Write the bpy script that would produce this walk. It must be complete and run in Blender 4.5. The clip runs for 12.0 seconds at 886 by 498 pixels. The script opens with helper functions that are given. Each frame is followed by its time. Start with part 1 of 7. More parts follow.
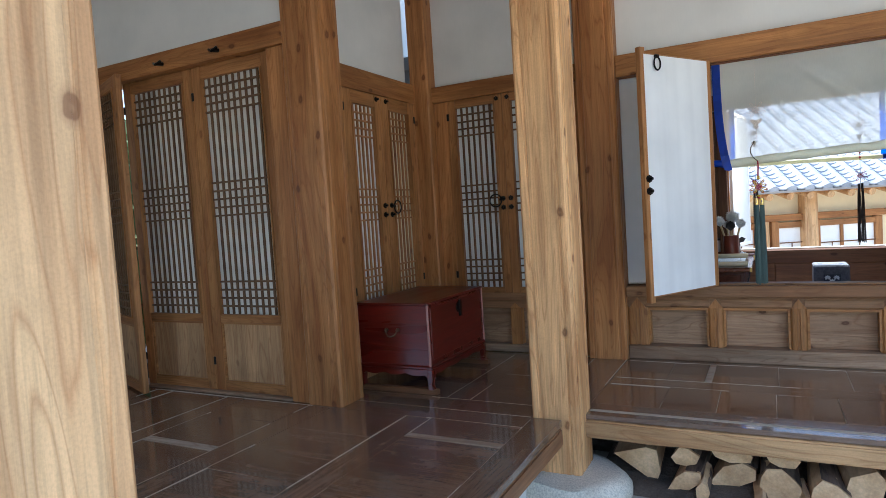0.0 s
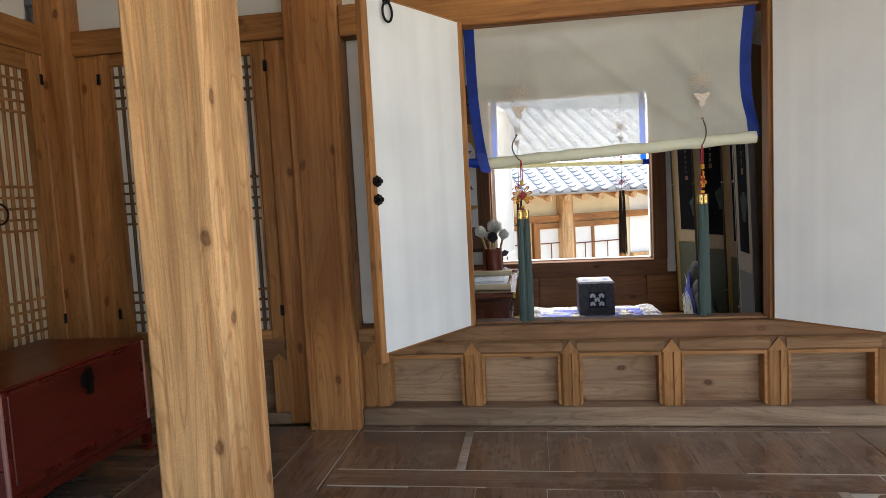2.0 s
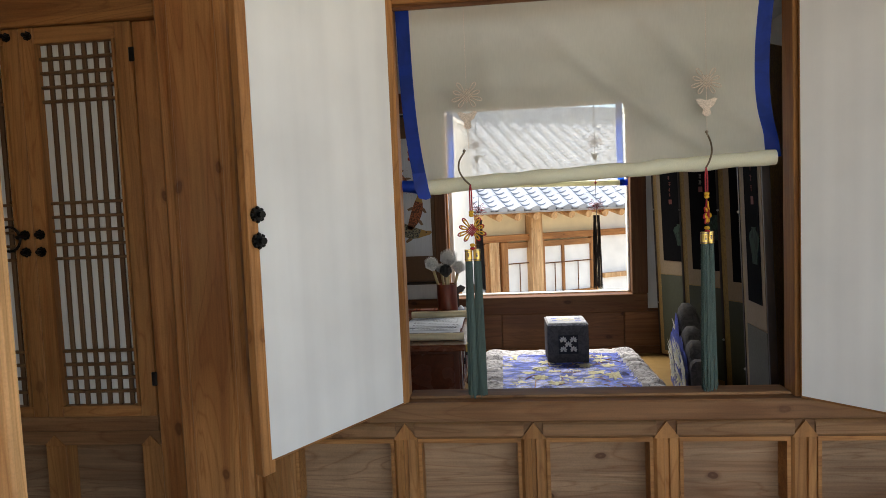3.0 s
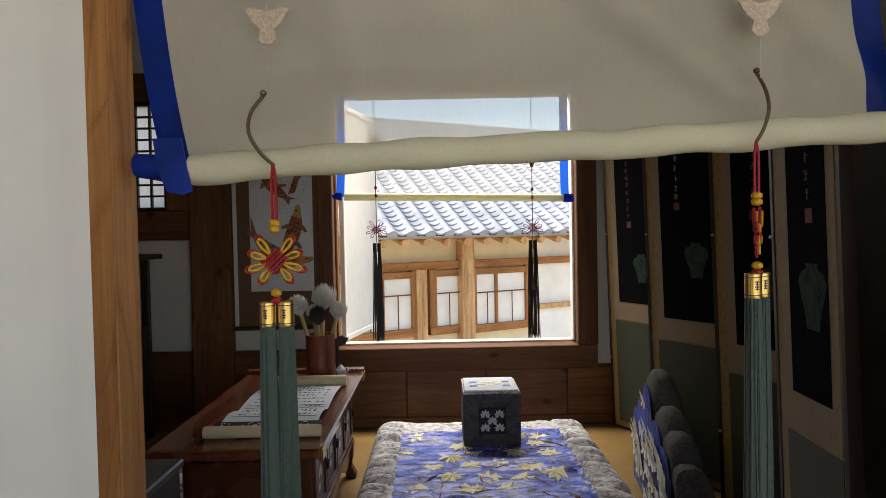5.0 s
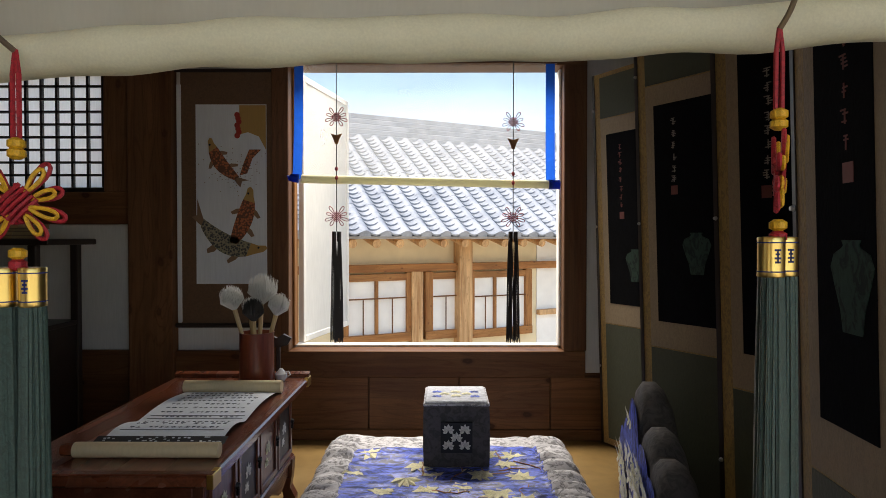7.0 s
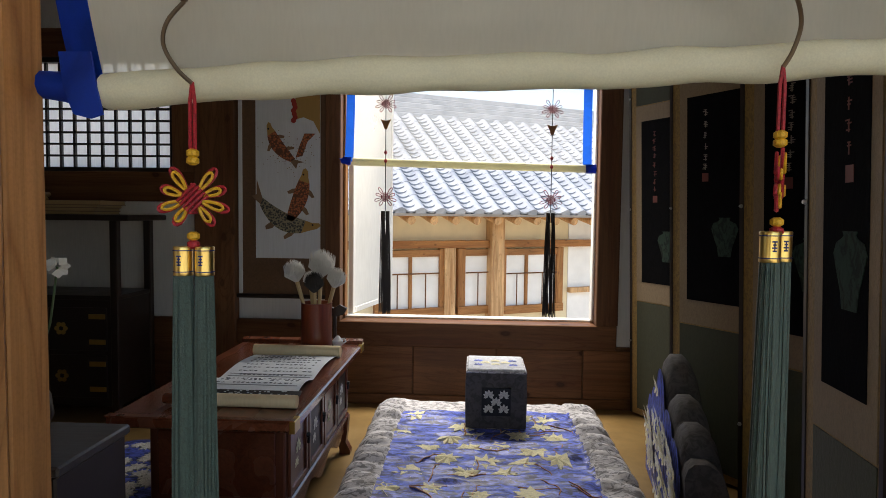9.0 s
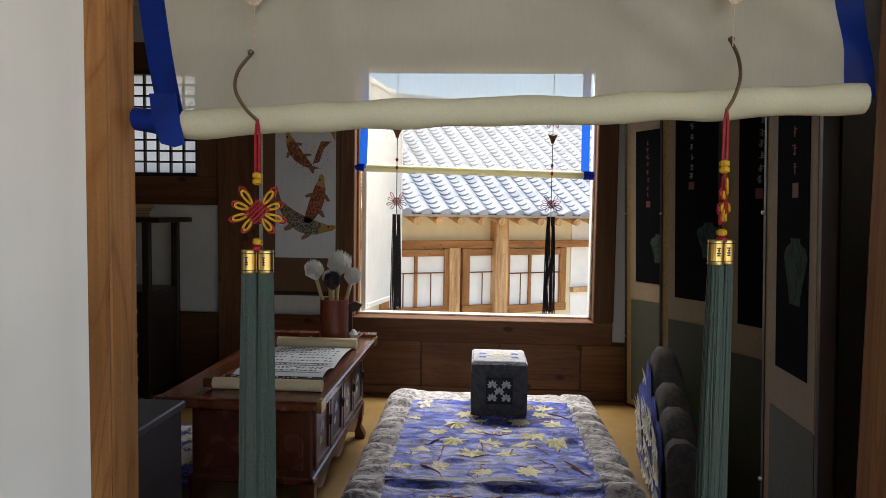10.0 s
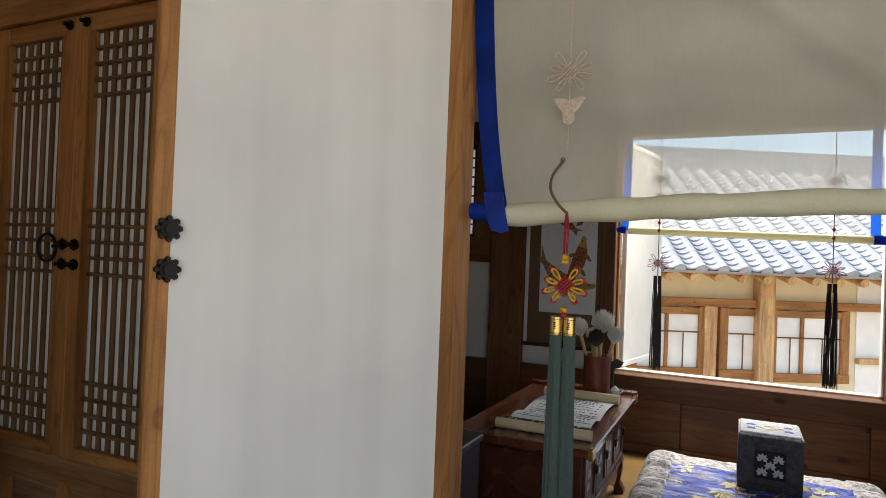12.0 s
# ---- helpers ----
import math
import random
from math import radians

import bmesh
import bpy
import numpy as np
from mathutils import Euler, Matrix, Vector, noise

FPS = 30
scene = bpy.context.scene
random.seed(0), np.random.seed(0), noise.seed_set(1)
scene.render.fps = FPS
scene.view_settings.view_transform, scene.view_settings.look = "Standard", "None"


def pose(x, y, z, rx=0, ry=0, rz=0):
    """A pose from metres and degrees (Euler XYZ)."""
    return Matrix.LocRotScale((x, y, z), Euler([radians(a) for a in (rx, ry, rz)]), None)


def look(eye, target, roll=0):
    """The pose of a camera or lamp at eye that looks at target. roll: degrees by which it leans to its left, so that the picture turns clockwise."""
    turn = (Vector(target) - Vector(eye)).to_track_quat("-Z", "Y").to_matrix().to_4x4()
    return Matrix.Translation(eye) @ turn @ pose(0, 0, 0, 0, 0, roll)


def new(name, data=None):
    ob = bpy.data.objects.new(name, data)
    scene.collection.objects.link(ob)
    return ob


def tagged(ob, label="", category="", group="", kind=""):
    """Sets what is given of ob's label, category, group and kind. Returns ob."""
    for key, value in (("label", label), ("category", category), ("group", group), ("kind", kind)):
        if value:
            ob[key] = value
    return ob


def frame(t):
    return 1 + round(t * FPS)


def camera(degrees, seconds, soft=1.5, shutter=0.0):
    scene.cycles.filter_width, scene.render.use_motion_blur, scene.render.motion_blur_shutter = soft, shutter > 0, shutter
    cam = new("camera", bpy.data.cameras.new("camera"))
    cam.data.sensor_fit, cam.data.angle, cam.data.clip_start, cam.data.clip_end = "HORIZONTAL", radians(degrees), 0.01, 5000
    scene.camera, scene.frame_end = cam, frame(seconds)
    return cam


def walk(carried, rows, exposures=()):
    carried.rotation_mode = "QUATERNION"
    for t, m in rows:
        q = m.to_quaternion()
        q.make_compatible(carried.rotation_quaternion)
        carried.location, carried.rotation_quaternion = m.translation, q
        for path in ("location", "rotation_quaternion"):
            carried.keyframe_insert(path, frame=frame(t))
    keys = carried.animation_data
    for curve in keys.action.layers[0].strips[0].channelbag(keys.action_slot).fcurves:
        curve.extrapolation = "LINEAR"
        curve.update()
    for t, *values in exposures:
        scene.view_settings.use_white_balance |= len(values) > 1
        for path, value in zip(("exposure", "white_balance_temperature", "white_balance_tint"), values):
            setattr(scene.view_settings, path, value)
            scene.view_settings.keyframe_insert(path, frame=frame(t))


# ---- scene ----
cam = camera(70.4, 12.0, 0.85)
PATH = [
    (0, (0.452, 0.551, 1.384), (-0.474, 2.32, 1.275), -3.7),
    (0.5, (0.417, 0.871, 1.398), (-0.286, 2.735, 1.232), -3.5),
    (1, (0.403, 1.186, 1.408), (-0.187, 3.089, 1.238), -2.9),
    (1.5, (0.408, 1.522, 1.438), (-0.034, 3.465, 1.269), -2.7),
    (2, (0.433, 1.857, 1.436), (0.151, 3.831, 1.272), -2.9),
    (2.5, (0.482, 2.203, 1.505), (0.254, 4.185, 1.361), -2.9),
    (3, (0.499, 2.574, 1.5), (0.31, 4.561, 1.375), -2.4),
    (3.5, (0.516, 2.895, 1.503), (0.459, 4.892, 1.411), -1.6),
    (5.5, (0.727, 3.895, 1.445), (0.744, 5.894, 1.4), -1.0),
    (6, (0.791, 4.015, 1.425), (0.811, 6.015, 1.391), -0.6),
    (6.5, (0.824, 4.051, 1.408), (0.842, 6.05, 1.378), -0.1),
    (7, (0.834, 4.073, 1.391), (0.825, 6.072, 1.356), 0.0),
    (9, (0.781, 3.875, 1.409), (0.678, 5.869, 1.298), 0.7),
    (9.5, (0.777, 3.765, 1.407), (0.667, 5.759, 1.294), 0.7),
    (10, (0.776, 3.66, 1.428), (0.66, 5.653, 1.315), 0.9),
    (10.5, (0.798, 3.619, 1.465), (0.674, 5.612, 1.353), 0.8),
    (11, (0.848, 3.551, 1.505), (0.708, 5.543, 1.397), 1.2),
    (11.5, (0.817, 3.484, 1.503), (0.424, 5.445, 1.485), 2.4),
    (12, (0.729, 3.398, 1.478), (-0.123, 5.207, 1.502), 2.2),
]
EXPOSURES = [(0, 1.82, 5650, 8), (0.8, 1.90, 6100, 10), (2, 1.80, 6750, 10), (3.5, 1.42, 7150, 10), (5.5, 1.24, 7350, 11), (9, 1.30, 7150, 11), (12, 1.34, 7200, 10)]
walk(cam, [(t, look(eye, target, roll)) for t, eye, target, roll in PATH], EXPOSURES)

# ---- world, sun, exposure ----
world = bpy.data.worlds.new("world")
scene.world = world
world.use_nodes = True
_wn = world.node_tree.nodes
_sky = _wn.new("ShaderNodeTexSky")
_sky.sky_type, _sky.sun_disc = "NISHITA", False
_sky.sun_elevation, _sky.sun_rotation = radians(56), radians(215)
_wn["Background"].inputs[1].default_value = 0.15
world.node_tree.links.new(_sky.outputs[0], _wn["Background"].inputs[0])
_sd = bpy.data.lights.new("sun", "SUN")
_sd.energy, _sd.angle, _sd.color = 3.0, radians(0.5), (1.0, 0.94, 0.84)
sun = new("sun", _sd)
_az, _el = radians(215), radians(56)
sun.matrix_world = look((math.sin(_az) * math.cos(_el) * 30, math.cos(_az) * math.cos(_el) * 30, 30 * math.sin(_el)), (0, 0, 0))
# added area lamp above the rear window, standing in for sky light
_ad = bpy.data.lights.new("rear_window_skylight", "AREA")
_ad.shape, _ad.size, _ad.size_y, _ad.energy, _ad.color = "RECTANGLE", 1.25, 0.5, 18.0, (1.0, 0.98, 0.95)
_ad.spread = radians(105)
new("rear_window_skylight", _ad).matrix_world = look((0.75, 7.42, 2.62), (0.85, 6.1, 0.5))


# ---- materials ----
def mat(name, base=(0.5, 0.5, 0.5), rough=0.6, metal=0.0):
    m = bpy.data.materials.new(name)
    m.use_nodes = True
    b = m.node_tree.nodes["Principled BSDF"]
    b.inputs["Base Color"].default_value = (*base, 1)
    b.inputs["Roughness"].default_value, b.inputs["Metallic"].default_value = rough, metal
    return m


class N:
    """Short hand for wiring nodes of one material."""

    def __init__(self, m):
        self.t = m.node_tree
        self.b = self.t.nodes["Principled BSDF"]
        self.out = self.t.nodes["Material Output"]

    def add(self, kind, **kw):
        n = self.t.nodes.new(kind)
        for k, v in kw.items():
            if k in n.inputs:
                n.inputs[k].default_value = v
        return n

    def link(self, a, b):
        self.t.links.new(a, b)

    def coords(self, scale=(1, 1, 1), rand=7.0):
        c, mp, oi = self.add("ShaderNodeTexCoord"), self.add("ShaderNodeMapping"), self.add("ShaderNodeObjectInfo")
        mu = self.t.nodes.new("ShaderNodeMath")
        mu.operation = "MULTIPLY"
        mu.inputs[1].default_value = rand
        self.link(oi.outputs["Random"], mu.inputs[0])
        self.link(mu.outputs[0], mp.inputs["Location"])
        mp.inputs["Scale"].default_value = scale
        self.link(c.outputs["Object"], mp.inputs["Vector"])
        return mp.outputs[0]

    def noise(self, vec, scale, detail=4.0, rough=0.55, dist=0.0):
        n = self.add("ShaderNodeTexNoise", Scale=scale, Detail=detail, Roughness=rough, Distortion=dist)
        self.link(vec, n.inputs["Vector"])
        return n.outputs["Fac"]

    def ramp(self, fac, stops):
        r = self.add("ShaderNodeValToRGB")
        e = r.color_ramp.elements
        while len(e) < len(stops):
            e.new(0.5)
        for s, (p, c) in zip(e, stops):
            s.position, s.color = p, (*c, 1) if len(c) == 3 else c
        self.link(fac, r.inputs[0])
        return r.outputs[0]

    def mix(self, fac, a, b, mode="MIX"):
        n = self.t.nodes.new("ShaderNodeMix")
        n.data_type, n.blend_type = "RGBA", mode
        for sock, v in ((n.inputs[0], fac), (n.inputs[6], a), (n.inputs[7], b)):
            if hasattr(v, "is_output"):
                self.link(v, sock)
            else:
                sock.default_value = v if not isinstance(v, tuple) else (*v, 1)
        return n.outputs[2]

    def bump(self, height, strength=0.3, dist=0.004):
        n = self.add("ShaderNodeBump", Strength=strength, Distance=dist)
        self.link(height, n.inputs["Height"])
        self.link(n.outputs[0], self.b.inputs["Normal"])

    def color(self, c):
        self.link(c, self.b.inputs["Base Color"])

    def rough(self, fac, lo, hi):
        n = self.add("ShaderNodeMapRange")
        n.inputs["To Min"].default_value, n.inputs["To Max"].default_value = lo, hi
        self.link(fac, n.inputs["Value"])
        self.link(n.outputs[0], self.b.inputs["Roughness"])


def grey(v):
    return (v, v, v)


def mul(c, k):
    return tuple(min(1.0, v * k) for v in c)


def wood(name, c, axis="z", rough=0.5, fine=1.0, knots=0.8, wear=0.35, coat=0.0):
    """Softwood with long grain along one axis, growth rings, knots and worn patches."""
    m = mat(name, c, rough)
    n = N(m)
    i = "xyz".index(axis)
    s1, s2 = [8.0 * fine] * 3, [75.0 * fine] * 3
    s1[i], s2[i] = 0.8, 2.6
    g1 = n.noise(n.coords(tuple(s1)), 1.0, 2.5, 0.5, 0.9)
    g2 = n.noise(n.coords(tuple(s2)), 1.0, 4.0, 0.65)
    big = n.noise(n.coords((1.1, 1.1, 1.1)), 1.0, 3.0)
    col = n.ramp(g1, [(0.30, (c[0] * 0.72, c[1] * 0.61, c[2] * 0.54)), (0.5, c), (0.70, mul(c, 1.22))])
    rings = n.t.nodes.new("ShaderNodeMath")
    rings.operation = "MULTIPLY"
    rings.inputs[1].default_value = 12.0
    n.link(g1, rings.inputs[0])
    fold = n.t.nodes.new("ShaderNodeMath")
    fold.operation = "PINGPONG"
    fold.inputs[1].default_value = 0.5
    n.link(rings.outputs[0], fold.inputs[0])
    line = n.ramp(fold.outputs[0], [(0.0, grey(0.50)), (0.07, grey(0.26)), (0.18, grey(0))])
    col = n.mix(line, col, (c[0] * 0.56, c[1] * 0.40, c[2] * 0.30))
    fibre = n.ramp(g2, [(0.36, grey(0.68)), (0.62, grey(1.09))])
    col = n.mix(0.7, col, fibre, "MULTIPLY")
    tone = n.ramp(big, [(0.3, grey(0.66)), (0.7, grey(1.16))])
    col = n.mix(wear * 1.6 if wear < 0.6 else 0.95, col, tone, "MULTIPLY")
    stain = n.noise(n.coords((3.1, 3.1, 3.1)), 1.0, 5.0, 0.7, 0.4)
    col = n.mix(n.ramp(stain, [(0.52, grey(0)), (0.75, grey(0.55))]), col, mul(c, 0.55))
    pore = n.noise(n.coords((190, 190, 190)), 1.0, 2.0)
    col = n.mix(0.35, col, n.ramp(pore, [(0.3, grey(0.75)), (0.6, grey(1.06))]), "MULTIPLY")
    if knots:
        # knots lie on the face: across = both other axes together, along = the grain
        sep, com = n.add("ShaderNodeSeparateXYZ"), n.add("ShaderNodeCombineXYZ")
        n.link(n.coords((1, 1, 1), 3.0), sep.inputs[0])
        o = [j for j in range(3) if j != i]
        ad = n.t.nodes.new("ShaderNodeMath")
        n.link(sep.outputs[o[0]], ad.inputs[0]), n.link(sep.outputs[o[1]], ad.inputs[1])
        n.link(ad.outputs[0], com.inputs[0]), n.link(sep.outputs[i], com.inputs[1])
        mp = n.add("ShaderNodeMapping")
        mp.inputs["Scale"].default_value = (6.2, 3.6, 1)
        wob = n.t.nodes.new("ShaderNodeTexNoise")
        wob.inputs["Scale"].default_value, wob.inputs["Detail"].default_value = 16.0, 2.0
        n.link(com.outputs[0], wob.inputs["Vector"])
        n.link(n.mix(0.022, com.outputs[0], wob.outputs["Color"], "ADD"), mp.inputs["Vector"])
        v = n.t.nodes.new("ShaderNodeTexVoronoi")
        v.voronoi_dimensions = "2D"
        v.inputs["Scale"].default_value = 1.0
        n.link(mp.outputs[0], v.inputs["Vector"])
        k = n.ramp(v.outputs["Distance"], [(0.0, grey(0.75)), (0.03, grey(1)), (0.065, grey(1)), (0.08, grey(0.40)), (0.13, grey(0))])
        pick = n.ramp(v.outputs["Color"], [(0.56, grey(0)), (0.58, grey(1))])
        k = n.mix(1.0, k, pick, "MULTIPLY")
        k = n.mix(1.0, k, grey(knots), "MULTIPLY")
        col = n.mix(k, col, (c[0] * 0.26, c[1] * 0.18, c[2] * 0.16))
    n.color(col)
    n.bump(g2, 0.25, 0.002)
    n.b.inputs["Specular IOR Level"].default_value = 0.5 if rough < 0.4 else 0.22
    n.rough(g1, rough - 0.09, rough + 0.12)
    if coat:
        n.b.inputs["Coat Weight"].default_value = coat
        n.b.inputs["Coat Roughness"].default_value = 0.15
    return m


POST_Z = wood("honey pine, upright grain", (0.42, 0.184, 0.061), "z", 0.42)
PALEST_Z = wood("palest pine, upright grain", (0.74, 0.48, 0.245), "z", 0.55)
PALE_Z = wood("pale pine, upright grain", (0.68, 0.385, 0.168), "z", 0.5)
BEAM_X = wood("honey pine beam along x", (0.36, 0.158, 0.050), "x", 0.5)
BEAM_Y = wood("honey pine beam along y", (0.36, 0.158, 0.050), "y", 0.5)
DOOR_Z = wood("door pine, upright grain", (0.37, 0.168, 0.056), "z", 0.5, knots=0.5)
DOOR_X = wood("door pine, level grain", (0.37, 0.168, 0.056), "x", 0.5, knots=0.5)
BAR_Z = wood("lattice bar pine", (0.165, 0.088, 0.040), "z", 0.55, knots=0)
PANEL_X = wood("greyed pine wainscot panel", (0.34, 0.205, 0.115), "x", 0.62, knots=0.9, wear=0.9)
PANEL_Z = wood("pale pine door panel", (0.46, 0.265, 0.125), "z", 0.55, knots=0.9)
RAIL_X = wood("greyed pine rail", (0.26, 0.135, 0.062), "x", 0.6, knots=0.6, wear=0.7)
DUSTY_X = wood("dusty pine plinth rail", (0.33, 0.215, 0.132), "x", 0.8, knots=0, wear=0.7)
DARK_X = wood("aged dark pine, level grain", (0.165, 0.074, 0.032), "x", 0.5, knots=0.9)
DARK_Z = wood("aged dark pine, upright grain", (0.165, 0.077, 0.036), "z", 0.5, knots=0.6)
EDGE_X = wood("deck edge beam pine", (0.50, 0.30, 0.14), "x", 0.55, knots=0.5, wear=0.6)
EDGE_Y = wood("deck edge beam pine along y", (0.30, 0.16, 0.08), "y", 0.55, knots=0.5, wear=0.6)
OUT_WOOD = wood("outbuilding pine", (0.60, 0.37, 0.18), "z", 0.6, knots=0.3)


def lacquered(name, axis):
    m = wood(name, (0.20, 0.128, 0.088), axis, 0.22, knots=0.3, wear=0.5)
    n = N(m)
    v = n.coords((1.0, 1.0, 1.0), 0.0)
    s = n.noise(v, 9.0, 6.0, 0.7)
    old = n.b.inputs["Base Color"].links[0].from_socket
    dust = n.ramp(s, [(0.5, grey(0)), (0.78, grey(0.6))])
    n.color(n.mix(dust, old, (0.28, 0.21, 0.16)))
    n.rough(n.noise(v, 5.0, 5.0, 0.7), 0.05, 0.34)
    n.b.inputs["Coat Weight"].default_value, n.b.inputs["Coat Roughness"].default_value = 0.9, 0.07
    wave = n.noise(n.coords((1, 1, 1)), 7.0, 5.0, 0.6)
    n.bump(wave, 0.18, 0.008)
    return m


DECK_X, DECK_Y = lacquered("dark lacquered deck board along x", "x"), lacquered("dark lacquered deck board along y", "y")
SEAM = mat("pale dust in deck joints", (0.40, 0.33, 0.25), 0.9)
STRIP_M = wood("bare pale filler strip", (0.42, 0.34, 0.26), "x", 0.5, knots=0)


def paper(name, c, trans=0.0, rough=0.85, fibre=1.0):
    m = mat(name, c, rough)
    n = N(m)
    v = n.coords((1, 1, 1))
    big = n.noise(v, 2.2, 4.0)
    fine = n.noise(n.coords((160, 160, 12)), 1.0, 3.0)
    col = n.ramp(big, [(0.3, mul(c, 0.9)), (0.7, mul(c, 1.05))])
    col = n.mix(0.5 * fibre, col, n.ramp(fine, [(0.3, grey(0.86)), (0.7, grey(1.04))]), "MULTIPLY")
    n.color(col)
    n.bump(fine, 0.10 * fibre, 0.002)
    if trans:
        t = n.add("ShaderNodeBsdfTranslucent")
        n.link(col, t.inputs["Color"])
        x = n.add("ShaderNodeMixShader")
        x.inputs[0].default_value = trans
        n.link(n.b.outputs[0], x.inputs[1])
        n.link(t.outputs[0], x.inputs[2])
        n.link(x.outputs[0], n.out.inputs[0])
    return m


PLASTER = paper("white lime plaster", (0.68, 0.665, 0.62), 0, 0.9, 0.2)
HANJI = paper("white mulberry paper", (0.80, 0.79, 0.76), 0.12, fibre=0.12)
_n = N(HANJI)
# upright bands in the colour stand for lattice shadow seen through the paper
_bar_shade = _n.ramp(_n.noise(_n.coords((13, 13, 0.35)), 1.0, 1.0), [(0.35, grey(0.945)), (0.6, grey(1.01))])
_n.color(_n.mix(1.0, _n.b.inputs["Base Color"].links[0].from_socket, _bar_shade, "MULTIPLY"))
HANJI_BACK = paper("mulberry paper behind lattice", (0.80, 0.79, 0.75), 0.2)
# same paper with its missing backlight painted in as tan
HANJI_UNLIT = paper("paper behind lattice, tan for shade", (0.70, 0.58, 0.40), 0.1)
WALLPAPER = paper("off-white wall paper", (0.66, 0.66, 0.64), 0, 0.9)
IRON = mat("black wrought iron", (0.018, 0.016, 0.015), 0.42, 0.85)
HANJI_WARM = paper("warm off-white mulberry paper", (0.74, 0.71, 0.64), 0.15)
BRASS = mat("aged brass", (0.62, 0.42, 0.12), 0.3, 1.0)


# ---- mesh helpers ----
def box(bm, x0, x1, y0, y1, z0, z1, bevel=0.0, m=None):
    """One block between the given bounds, with softened edges, added to bm."""
    r = bmesh.ops.create_cube(bm, size=1.0)
    vs = r["verts"]
    for v in vs:
        v.co = Vector(((x0 + x1) / 2 + v.co.x * (x1 - x0), (y0 + y1) / 2 + v.co.y * (y1 - y0), (z0 + z1) / 2 + v.co.z * (z1 - z0)))
    if m is not None:
        bmesh.ops.transform(bm, matrix=m, verts=vs)
    if bevel > 0:
        es = list({e for v in vs for e in v.link_edges})
        bmesh.ops.bevel(bm, geom=es, offset=bevel, segments=1, affect="EDGES", profile=0.5)
    return bm


def blk(*bounds, bevel=0.003):
    """A bmesh of one or more blocks, each (x0, x1, y0, y1, z0, z1)."""
    bm = bmesh.new()
    for b in bounds:
        box(bm, *b, bevel=bevel)
    return bm


def cyl(bm, p0, p1, r0, r1=None, seg=12, caps=True):
    p0, p1 = Vector(p0), Vector(p1)
    r1 = r0 if r1 is None else r1
    d = p1 - p0
    m = Matrix.Translation((p0 + p1) / 2) @ d.to_track_quat("Z", "Y").to_matrix().to_4x4()
    bmesh.ops.create_cone(bm, cap_ends=caps, segments=seg, radius1=r0, radius2=r1, depth=d.length, matrix=m)
    return bm


def tube(bm, pts, r, seg=6, closed=False):
    """A round cord along the points."""
    pts = [Vector(p) for p in pts]
    n, rings = len(pts), []
    side = None
    for i, p in enumerate(pts):
        a = pts[(i - 1) % n] if closed or i else p
        b = pts[(i + 1) % n] if closed or i < n - 1 else p
        d = (b - a).normalized() if (b - a).length > 1e-9 else Vector((0, 0, 1))
        if side is None:
            side = d.orthogonal().normalized()
        side = (side - d * side.dot(d)).normalized()
        up = d.cross(side)
        rr = r(i / max(1, n - 1)) if callable(r) else r
        rings.append([bm.verts.new(p + (side * math.cos(2 * math.pi * k / seg) + up * math.sin(2 * math.pi * k / seg)) * rr) for k in range(seg)])
    for i in range(n if closed else n - 1):
        a, b = rings[i], rings[(i + 1) % n]
        for k in range(seg):
            bm.faces.new((a[k], a[(k + 1) % seg], b[(k + 1) % seg], b[k]))
    if not closed:
        bm.faces.new(rings[0][::-1]), bm.faces.new(rings[-1])
    return bm


def lathe(bm, prof, centre=(0, 0, 0), seg=20):
    """A turned shape from (radius, height) pairs."""
    c, rings = Vector(centre), []
    for r, z in prof:
        rings.append([bm.verts.new(c + Vector((r * math.cos(2 * math.pi * k / seg), r * math.sin(2 * math.pi * k / seg), z))) for k in range(seg)])
    for a, b in zip(rings, rings[1:]):
        for k in range(seg):
            bm.faces.new((a[k], a[(k + 1) % seg], b[(k + 1) % seg], b[k]))
    bm.faces.new(rings[0][::-1]), bm.faces.new(rings[-1])
    return bm


def prism(bm, outline, a, b, axis="y", m=None):
    """A flat outline of (u, v) pairs given thickness from a to b along the axis."""
    def place(u, v, w):
        p = {"x": (w, u, v), "y": (u, w, v), "z": (u, v, w)}[axis]
        return Vector(p) if m is None else m @ Vector(p)
    lo = [bm.verts.new(place(u, v, a)) for u, v in outline]
    hi = [bm.verts.new(place(u, v, b)) for u, v in outline]
    bm.faces.new(lo), bm.faces.new(hi[::-1])
    k = len(outline)
    for i in range(k):
        bm.faces.new((lo[i], hi[i], hi[(i + 1) % k], lo[(i + 1) % k]))
    return bm


ORIGIN = {}


def thing(name, base, label, category, group="", kind="", turn=None):
    """An Empty at a thing's base. Its parts are modelled in the world (turn 0) or in its own axes (turn given)."""
    e = new(name)
    e.empty_display_size = 0.1
    e.matrix_world = pose(*base, 0, 0, turn or 0.0)
    ORIGIN[e.name] = Vector(base) if turn is None else Vector((0, 0, 0))
    return tagged(e, label, category, group, kind)


def mesh_of(name, bm, smooth=False, auto=None):
    bmesh.ops.recalc_face_normals(bm, faces=bm.faces)
    me = bpy.data.meshes.new(name)
    bm.to_mesh(me)
    bm.free()
    if smooth:
        me.polygons.foreach_set("use_smooth", [True] * len(me.polygons))
        if auto:
            me.set_sharp_from_angle(angle=radians(auto))
    return me


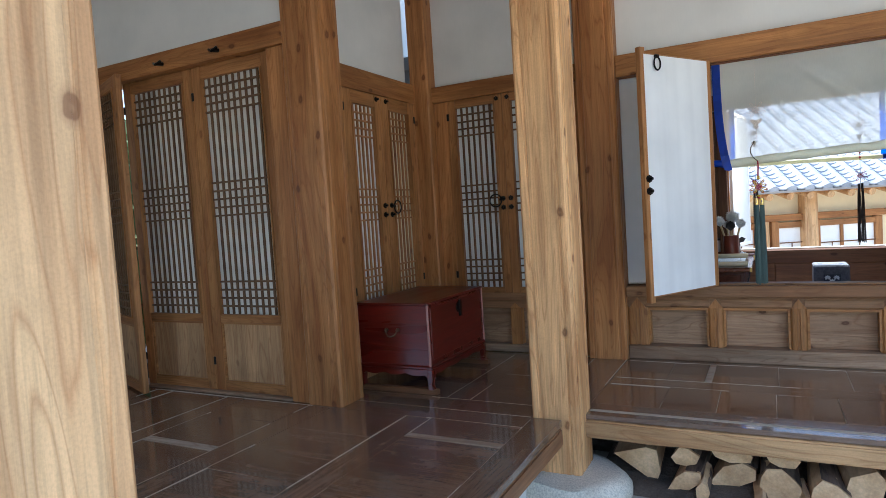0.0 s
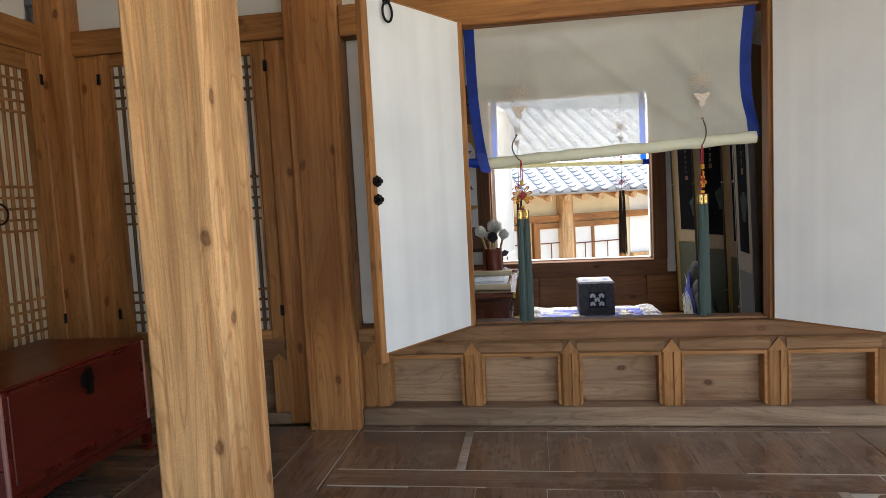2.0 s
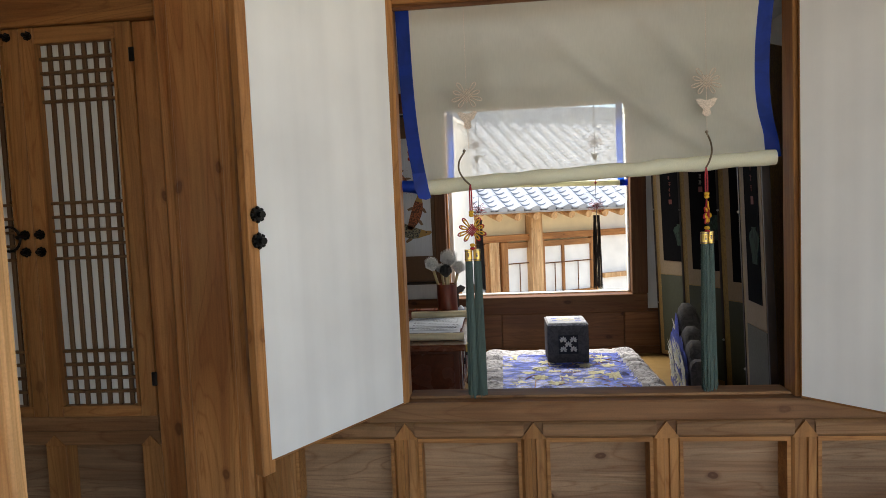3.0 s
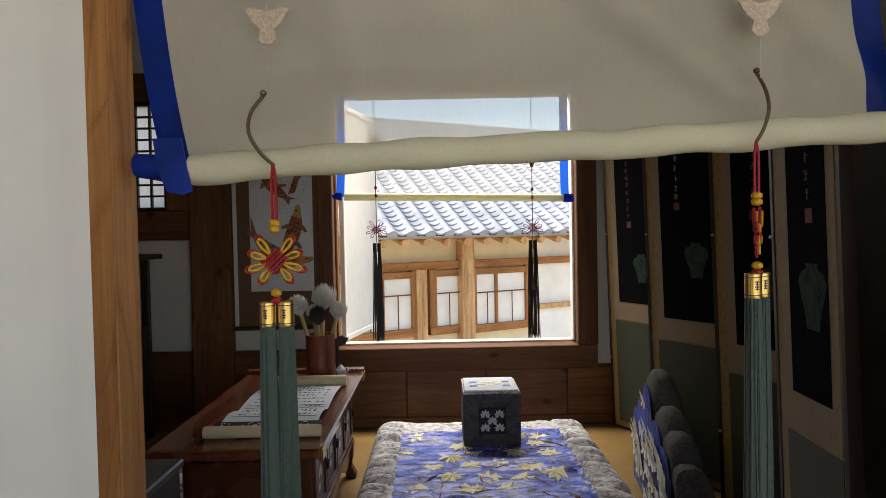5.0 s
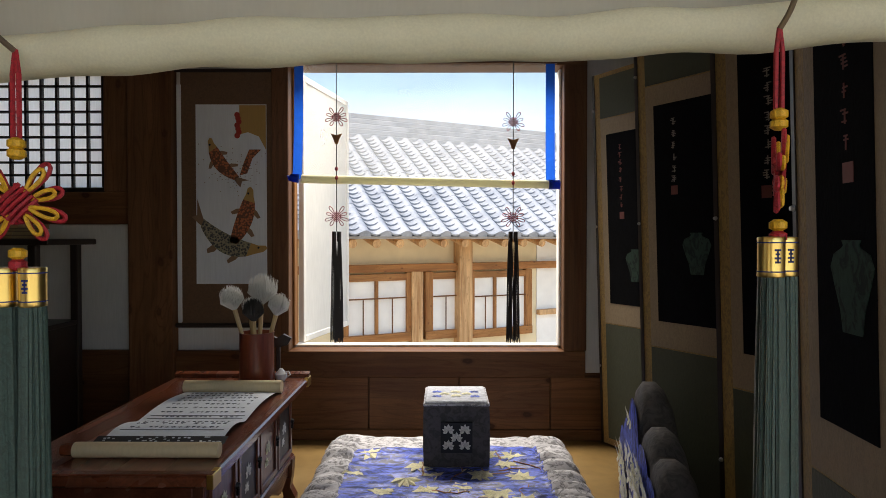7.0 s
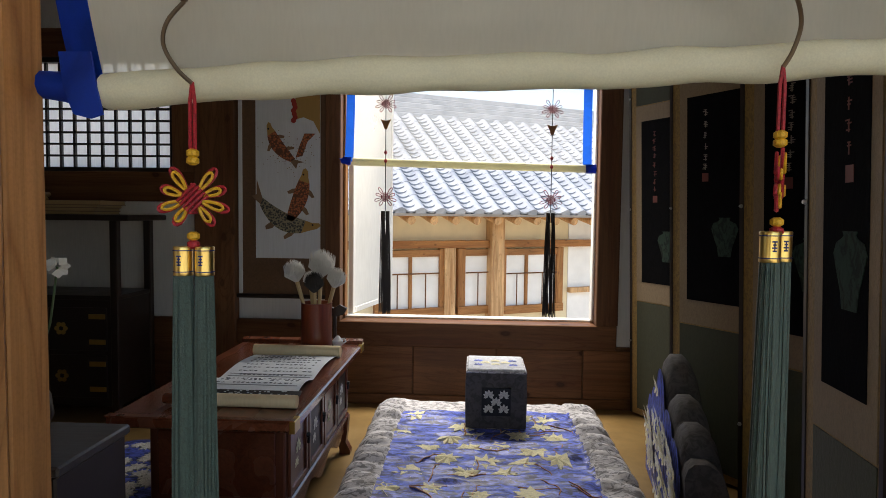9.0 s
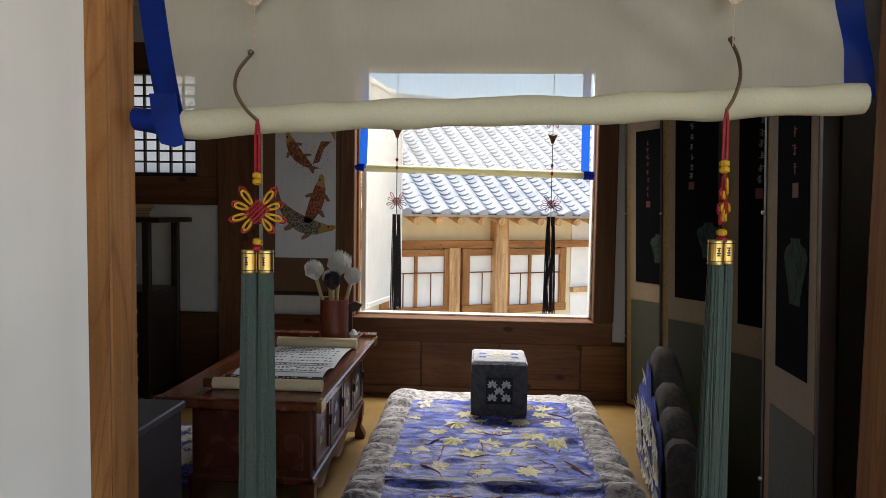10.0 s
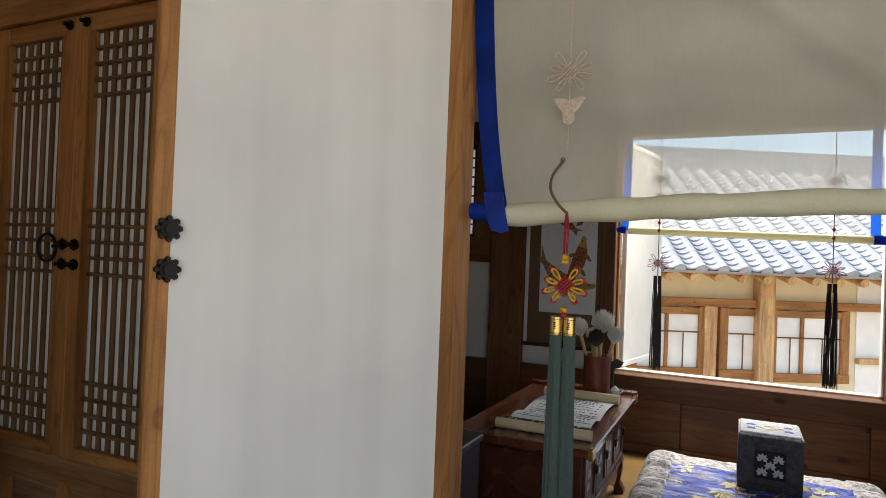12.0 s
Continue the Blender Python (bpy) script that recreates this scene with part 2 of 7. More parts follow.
def part(name, bm, material, parent, label="", smooth=False, auto=None):
    o = ORIGIN.get(parent.name, Vector((0, 0, 0)))
    if o.length:
        bmesh.ops.translate(bm, verts=bm.verts, vec=-o)
    ob = new(name, mesh_of(name, bm, smooth, auto))
    ob.data.materials.append(material)
    ob.parent = parent
    ORIGIN[ob.name] = o
    if label:
        ob["label"] = label
    return ob


def solo(name, bm, material, label, category, kind="", group="", smooth=False, auto=None):
    """A thing of one mesh, in world coordinates; its origin goes to its base."""
    lo = Vector([min(v.co[i] for v in bm.verts) for i in range(3)])
    hi = Vector([max(v.co[i] for v in bm.verts) for i in range(3)])
    base = Vector(((lo.x + hi.x) / 2, (lo.y + hi.y) / 2, lo.z))
    bmesh.ops.translate(bm, verts=bm.verts, vec=-base)
    ob = new(name, mesh_of(name, bm, smooth, auto))
    ob.location = base
    ORIGIN[ob.name] = base
    ob.data.materials.append(material)
    return tagged(ob, label, category, group, kind)


# ================= structure =================
DECK, FLOOR, TOP = 0.375, 0.45, 3.15
ST = "structure"

# ground: one sheet to the horizon
def ground_material():
    m = mat("pale packed earth and grit", (0.40, 0.35, 0.28), 0.95)
    n = N(m)
    v = n.coords((1, 1, 1), 0)
    a, b = n.noise(v, 0.8, 5.0), n.noise(v, 60.0, 4.0, 0.7)
    n.color(n.mix(0.6, n.ramp(a, [(0.3, (0.44, 0.40, 0.33)), (0.7, (0.58, 0.53, 0.45))]), n.ramp(b, [(0.3, grey(0.7)), (0.7, grey(1.1))]), "MULTIPLY"))
    n.bump(b, 0.5, 0.01)
    return m


GROUND = ground_material()
bm = bmesh.new()
# terrace at house level, falling to a lower yard behind the house
ys = [(-400, 0.0), (8.1, 0.0), (8.12, -1.35), (400, -1.35)]
rows = [[bm.verts.new((x, y, z)) for x in (-400, -6, 6, 400)] for y, z in ys]
for a, b in zip(rows, rows[1:]):
    for i in range(3):
        bm.faces.new((a[i], a[i + 1], b[i + 1], b[i]))
solo("ground", bm, GROUND, "pale packed earth yard around the house", "ground", ST)


def wall(name, bounds, material, label, cat="wall"):
    return solo(name, blk(*bounds, bevel=0.004), material, label, cat, ST)


def post(name, x0, x1, y0, y1, z0, z1, material, label, grooves=True):
    """A squared post with double grooves near its corners."""
    g, d = 0.035, 0.006
    def side(a0, a1):
        return [a0 + 0.012, a0 + g, a0 + g + 0.004, a0 + g + 0.012, a0 + g + 0.016, a1 - g - 0.016, a1 - g - 0.012, a1 - g - 0.004, a1 - g, a1 - 0.012]
    def dep(i):
        return d if i in (2, 3, 6, 7) else 0.0
    out = []
    if not grooves:
        out = [(x0 + .01, y0), (x1 - .01, y0), (x1, y0 + .01), (x1, y1 - .01), (x1 - .01, y1), (x0 + .01, y1), (x0, y1 - .01), (x0, y0 + .01)]
    else:
        sx, sy = side(x0, x1), side(y0, y1)
        out += [(x, y0 + dep(i)) for i, x in enumerate(sx)]
        out += [(x1 - dep(i), y) for i, y in enumerate(sy)]
        out += [(x, y1 - dep(i)) for i, x in reversed(list(enumerate(sx)))]
        out += [(x0 + dep(i), y) for i, y in reversed(list(enumerate(sy)))]
    return solo(name, prism(bmesh.new(), out, z0, z1, "z"), material, label, "post", ST)


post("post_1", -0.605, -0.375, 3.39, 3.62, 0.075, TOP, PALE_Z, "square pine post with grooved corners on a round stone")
post("post_2", -0.60, -0.366, 0.88, 1.128, 0.075, TOP, PALEST_Z, "pale square pine post with grooved corners")
post("post_3", -1.87, -1.635, 3.245, 3.46, DECK, TOP, POST_Z, "square pine pillar with grooved corners at the hall doors")
post("post_4", -0.64, -0.39, 4.62, 4.87, DECK, TOP, POST_Z, "brown pine pillar beside the window wall")
post("post_5", 2.05, 2.30, 4.62, 4.87, DECK, TOP, POST_Z, "brown pine pillar at the far end of the window wall")
post("post_6", -1.87, -1.72, 4.62, 4.87, DECK, TOP, POST_Z, "brown pine corner pillar of the alcove", grooves=False)


def stone(name, x, y, r, h):
    bm = bmesh.new()
    bmesh.ops.create_icosphere(bm, subdivisions=3, radius=1.0)
    for v in bm.verts:
        k = 1 + 0.16 * noise.noise(v.co * 1.3 + Vector((x, y, 0)))
        v.co = Vector((x + v.co.x * r * k, y + v.co.y * r * k, max(-0.02, min(h, 0.02 + v.co.z * h * 1.7 * k))))
    return solo(name, bm, STONE, "rounded pale foundation stone under a post", "stone", ST, smooth=True, auto=50)


STONE = mat("pale granite", (0.6, 0.58, 0.52), 0.85)
_n = N(STONE)
_v = _n.coords((1, 1, 1))
_n.color(_n.mix(0.7, _n.ramp(_n.noise(_v, 5, 4), [(0.3, (0.55, 0.50, 0.40)), (0.7, (0.74, 0.68, 0.56))]), _n.ramp(_n.noise(_v, 120, 3), [(0.35, grey(0.6)), (0.6, grey(1.1))]), "MULTIPLY"))
_n.bump(_n.noise(_v, 60, 4), 0.5, 0.006)
stone("foundation_stone", -0.45, 3.47, 0.28, 0.11)
stone("foundation_stone", -0.49, 0.99, 0.25, 0.075)

# plaster and lintels of the window wall (front plane y = 4.68)
wall("wall_window_upper", [(-1.74, 2.05, 4.74, 4.84, 2.31, TOP)], PLASTER, "white plaster wall above the lintel")
wall("lintel_window", [(-0.39, 2.05, 4.66, 4.86, 2.18, 2.316)], BEAM_X, "long pine lintel over the window", "lintel")
wall("lintel_alcove", [(-1.72, -0.64, 4.67, 4.86, 2.20, 2.314)], BEAM_X, "pine lintel over the alcove doors", "lintel")
wall("wall_paper_panel", [(-0.388, 0.098, 4.75, 4.83, 0.85, 2.18)], HANJI, "white papered wall strip beside the window")
wall("wall_paper_panel", [(1.522, 2.048, 4.75, 4.83, 0.85, 2.18)], HANJI, "white papered wall strip beside the window")

# alcove left wall, x = -1.93
wall("wall_alcove_upper", [(-1.96, -1.90, 3.45, 4.62, 2.345, TOP)], PLASTER, "white plaster wall above the alcove doors")
wall("lintel_alcove_side", [(-1.98, -1.835, 3.45, 4.62, 2.205, 2.345)], BEAM_Y, "dark pine lintel of the alcove side", "lintel")
wall("jamb_alcove_side", [(-1.98, -1.845, 3.45, 3.74, DECK, 2.205)], POST_Z, "pine boards beside the alcove door")
wall("jamb_alcove_side", [(-1.98, -1.845, 4.612, 4.64, DECK, 2.205)], POST_Z, "pine jamb beside the alcove door")
wall("wainscot_alcove_side", [(-1.98, -1.85, 3.74, 4.612, DECK, 0.80)], PANEL_Z, "pine boards below the alcove door")

# hall north wall, y = 3.3
wall("lintel_hall", [(-6.4, -1.86, 3.24, 3.40, 2.365, 2.485)], BEAM_X, "dark pine lintel over the hall doors", "lintel")
wall("wall_hall_upper", [(-6.4, -1.86, 3.29, 3.37, 2.485, TOP)], PLASTER, "white plaster wall above the hall doors")
wall("jamb_hall", [(-1.996, -1.86, 3.26, 3.38, DECK, 2.365)], POST_Z, "pine jamb between the doors and the pillar")
wall("threshold_hall", [(-6.4, -1.996, 3.26, 3.40, DECK, DECK + 0.012)], DUSTY_X, "worn dusty door sill", "sill")
wall("wall_hall_end", [(-6.52, -6.4, -1.0, 3.4, 0.0, TOP)], PLASTER, "white plaster end wall of the hall")
wall("wall_hall_beyond", [(-6.4, -3.66, 3.27, 3.37, DECK + 0.012, 2.365)], DOOR_Z, "closed pine boards at the end of the hall")
wall("wall_store_back", [(-4.6, -2.02, 6.1, 6.2, 0.0, TOP)], PLASTER, "plain plaster wall behind the hall doors")
wall("wall_store_side", [(-2.20, -2.10, 3.47, 7.1, 0.0, TOP)], PLASTER, "plain plaster wall between the rooms")

# unseen wall added to darken the hall; its opening lets some sky in
wall("wall_hall_south", [(-6.4, -0.62, -0.32, -0.2, 0.0, 1.0), (-6.4, -0.62, -0.32, -0.2, 2.35, TOP), (-6.4, -4.6, -0.32, -0.2, 1.0, 2.35), (-2.6, -0.62, -0.32, -0.2, 1.0, 2.35)], PLASTER, "unseen plaster wall added to limit hall light, with one wide opening")
# ceilings and eaves, all above view; the eaves keep sun off the decks
wall("ceiling_hall", [(-6.52, -0.30, -0.2, 3.40, TOP, TOP + 0.12)], PLASTER, "white ceiling over the hall", "ceiling")
wall("ceiling_porch", [(-2.2, 4.2, 3.40, 4.9, TOP, TOP + 0.12)], PLASTER, "white ceiling over the porch", "ceiling")
bm = bmesh.new()
prism(bm, [(3.40, TOP), (3.40, TOP + 0.12), (2.35, 2.86), (2.35, 2.76)], -0.3, 4.2, "x")
solo("eave_porch", bm, OUT_WOOD, "boarded eave over the porch", "eave", ST)
# unseen eave added to stop sun coming through the hall front opening
bm = bmesh.new()
prism(bm, [(-0.2, TOP), (-0.2, TOP + 0.12), (-1.6, 2.75), (-1.6, 2.65)], -6.52, -0.3, "x")
solo("eave_front", bm, OUT_WOOD, "unseen boarded eave added to block sun at the hall front", "eave", ST)
bm = bmesh.new()
prism(bm, [(-0.30, TOP), (-0.30, TOP + 0.12), (0.60, 2.85), (0.60, 2.75)], -0.2, 2.35, "y")
solo("eave_hall", bm, OUT_WOOD, "boarded eave over the hall edge", "eave", ST)

# ---- study room shell ----
BW = 6.98
wall("floor_room", [(-2.1, 2.1, 4.825, BW + 0.1, 0.30, FLOOR)], mat("bare floor", (0.4, 0.3, 0.12)), "oiled yellow paper floor", "floor")
wall("ceiling_room", [(-2.2, 2.2, 4.84, BW + 0.2, 2.52, 2.62)], WALLPAPER, "off-white papered ceiling", "ceiling")
wall("wall_room_side", [(2.10, 2.22, 4.87, BW + 0.1, 0.0, 2.52)], WALLPAPER, "papered side wall behind the folding screen")
wall("wall_room_side", [(-2.10, -2.0, 4.87, BW + 0.1, 0.0, 2.52)], WALLPAPER, "papered side wall of the study")
wall("wall_back_lower", [(-2.0, 2.1, BW + 0.02, BW + 0.12, 0.0, 0.76)], DARK_X, "dark boarded wainscot under the rear window")
wall("rail_back", [(-0.42, 1.48, BW - 0.01, BW + 0.13, 0.745, 0.868)], DARK_X, "dark pine rail under the rear window", "rail")
wall("jamb_back", [(0.03, 0.108, BW - 0.01, BW + 0.13, 0.868, 2.19)], DARK_Z, "dark pine window jamb", "jamb")
wall("jamb_back", [(1.378, 1.484, BW - 0.01, BW + 0.13, 0.868, 2.19)], DARK_Z, "dark pine window jamb", "jamb")
wall("lintel_back", [(-0.42, 1.484, BW - 0.01, BW + 0.13, 2.185, 2.32)], DARK_X, "dark pine lintel over the rear window", "lintel")
wall("wall_back_upper", [(-2.0, 2.1, BW + 0.03, BW + 0.10, 2.32, 2.52)], WALLPAPER, "off-white papered wall over the rear window")
wall("wall_back_paper", [(1.484, 2.1, BW + 0.02, BW + 0.10, 0.76, 2.32)], WALLPAPER, "off-white papered wall beside the rear window")
wall("wall_back_paper", [(-0.42, 0.03, BW + 0.02, BW + 0.10, 0.76, 2.185)], WALLPAPER, "off-white papered wall behind the scroll")
wall("pillar_back", [(-0.622, -0.42, BW - 0.04, BW + 0.13, FLOOR, 2.52)], DARK_Z, "dark pine pillar in the rear wall", "post")
wall("wall_back_paper", [(-2.0, -0.622, BW + 0.02, BW + 0.10, 0.868, 1.455)], WALLPAPER, "off-white papered wall behind the shelf")
wall("rail_back_low", [(-2.0, -0.622, BW, BW + 0.12, 0.745, 0.868)], DARK_X, "dark pine rail under the papered wall", "rail")
wall("rail_back_left", [(-2.0, -0.622, BW, BW + 0.12, 1.455, 1.605)], DARK_X, "dark pine rail under the lattice hatch", "rail")
wall("jamb_hatch", [(-0.752, -0.622, BW, BW + 0.12, 1.605, 2.2)], DARK_Z, "dark pine jamb beside the lattice hatch", "jamb")
wall("jamb_hatch", [(-2.0, -1.592, BW, BW + 0.12, 1.605, 2.2)], DARK_Z, "dark pine jamb beside the lattice hatch", "jamb")
wall("lintel_hatch", [(-2.0, -0.622, BW, BW + 0.12, 2.18, 2.32)], DARK_X, "dark pine lintel over the lattice hatch", "lintel")

# dark earth bank and soil under the porch
SOIL = mat("dark brown soil", (0.085, 0.060, 0.042), 0.95)
_n = N(SOIL)
_v = _n.coords((1, 1, 1), 0)
_n.color(_n.mix(0.6, _n.ramp(_n.noise(_v, 5, 5), [(0.3, (0.05, 0.036, 0.026)), (0.7, (0.15, 0.11, 0.08))]), _n.ramp(_n.noise(_v, 90, 4), [(0.3, grey(0.6)), (0.7, grey(1.2))]), "MULTIPLY"))
_n.bump(_n.noise(_v, 40, 5), 0.8, 0.02)
wall("foundation_wall", [(-6.4, 3.6, 4.0, 4.12, 0.0, DECK - 0.07)], SOIL, "dark earth bank under the porch floor", "wall")
bm = bmesh.new()
g = [[bm.verts.new((-0.36 + 3.9 * i / 78, 3.50 + 0.5 * j / 10, 0.004 + (0.05 * j / 10 + 0.03 * abs(noise.noise(Vector((i * 0.21, j * 0.3, 2))))) * (1 if j else 0))) for i in range(79)] for j in range(11)]
for j in range(10):
    for i in range(78):
        bm.faces.new((g[j][i], g[j][i + 1], g[j + 1][i + 1], g[j + 1][i]))
solo("soil_strip", bm, SOIL, "dark loose soil under the porch floor", "soil", ST, smooth=True)


# ---- window wall: wainscot, frame, leaves ----
def wainscot(name, x_first, count, x_end0, x_end1, label):
    """Low panelled wall: plinth, top rail, sill beam, moulded stiles and recessed boards."""
    w = thing(name, (0.8, 4.72, DECK), label, "wainscot", kind=ST)
    part("plinth", blk((x_end0, x_end1, 4.668, 4.86, DECK, 0.462), bevel=0.006), DUSTY_X, w, "grey dusty bottom rail")
    part("sill_beam", blk((x_end0, x_end1, 4.655, 4.79, 0.776, 0.846), bevel=0.006), RAIL_X, w)
    part("top_rail", blk((x_end0, x_end1, 4.700, 4.79, 0.705, 0.776), bevel=0.002), RAIL_X, w)
    step, open_w = 0.443, 0.357
    xs = [x_first + step * i for i in range(count)]
    prev, prev_end = x_end0, None
    for x in xs + [None]:
        a, b = prev, (x if x is not None else x_end1)
        if b - a > 0.02:
            bm = bmesh.new()
            # moulded stile: two flat slopes with a groove between them
            q = b - a
            prof = [(0, 4.85), (0, 4.706), (0.12, 4.694), (0.40, 4.690), (0.43, 4.699), (0.57, 4.699), (0.60, 4.690), (0.88, 4.694), (1, 4.706), (1, 4.85)]
            prism(bm, [(a + q * u, y) for u, y in prof], 0.462, 0.705, "z")
            # mitred head that points up into the rail
            q2 = min(q, 0.10) / 2
            for lo_, hi_ in (((a + b) / 2 - q2, (a + b) / 2), ((a + b) / 2, (a + b) / 2 + q2)):
                peak = (a + b) / 2
                prism(bm, [(lo_, 0.705), (hi_, 0.705), (peak, 0.705 + q2 * 1.35)], 4.691, 4.72, "y")
            part("stile", bm, DOOR_Z, w)
            for lo_, hi_ in ((prev_end, a),) if prev_end is not None else ():
                part("rail_moulding", prism(bmesh.new(), [(4.700, 0.708), (4.692, 0.716), (4.692, 0.752), (4.696, 0.758), (4.700, 0.762)], lo_ - 0.01, hi_ + 0.01, "x"), RAIL_X, w)
            prev_end = b
        if x is not None:
            part("panel", blk((x, x + open_w, 4.770, 4.822, 0.44, 0.72), bevel=0), PANEL_X, w)
            bm = bmesh.new()
            prism(bm, [(x, 0.462), (x + 0.012, 0.472), (x + 0.012, 0.692), (x, 0.705)], 4.70, 4.775, "y")
            prism(bm, [(x + open_w, 0.462), (x + open_w - 0.012, 0.472), (x + open_w - 0.012, 0.692), (x + open_w, 0.705)], 4.70, 4.775, "y")
            prism(bm, [(x, 0.705), (x + open_w, 0.705), (x + open_w - 0.012, 0.690), (x + 0.012, 0.690)], 4.70, 4.775, "y")
            part("bead", bm, DOOR_X, w)
            prev = x + open_w
    return w


wainscot("wainscot_window", -0.262, 5, -0.39, 2.05, "panelled pine wainscot under the window, grey with dust")

fr = thing("window_1", (0.81, 4.75, 0.846), "pine frame of the wide study window", "window", kind=ST)
part("jamb", blk((0.10, 0.160, 4.675, 4.755, 0.846, 2.18)), DOOR_Z, fr)
part("jamb", blk((1.428, 1.522, 4.675, 4.755, 0.846, 2.18)), DOOR_Z, fr)
part("sill_lip", blk((0.160, 1.428, 4.70, 4.785, 0.846, 0.856)), RAIL_X, fr)
part("head", blk((0.160, 1.428, 4.81, 4.86, 2.165, 2.18)), DOOR_X, fr)


def flower_stud(x, y, z, s, r=0.019):
    """A small iron stud with eight round petals, standing out along s from a face at y."""
    bm = bmesh.new()
    cyl(bm, (x, y - s * 0.002, z), (x, y + s * 0.012, z), r, r * 0.74, 12)
    for k in range(8):
        a = k * math.pi / 4
        c = (x + r * 0.9 * math.cos(a), y + s * 0.004, z + r * 0.9 * math.sin(a))
        cyl(bm, c, (c[0], c[1] + s * 0.006, c[2]), r * 0.31, r * 0.21, 6)
    cyl(bm, (x, y + s * 0.01, z), (x, y + s * 0.026, z), r * 0.42, r * 0.52, 8)
    return bm


def leaf(name, hinge, deg, flip, label, ring, w):
    """A papered window leaf that swings out from its hinge; local x runs from the hinge to the free edge."""
    h, t = 1.345, 0.032
    e = thing(name, (hinge[0], hinge[1], 0.848), label, "window leaf", "leaves of the study window", ST, turn=deg)
    s = 1 if flip else -1
    part("stile", blk((0.0, 0.045 if flip else 0.03, -t / 2, t / 2, 0, h)), DOOR_Z, e)
    part("stile", blk((w - 0.042, w, -t / 2, t / 2, -0.03, h + 0.03)), DOOR_Z, e)
    part("rail", blk((0.03, w - 0.042, -t / 2, t / 2, 0, 0.024)), DOOR_X, e)
    part("rail", blk((0.03, w - 0.042, -t / 2, t / 2, h - 0.024, h)), DOOR_X, e)
    y = s * (t / 2 + 0.0015)
    part("paper", blk((0.038 if flip else 0.006, w - 0.03, min(y, 0), max(y, 0), 0.008, h - 0.008), bevel=0), HANJI, e, "white mulberry paper glued over the leaf")
    for z in (0.591, 0.659):
        bm = flower_stud(w - 0.026, y, z, s)
        part("knob", bm, IRON, e, "black iron flower-shaped knob")
    if ring:
        bm = bmesh.new()
        tube(bm, [(w - 0.125 + 0.026 * math.sin(a), y + s * 0.012, h - 0.055 + 0.036 * math.cos(a)) for a in [k * math.pi / 9 for k in range(18)]], 0.005, 6, True)
        cyl(bm, (w - 0.125, y, h - 0.014), (w - 0.125, y + s * 0.02, h - 0.018), 0.012, 0.010, 10)
        part("ring", bm, IRON, e, "black iron pull ring")
    return e


leaf("window_leaf", (0.152, 4.672), 180 + 59.8, True, "open papered window leaf with pine edge and iron knobs", True, 0.62)
leaf("window_leaf", (1.447, 4.668), -47, False, "open papered window leaf with pine edge", True, 0.60)


# ---- lattice doors ----
def lattice(e, x0, x1, z0, z1, cols, bands, material, bar=0.016, y=0.0, depth=0.013):
    """Upright bars over the full height and bands of cross bars."""
    n = 0
    for i in range(1, cols):
        x = x0 + (x1 - x0) * i / cols
        part("lattice_bar", blk((x - bar / 2, x + bar / 2, y - depth, y, z0, z1), bevel=0.003), material, e)
    for za in bands:
        part("lattice_bar", blk((x0, x1, y - depth - 0.003, y + 0.002, za - bar / 3, za + bar / 3), bevel=0.002), material, e)


def band_rows(z0, z1, gap=0.050):
    top = [z1 - gap * (i + 1) for i in range(4)]
    c = z0 + (z1 - z0) * 0.492
    mid = [c + gap * (i - 2) for i in range(5)]
    low = [z0 + gap * (i + 1) for i in range(4)]
    return top + mid + low


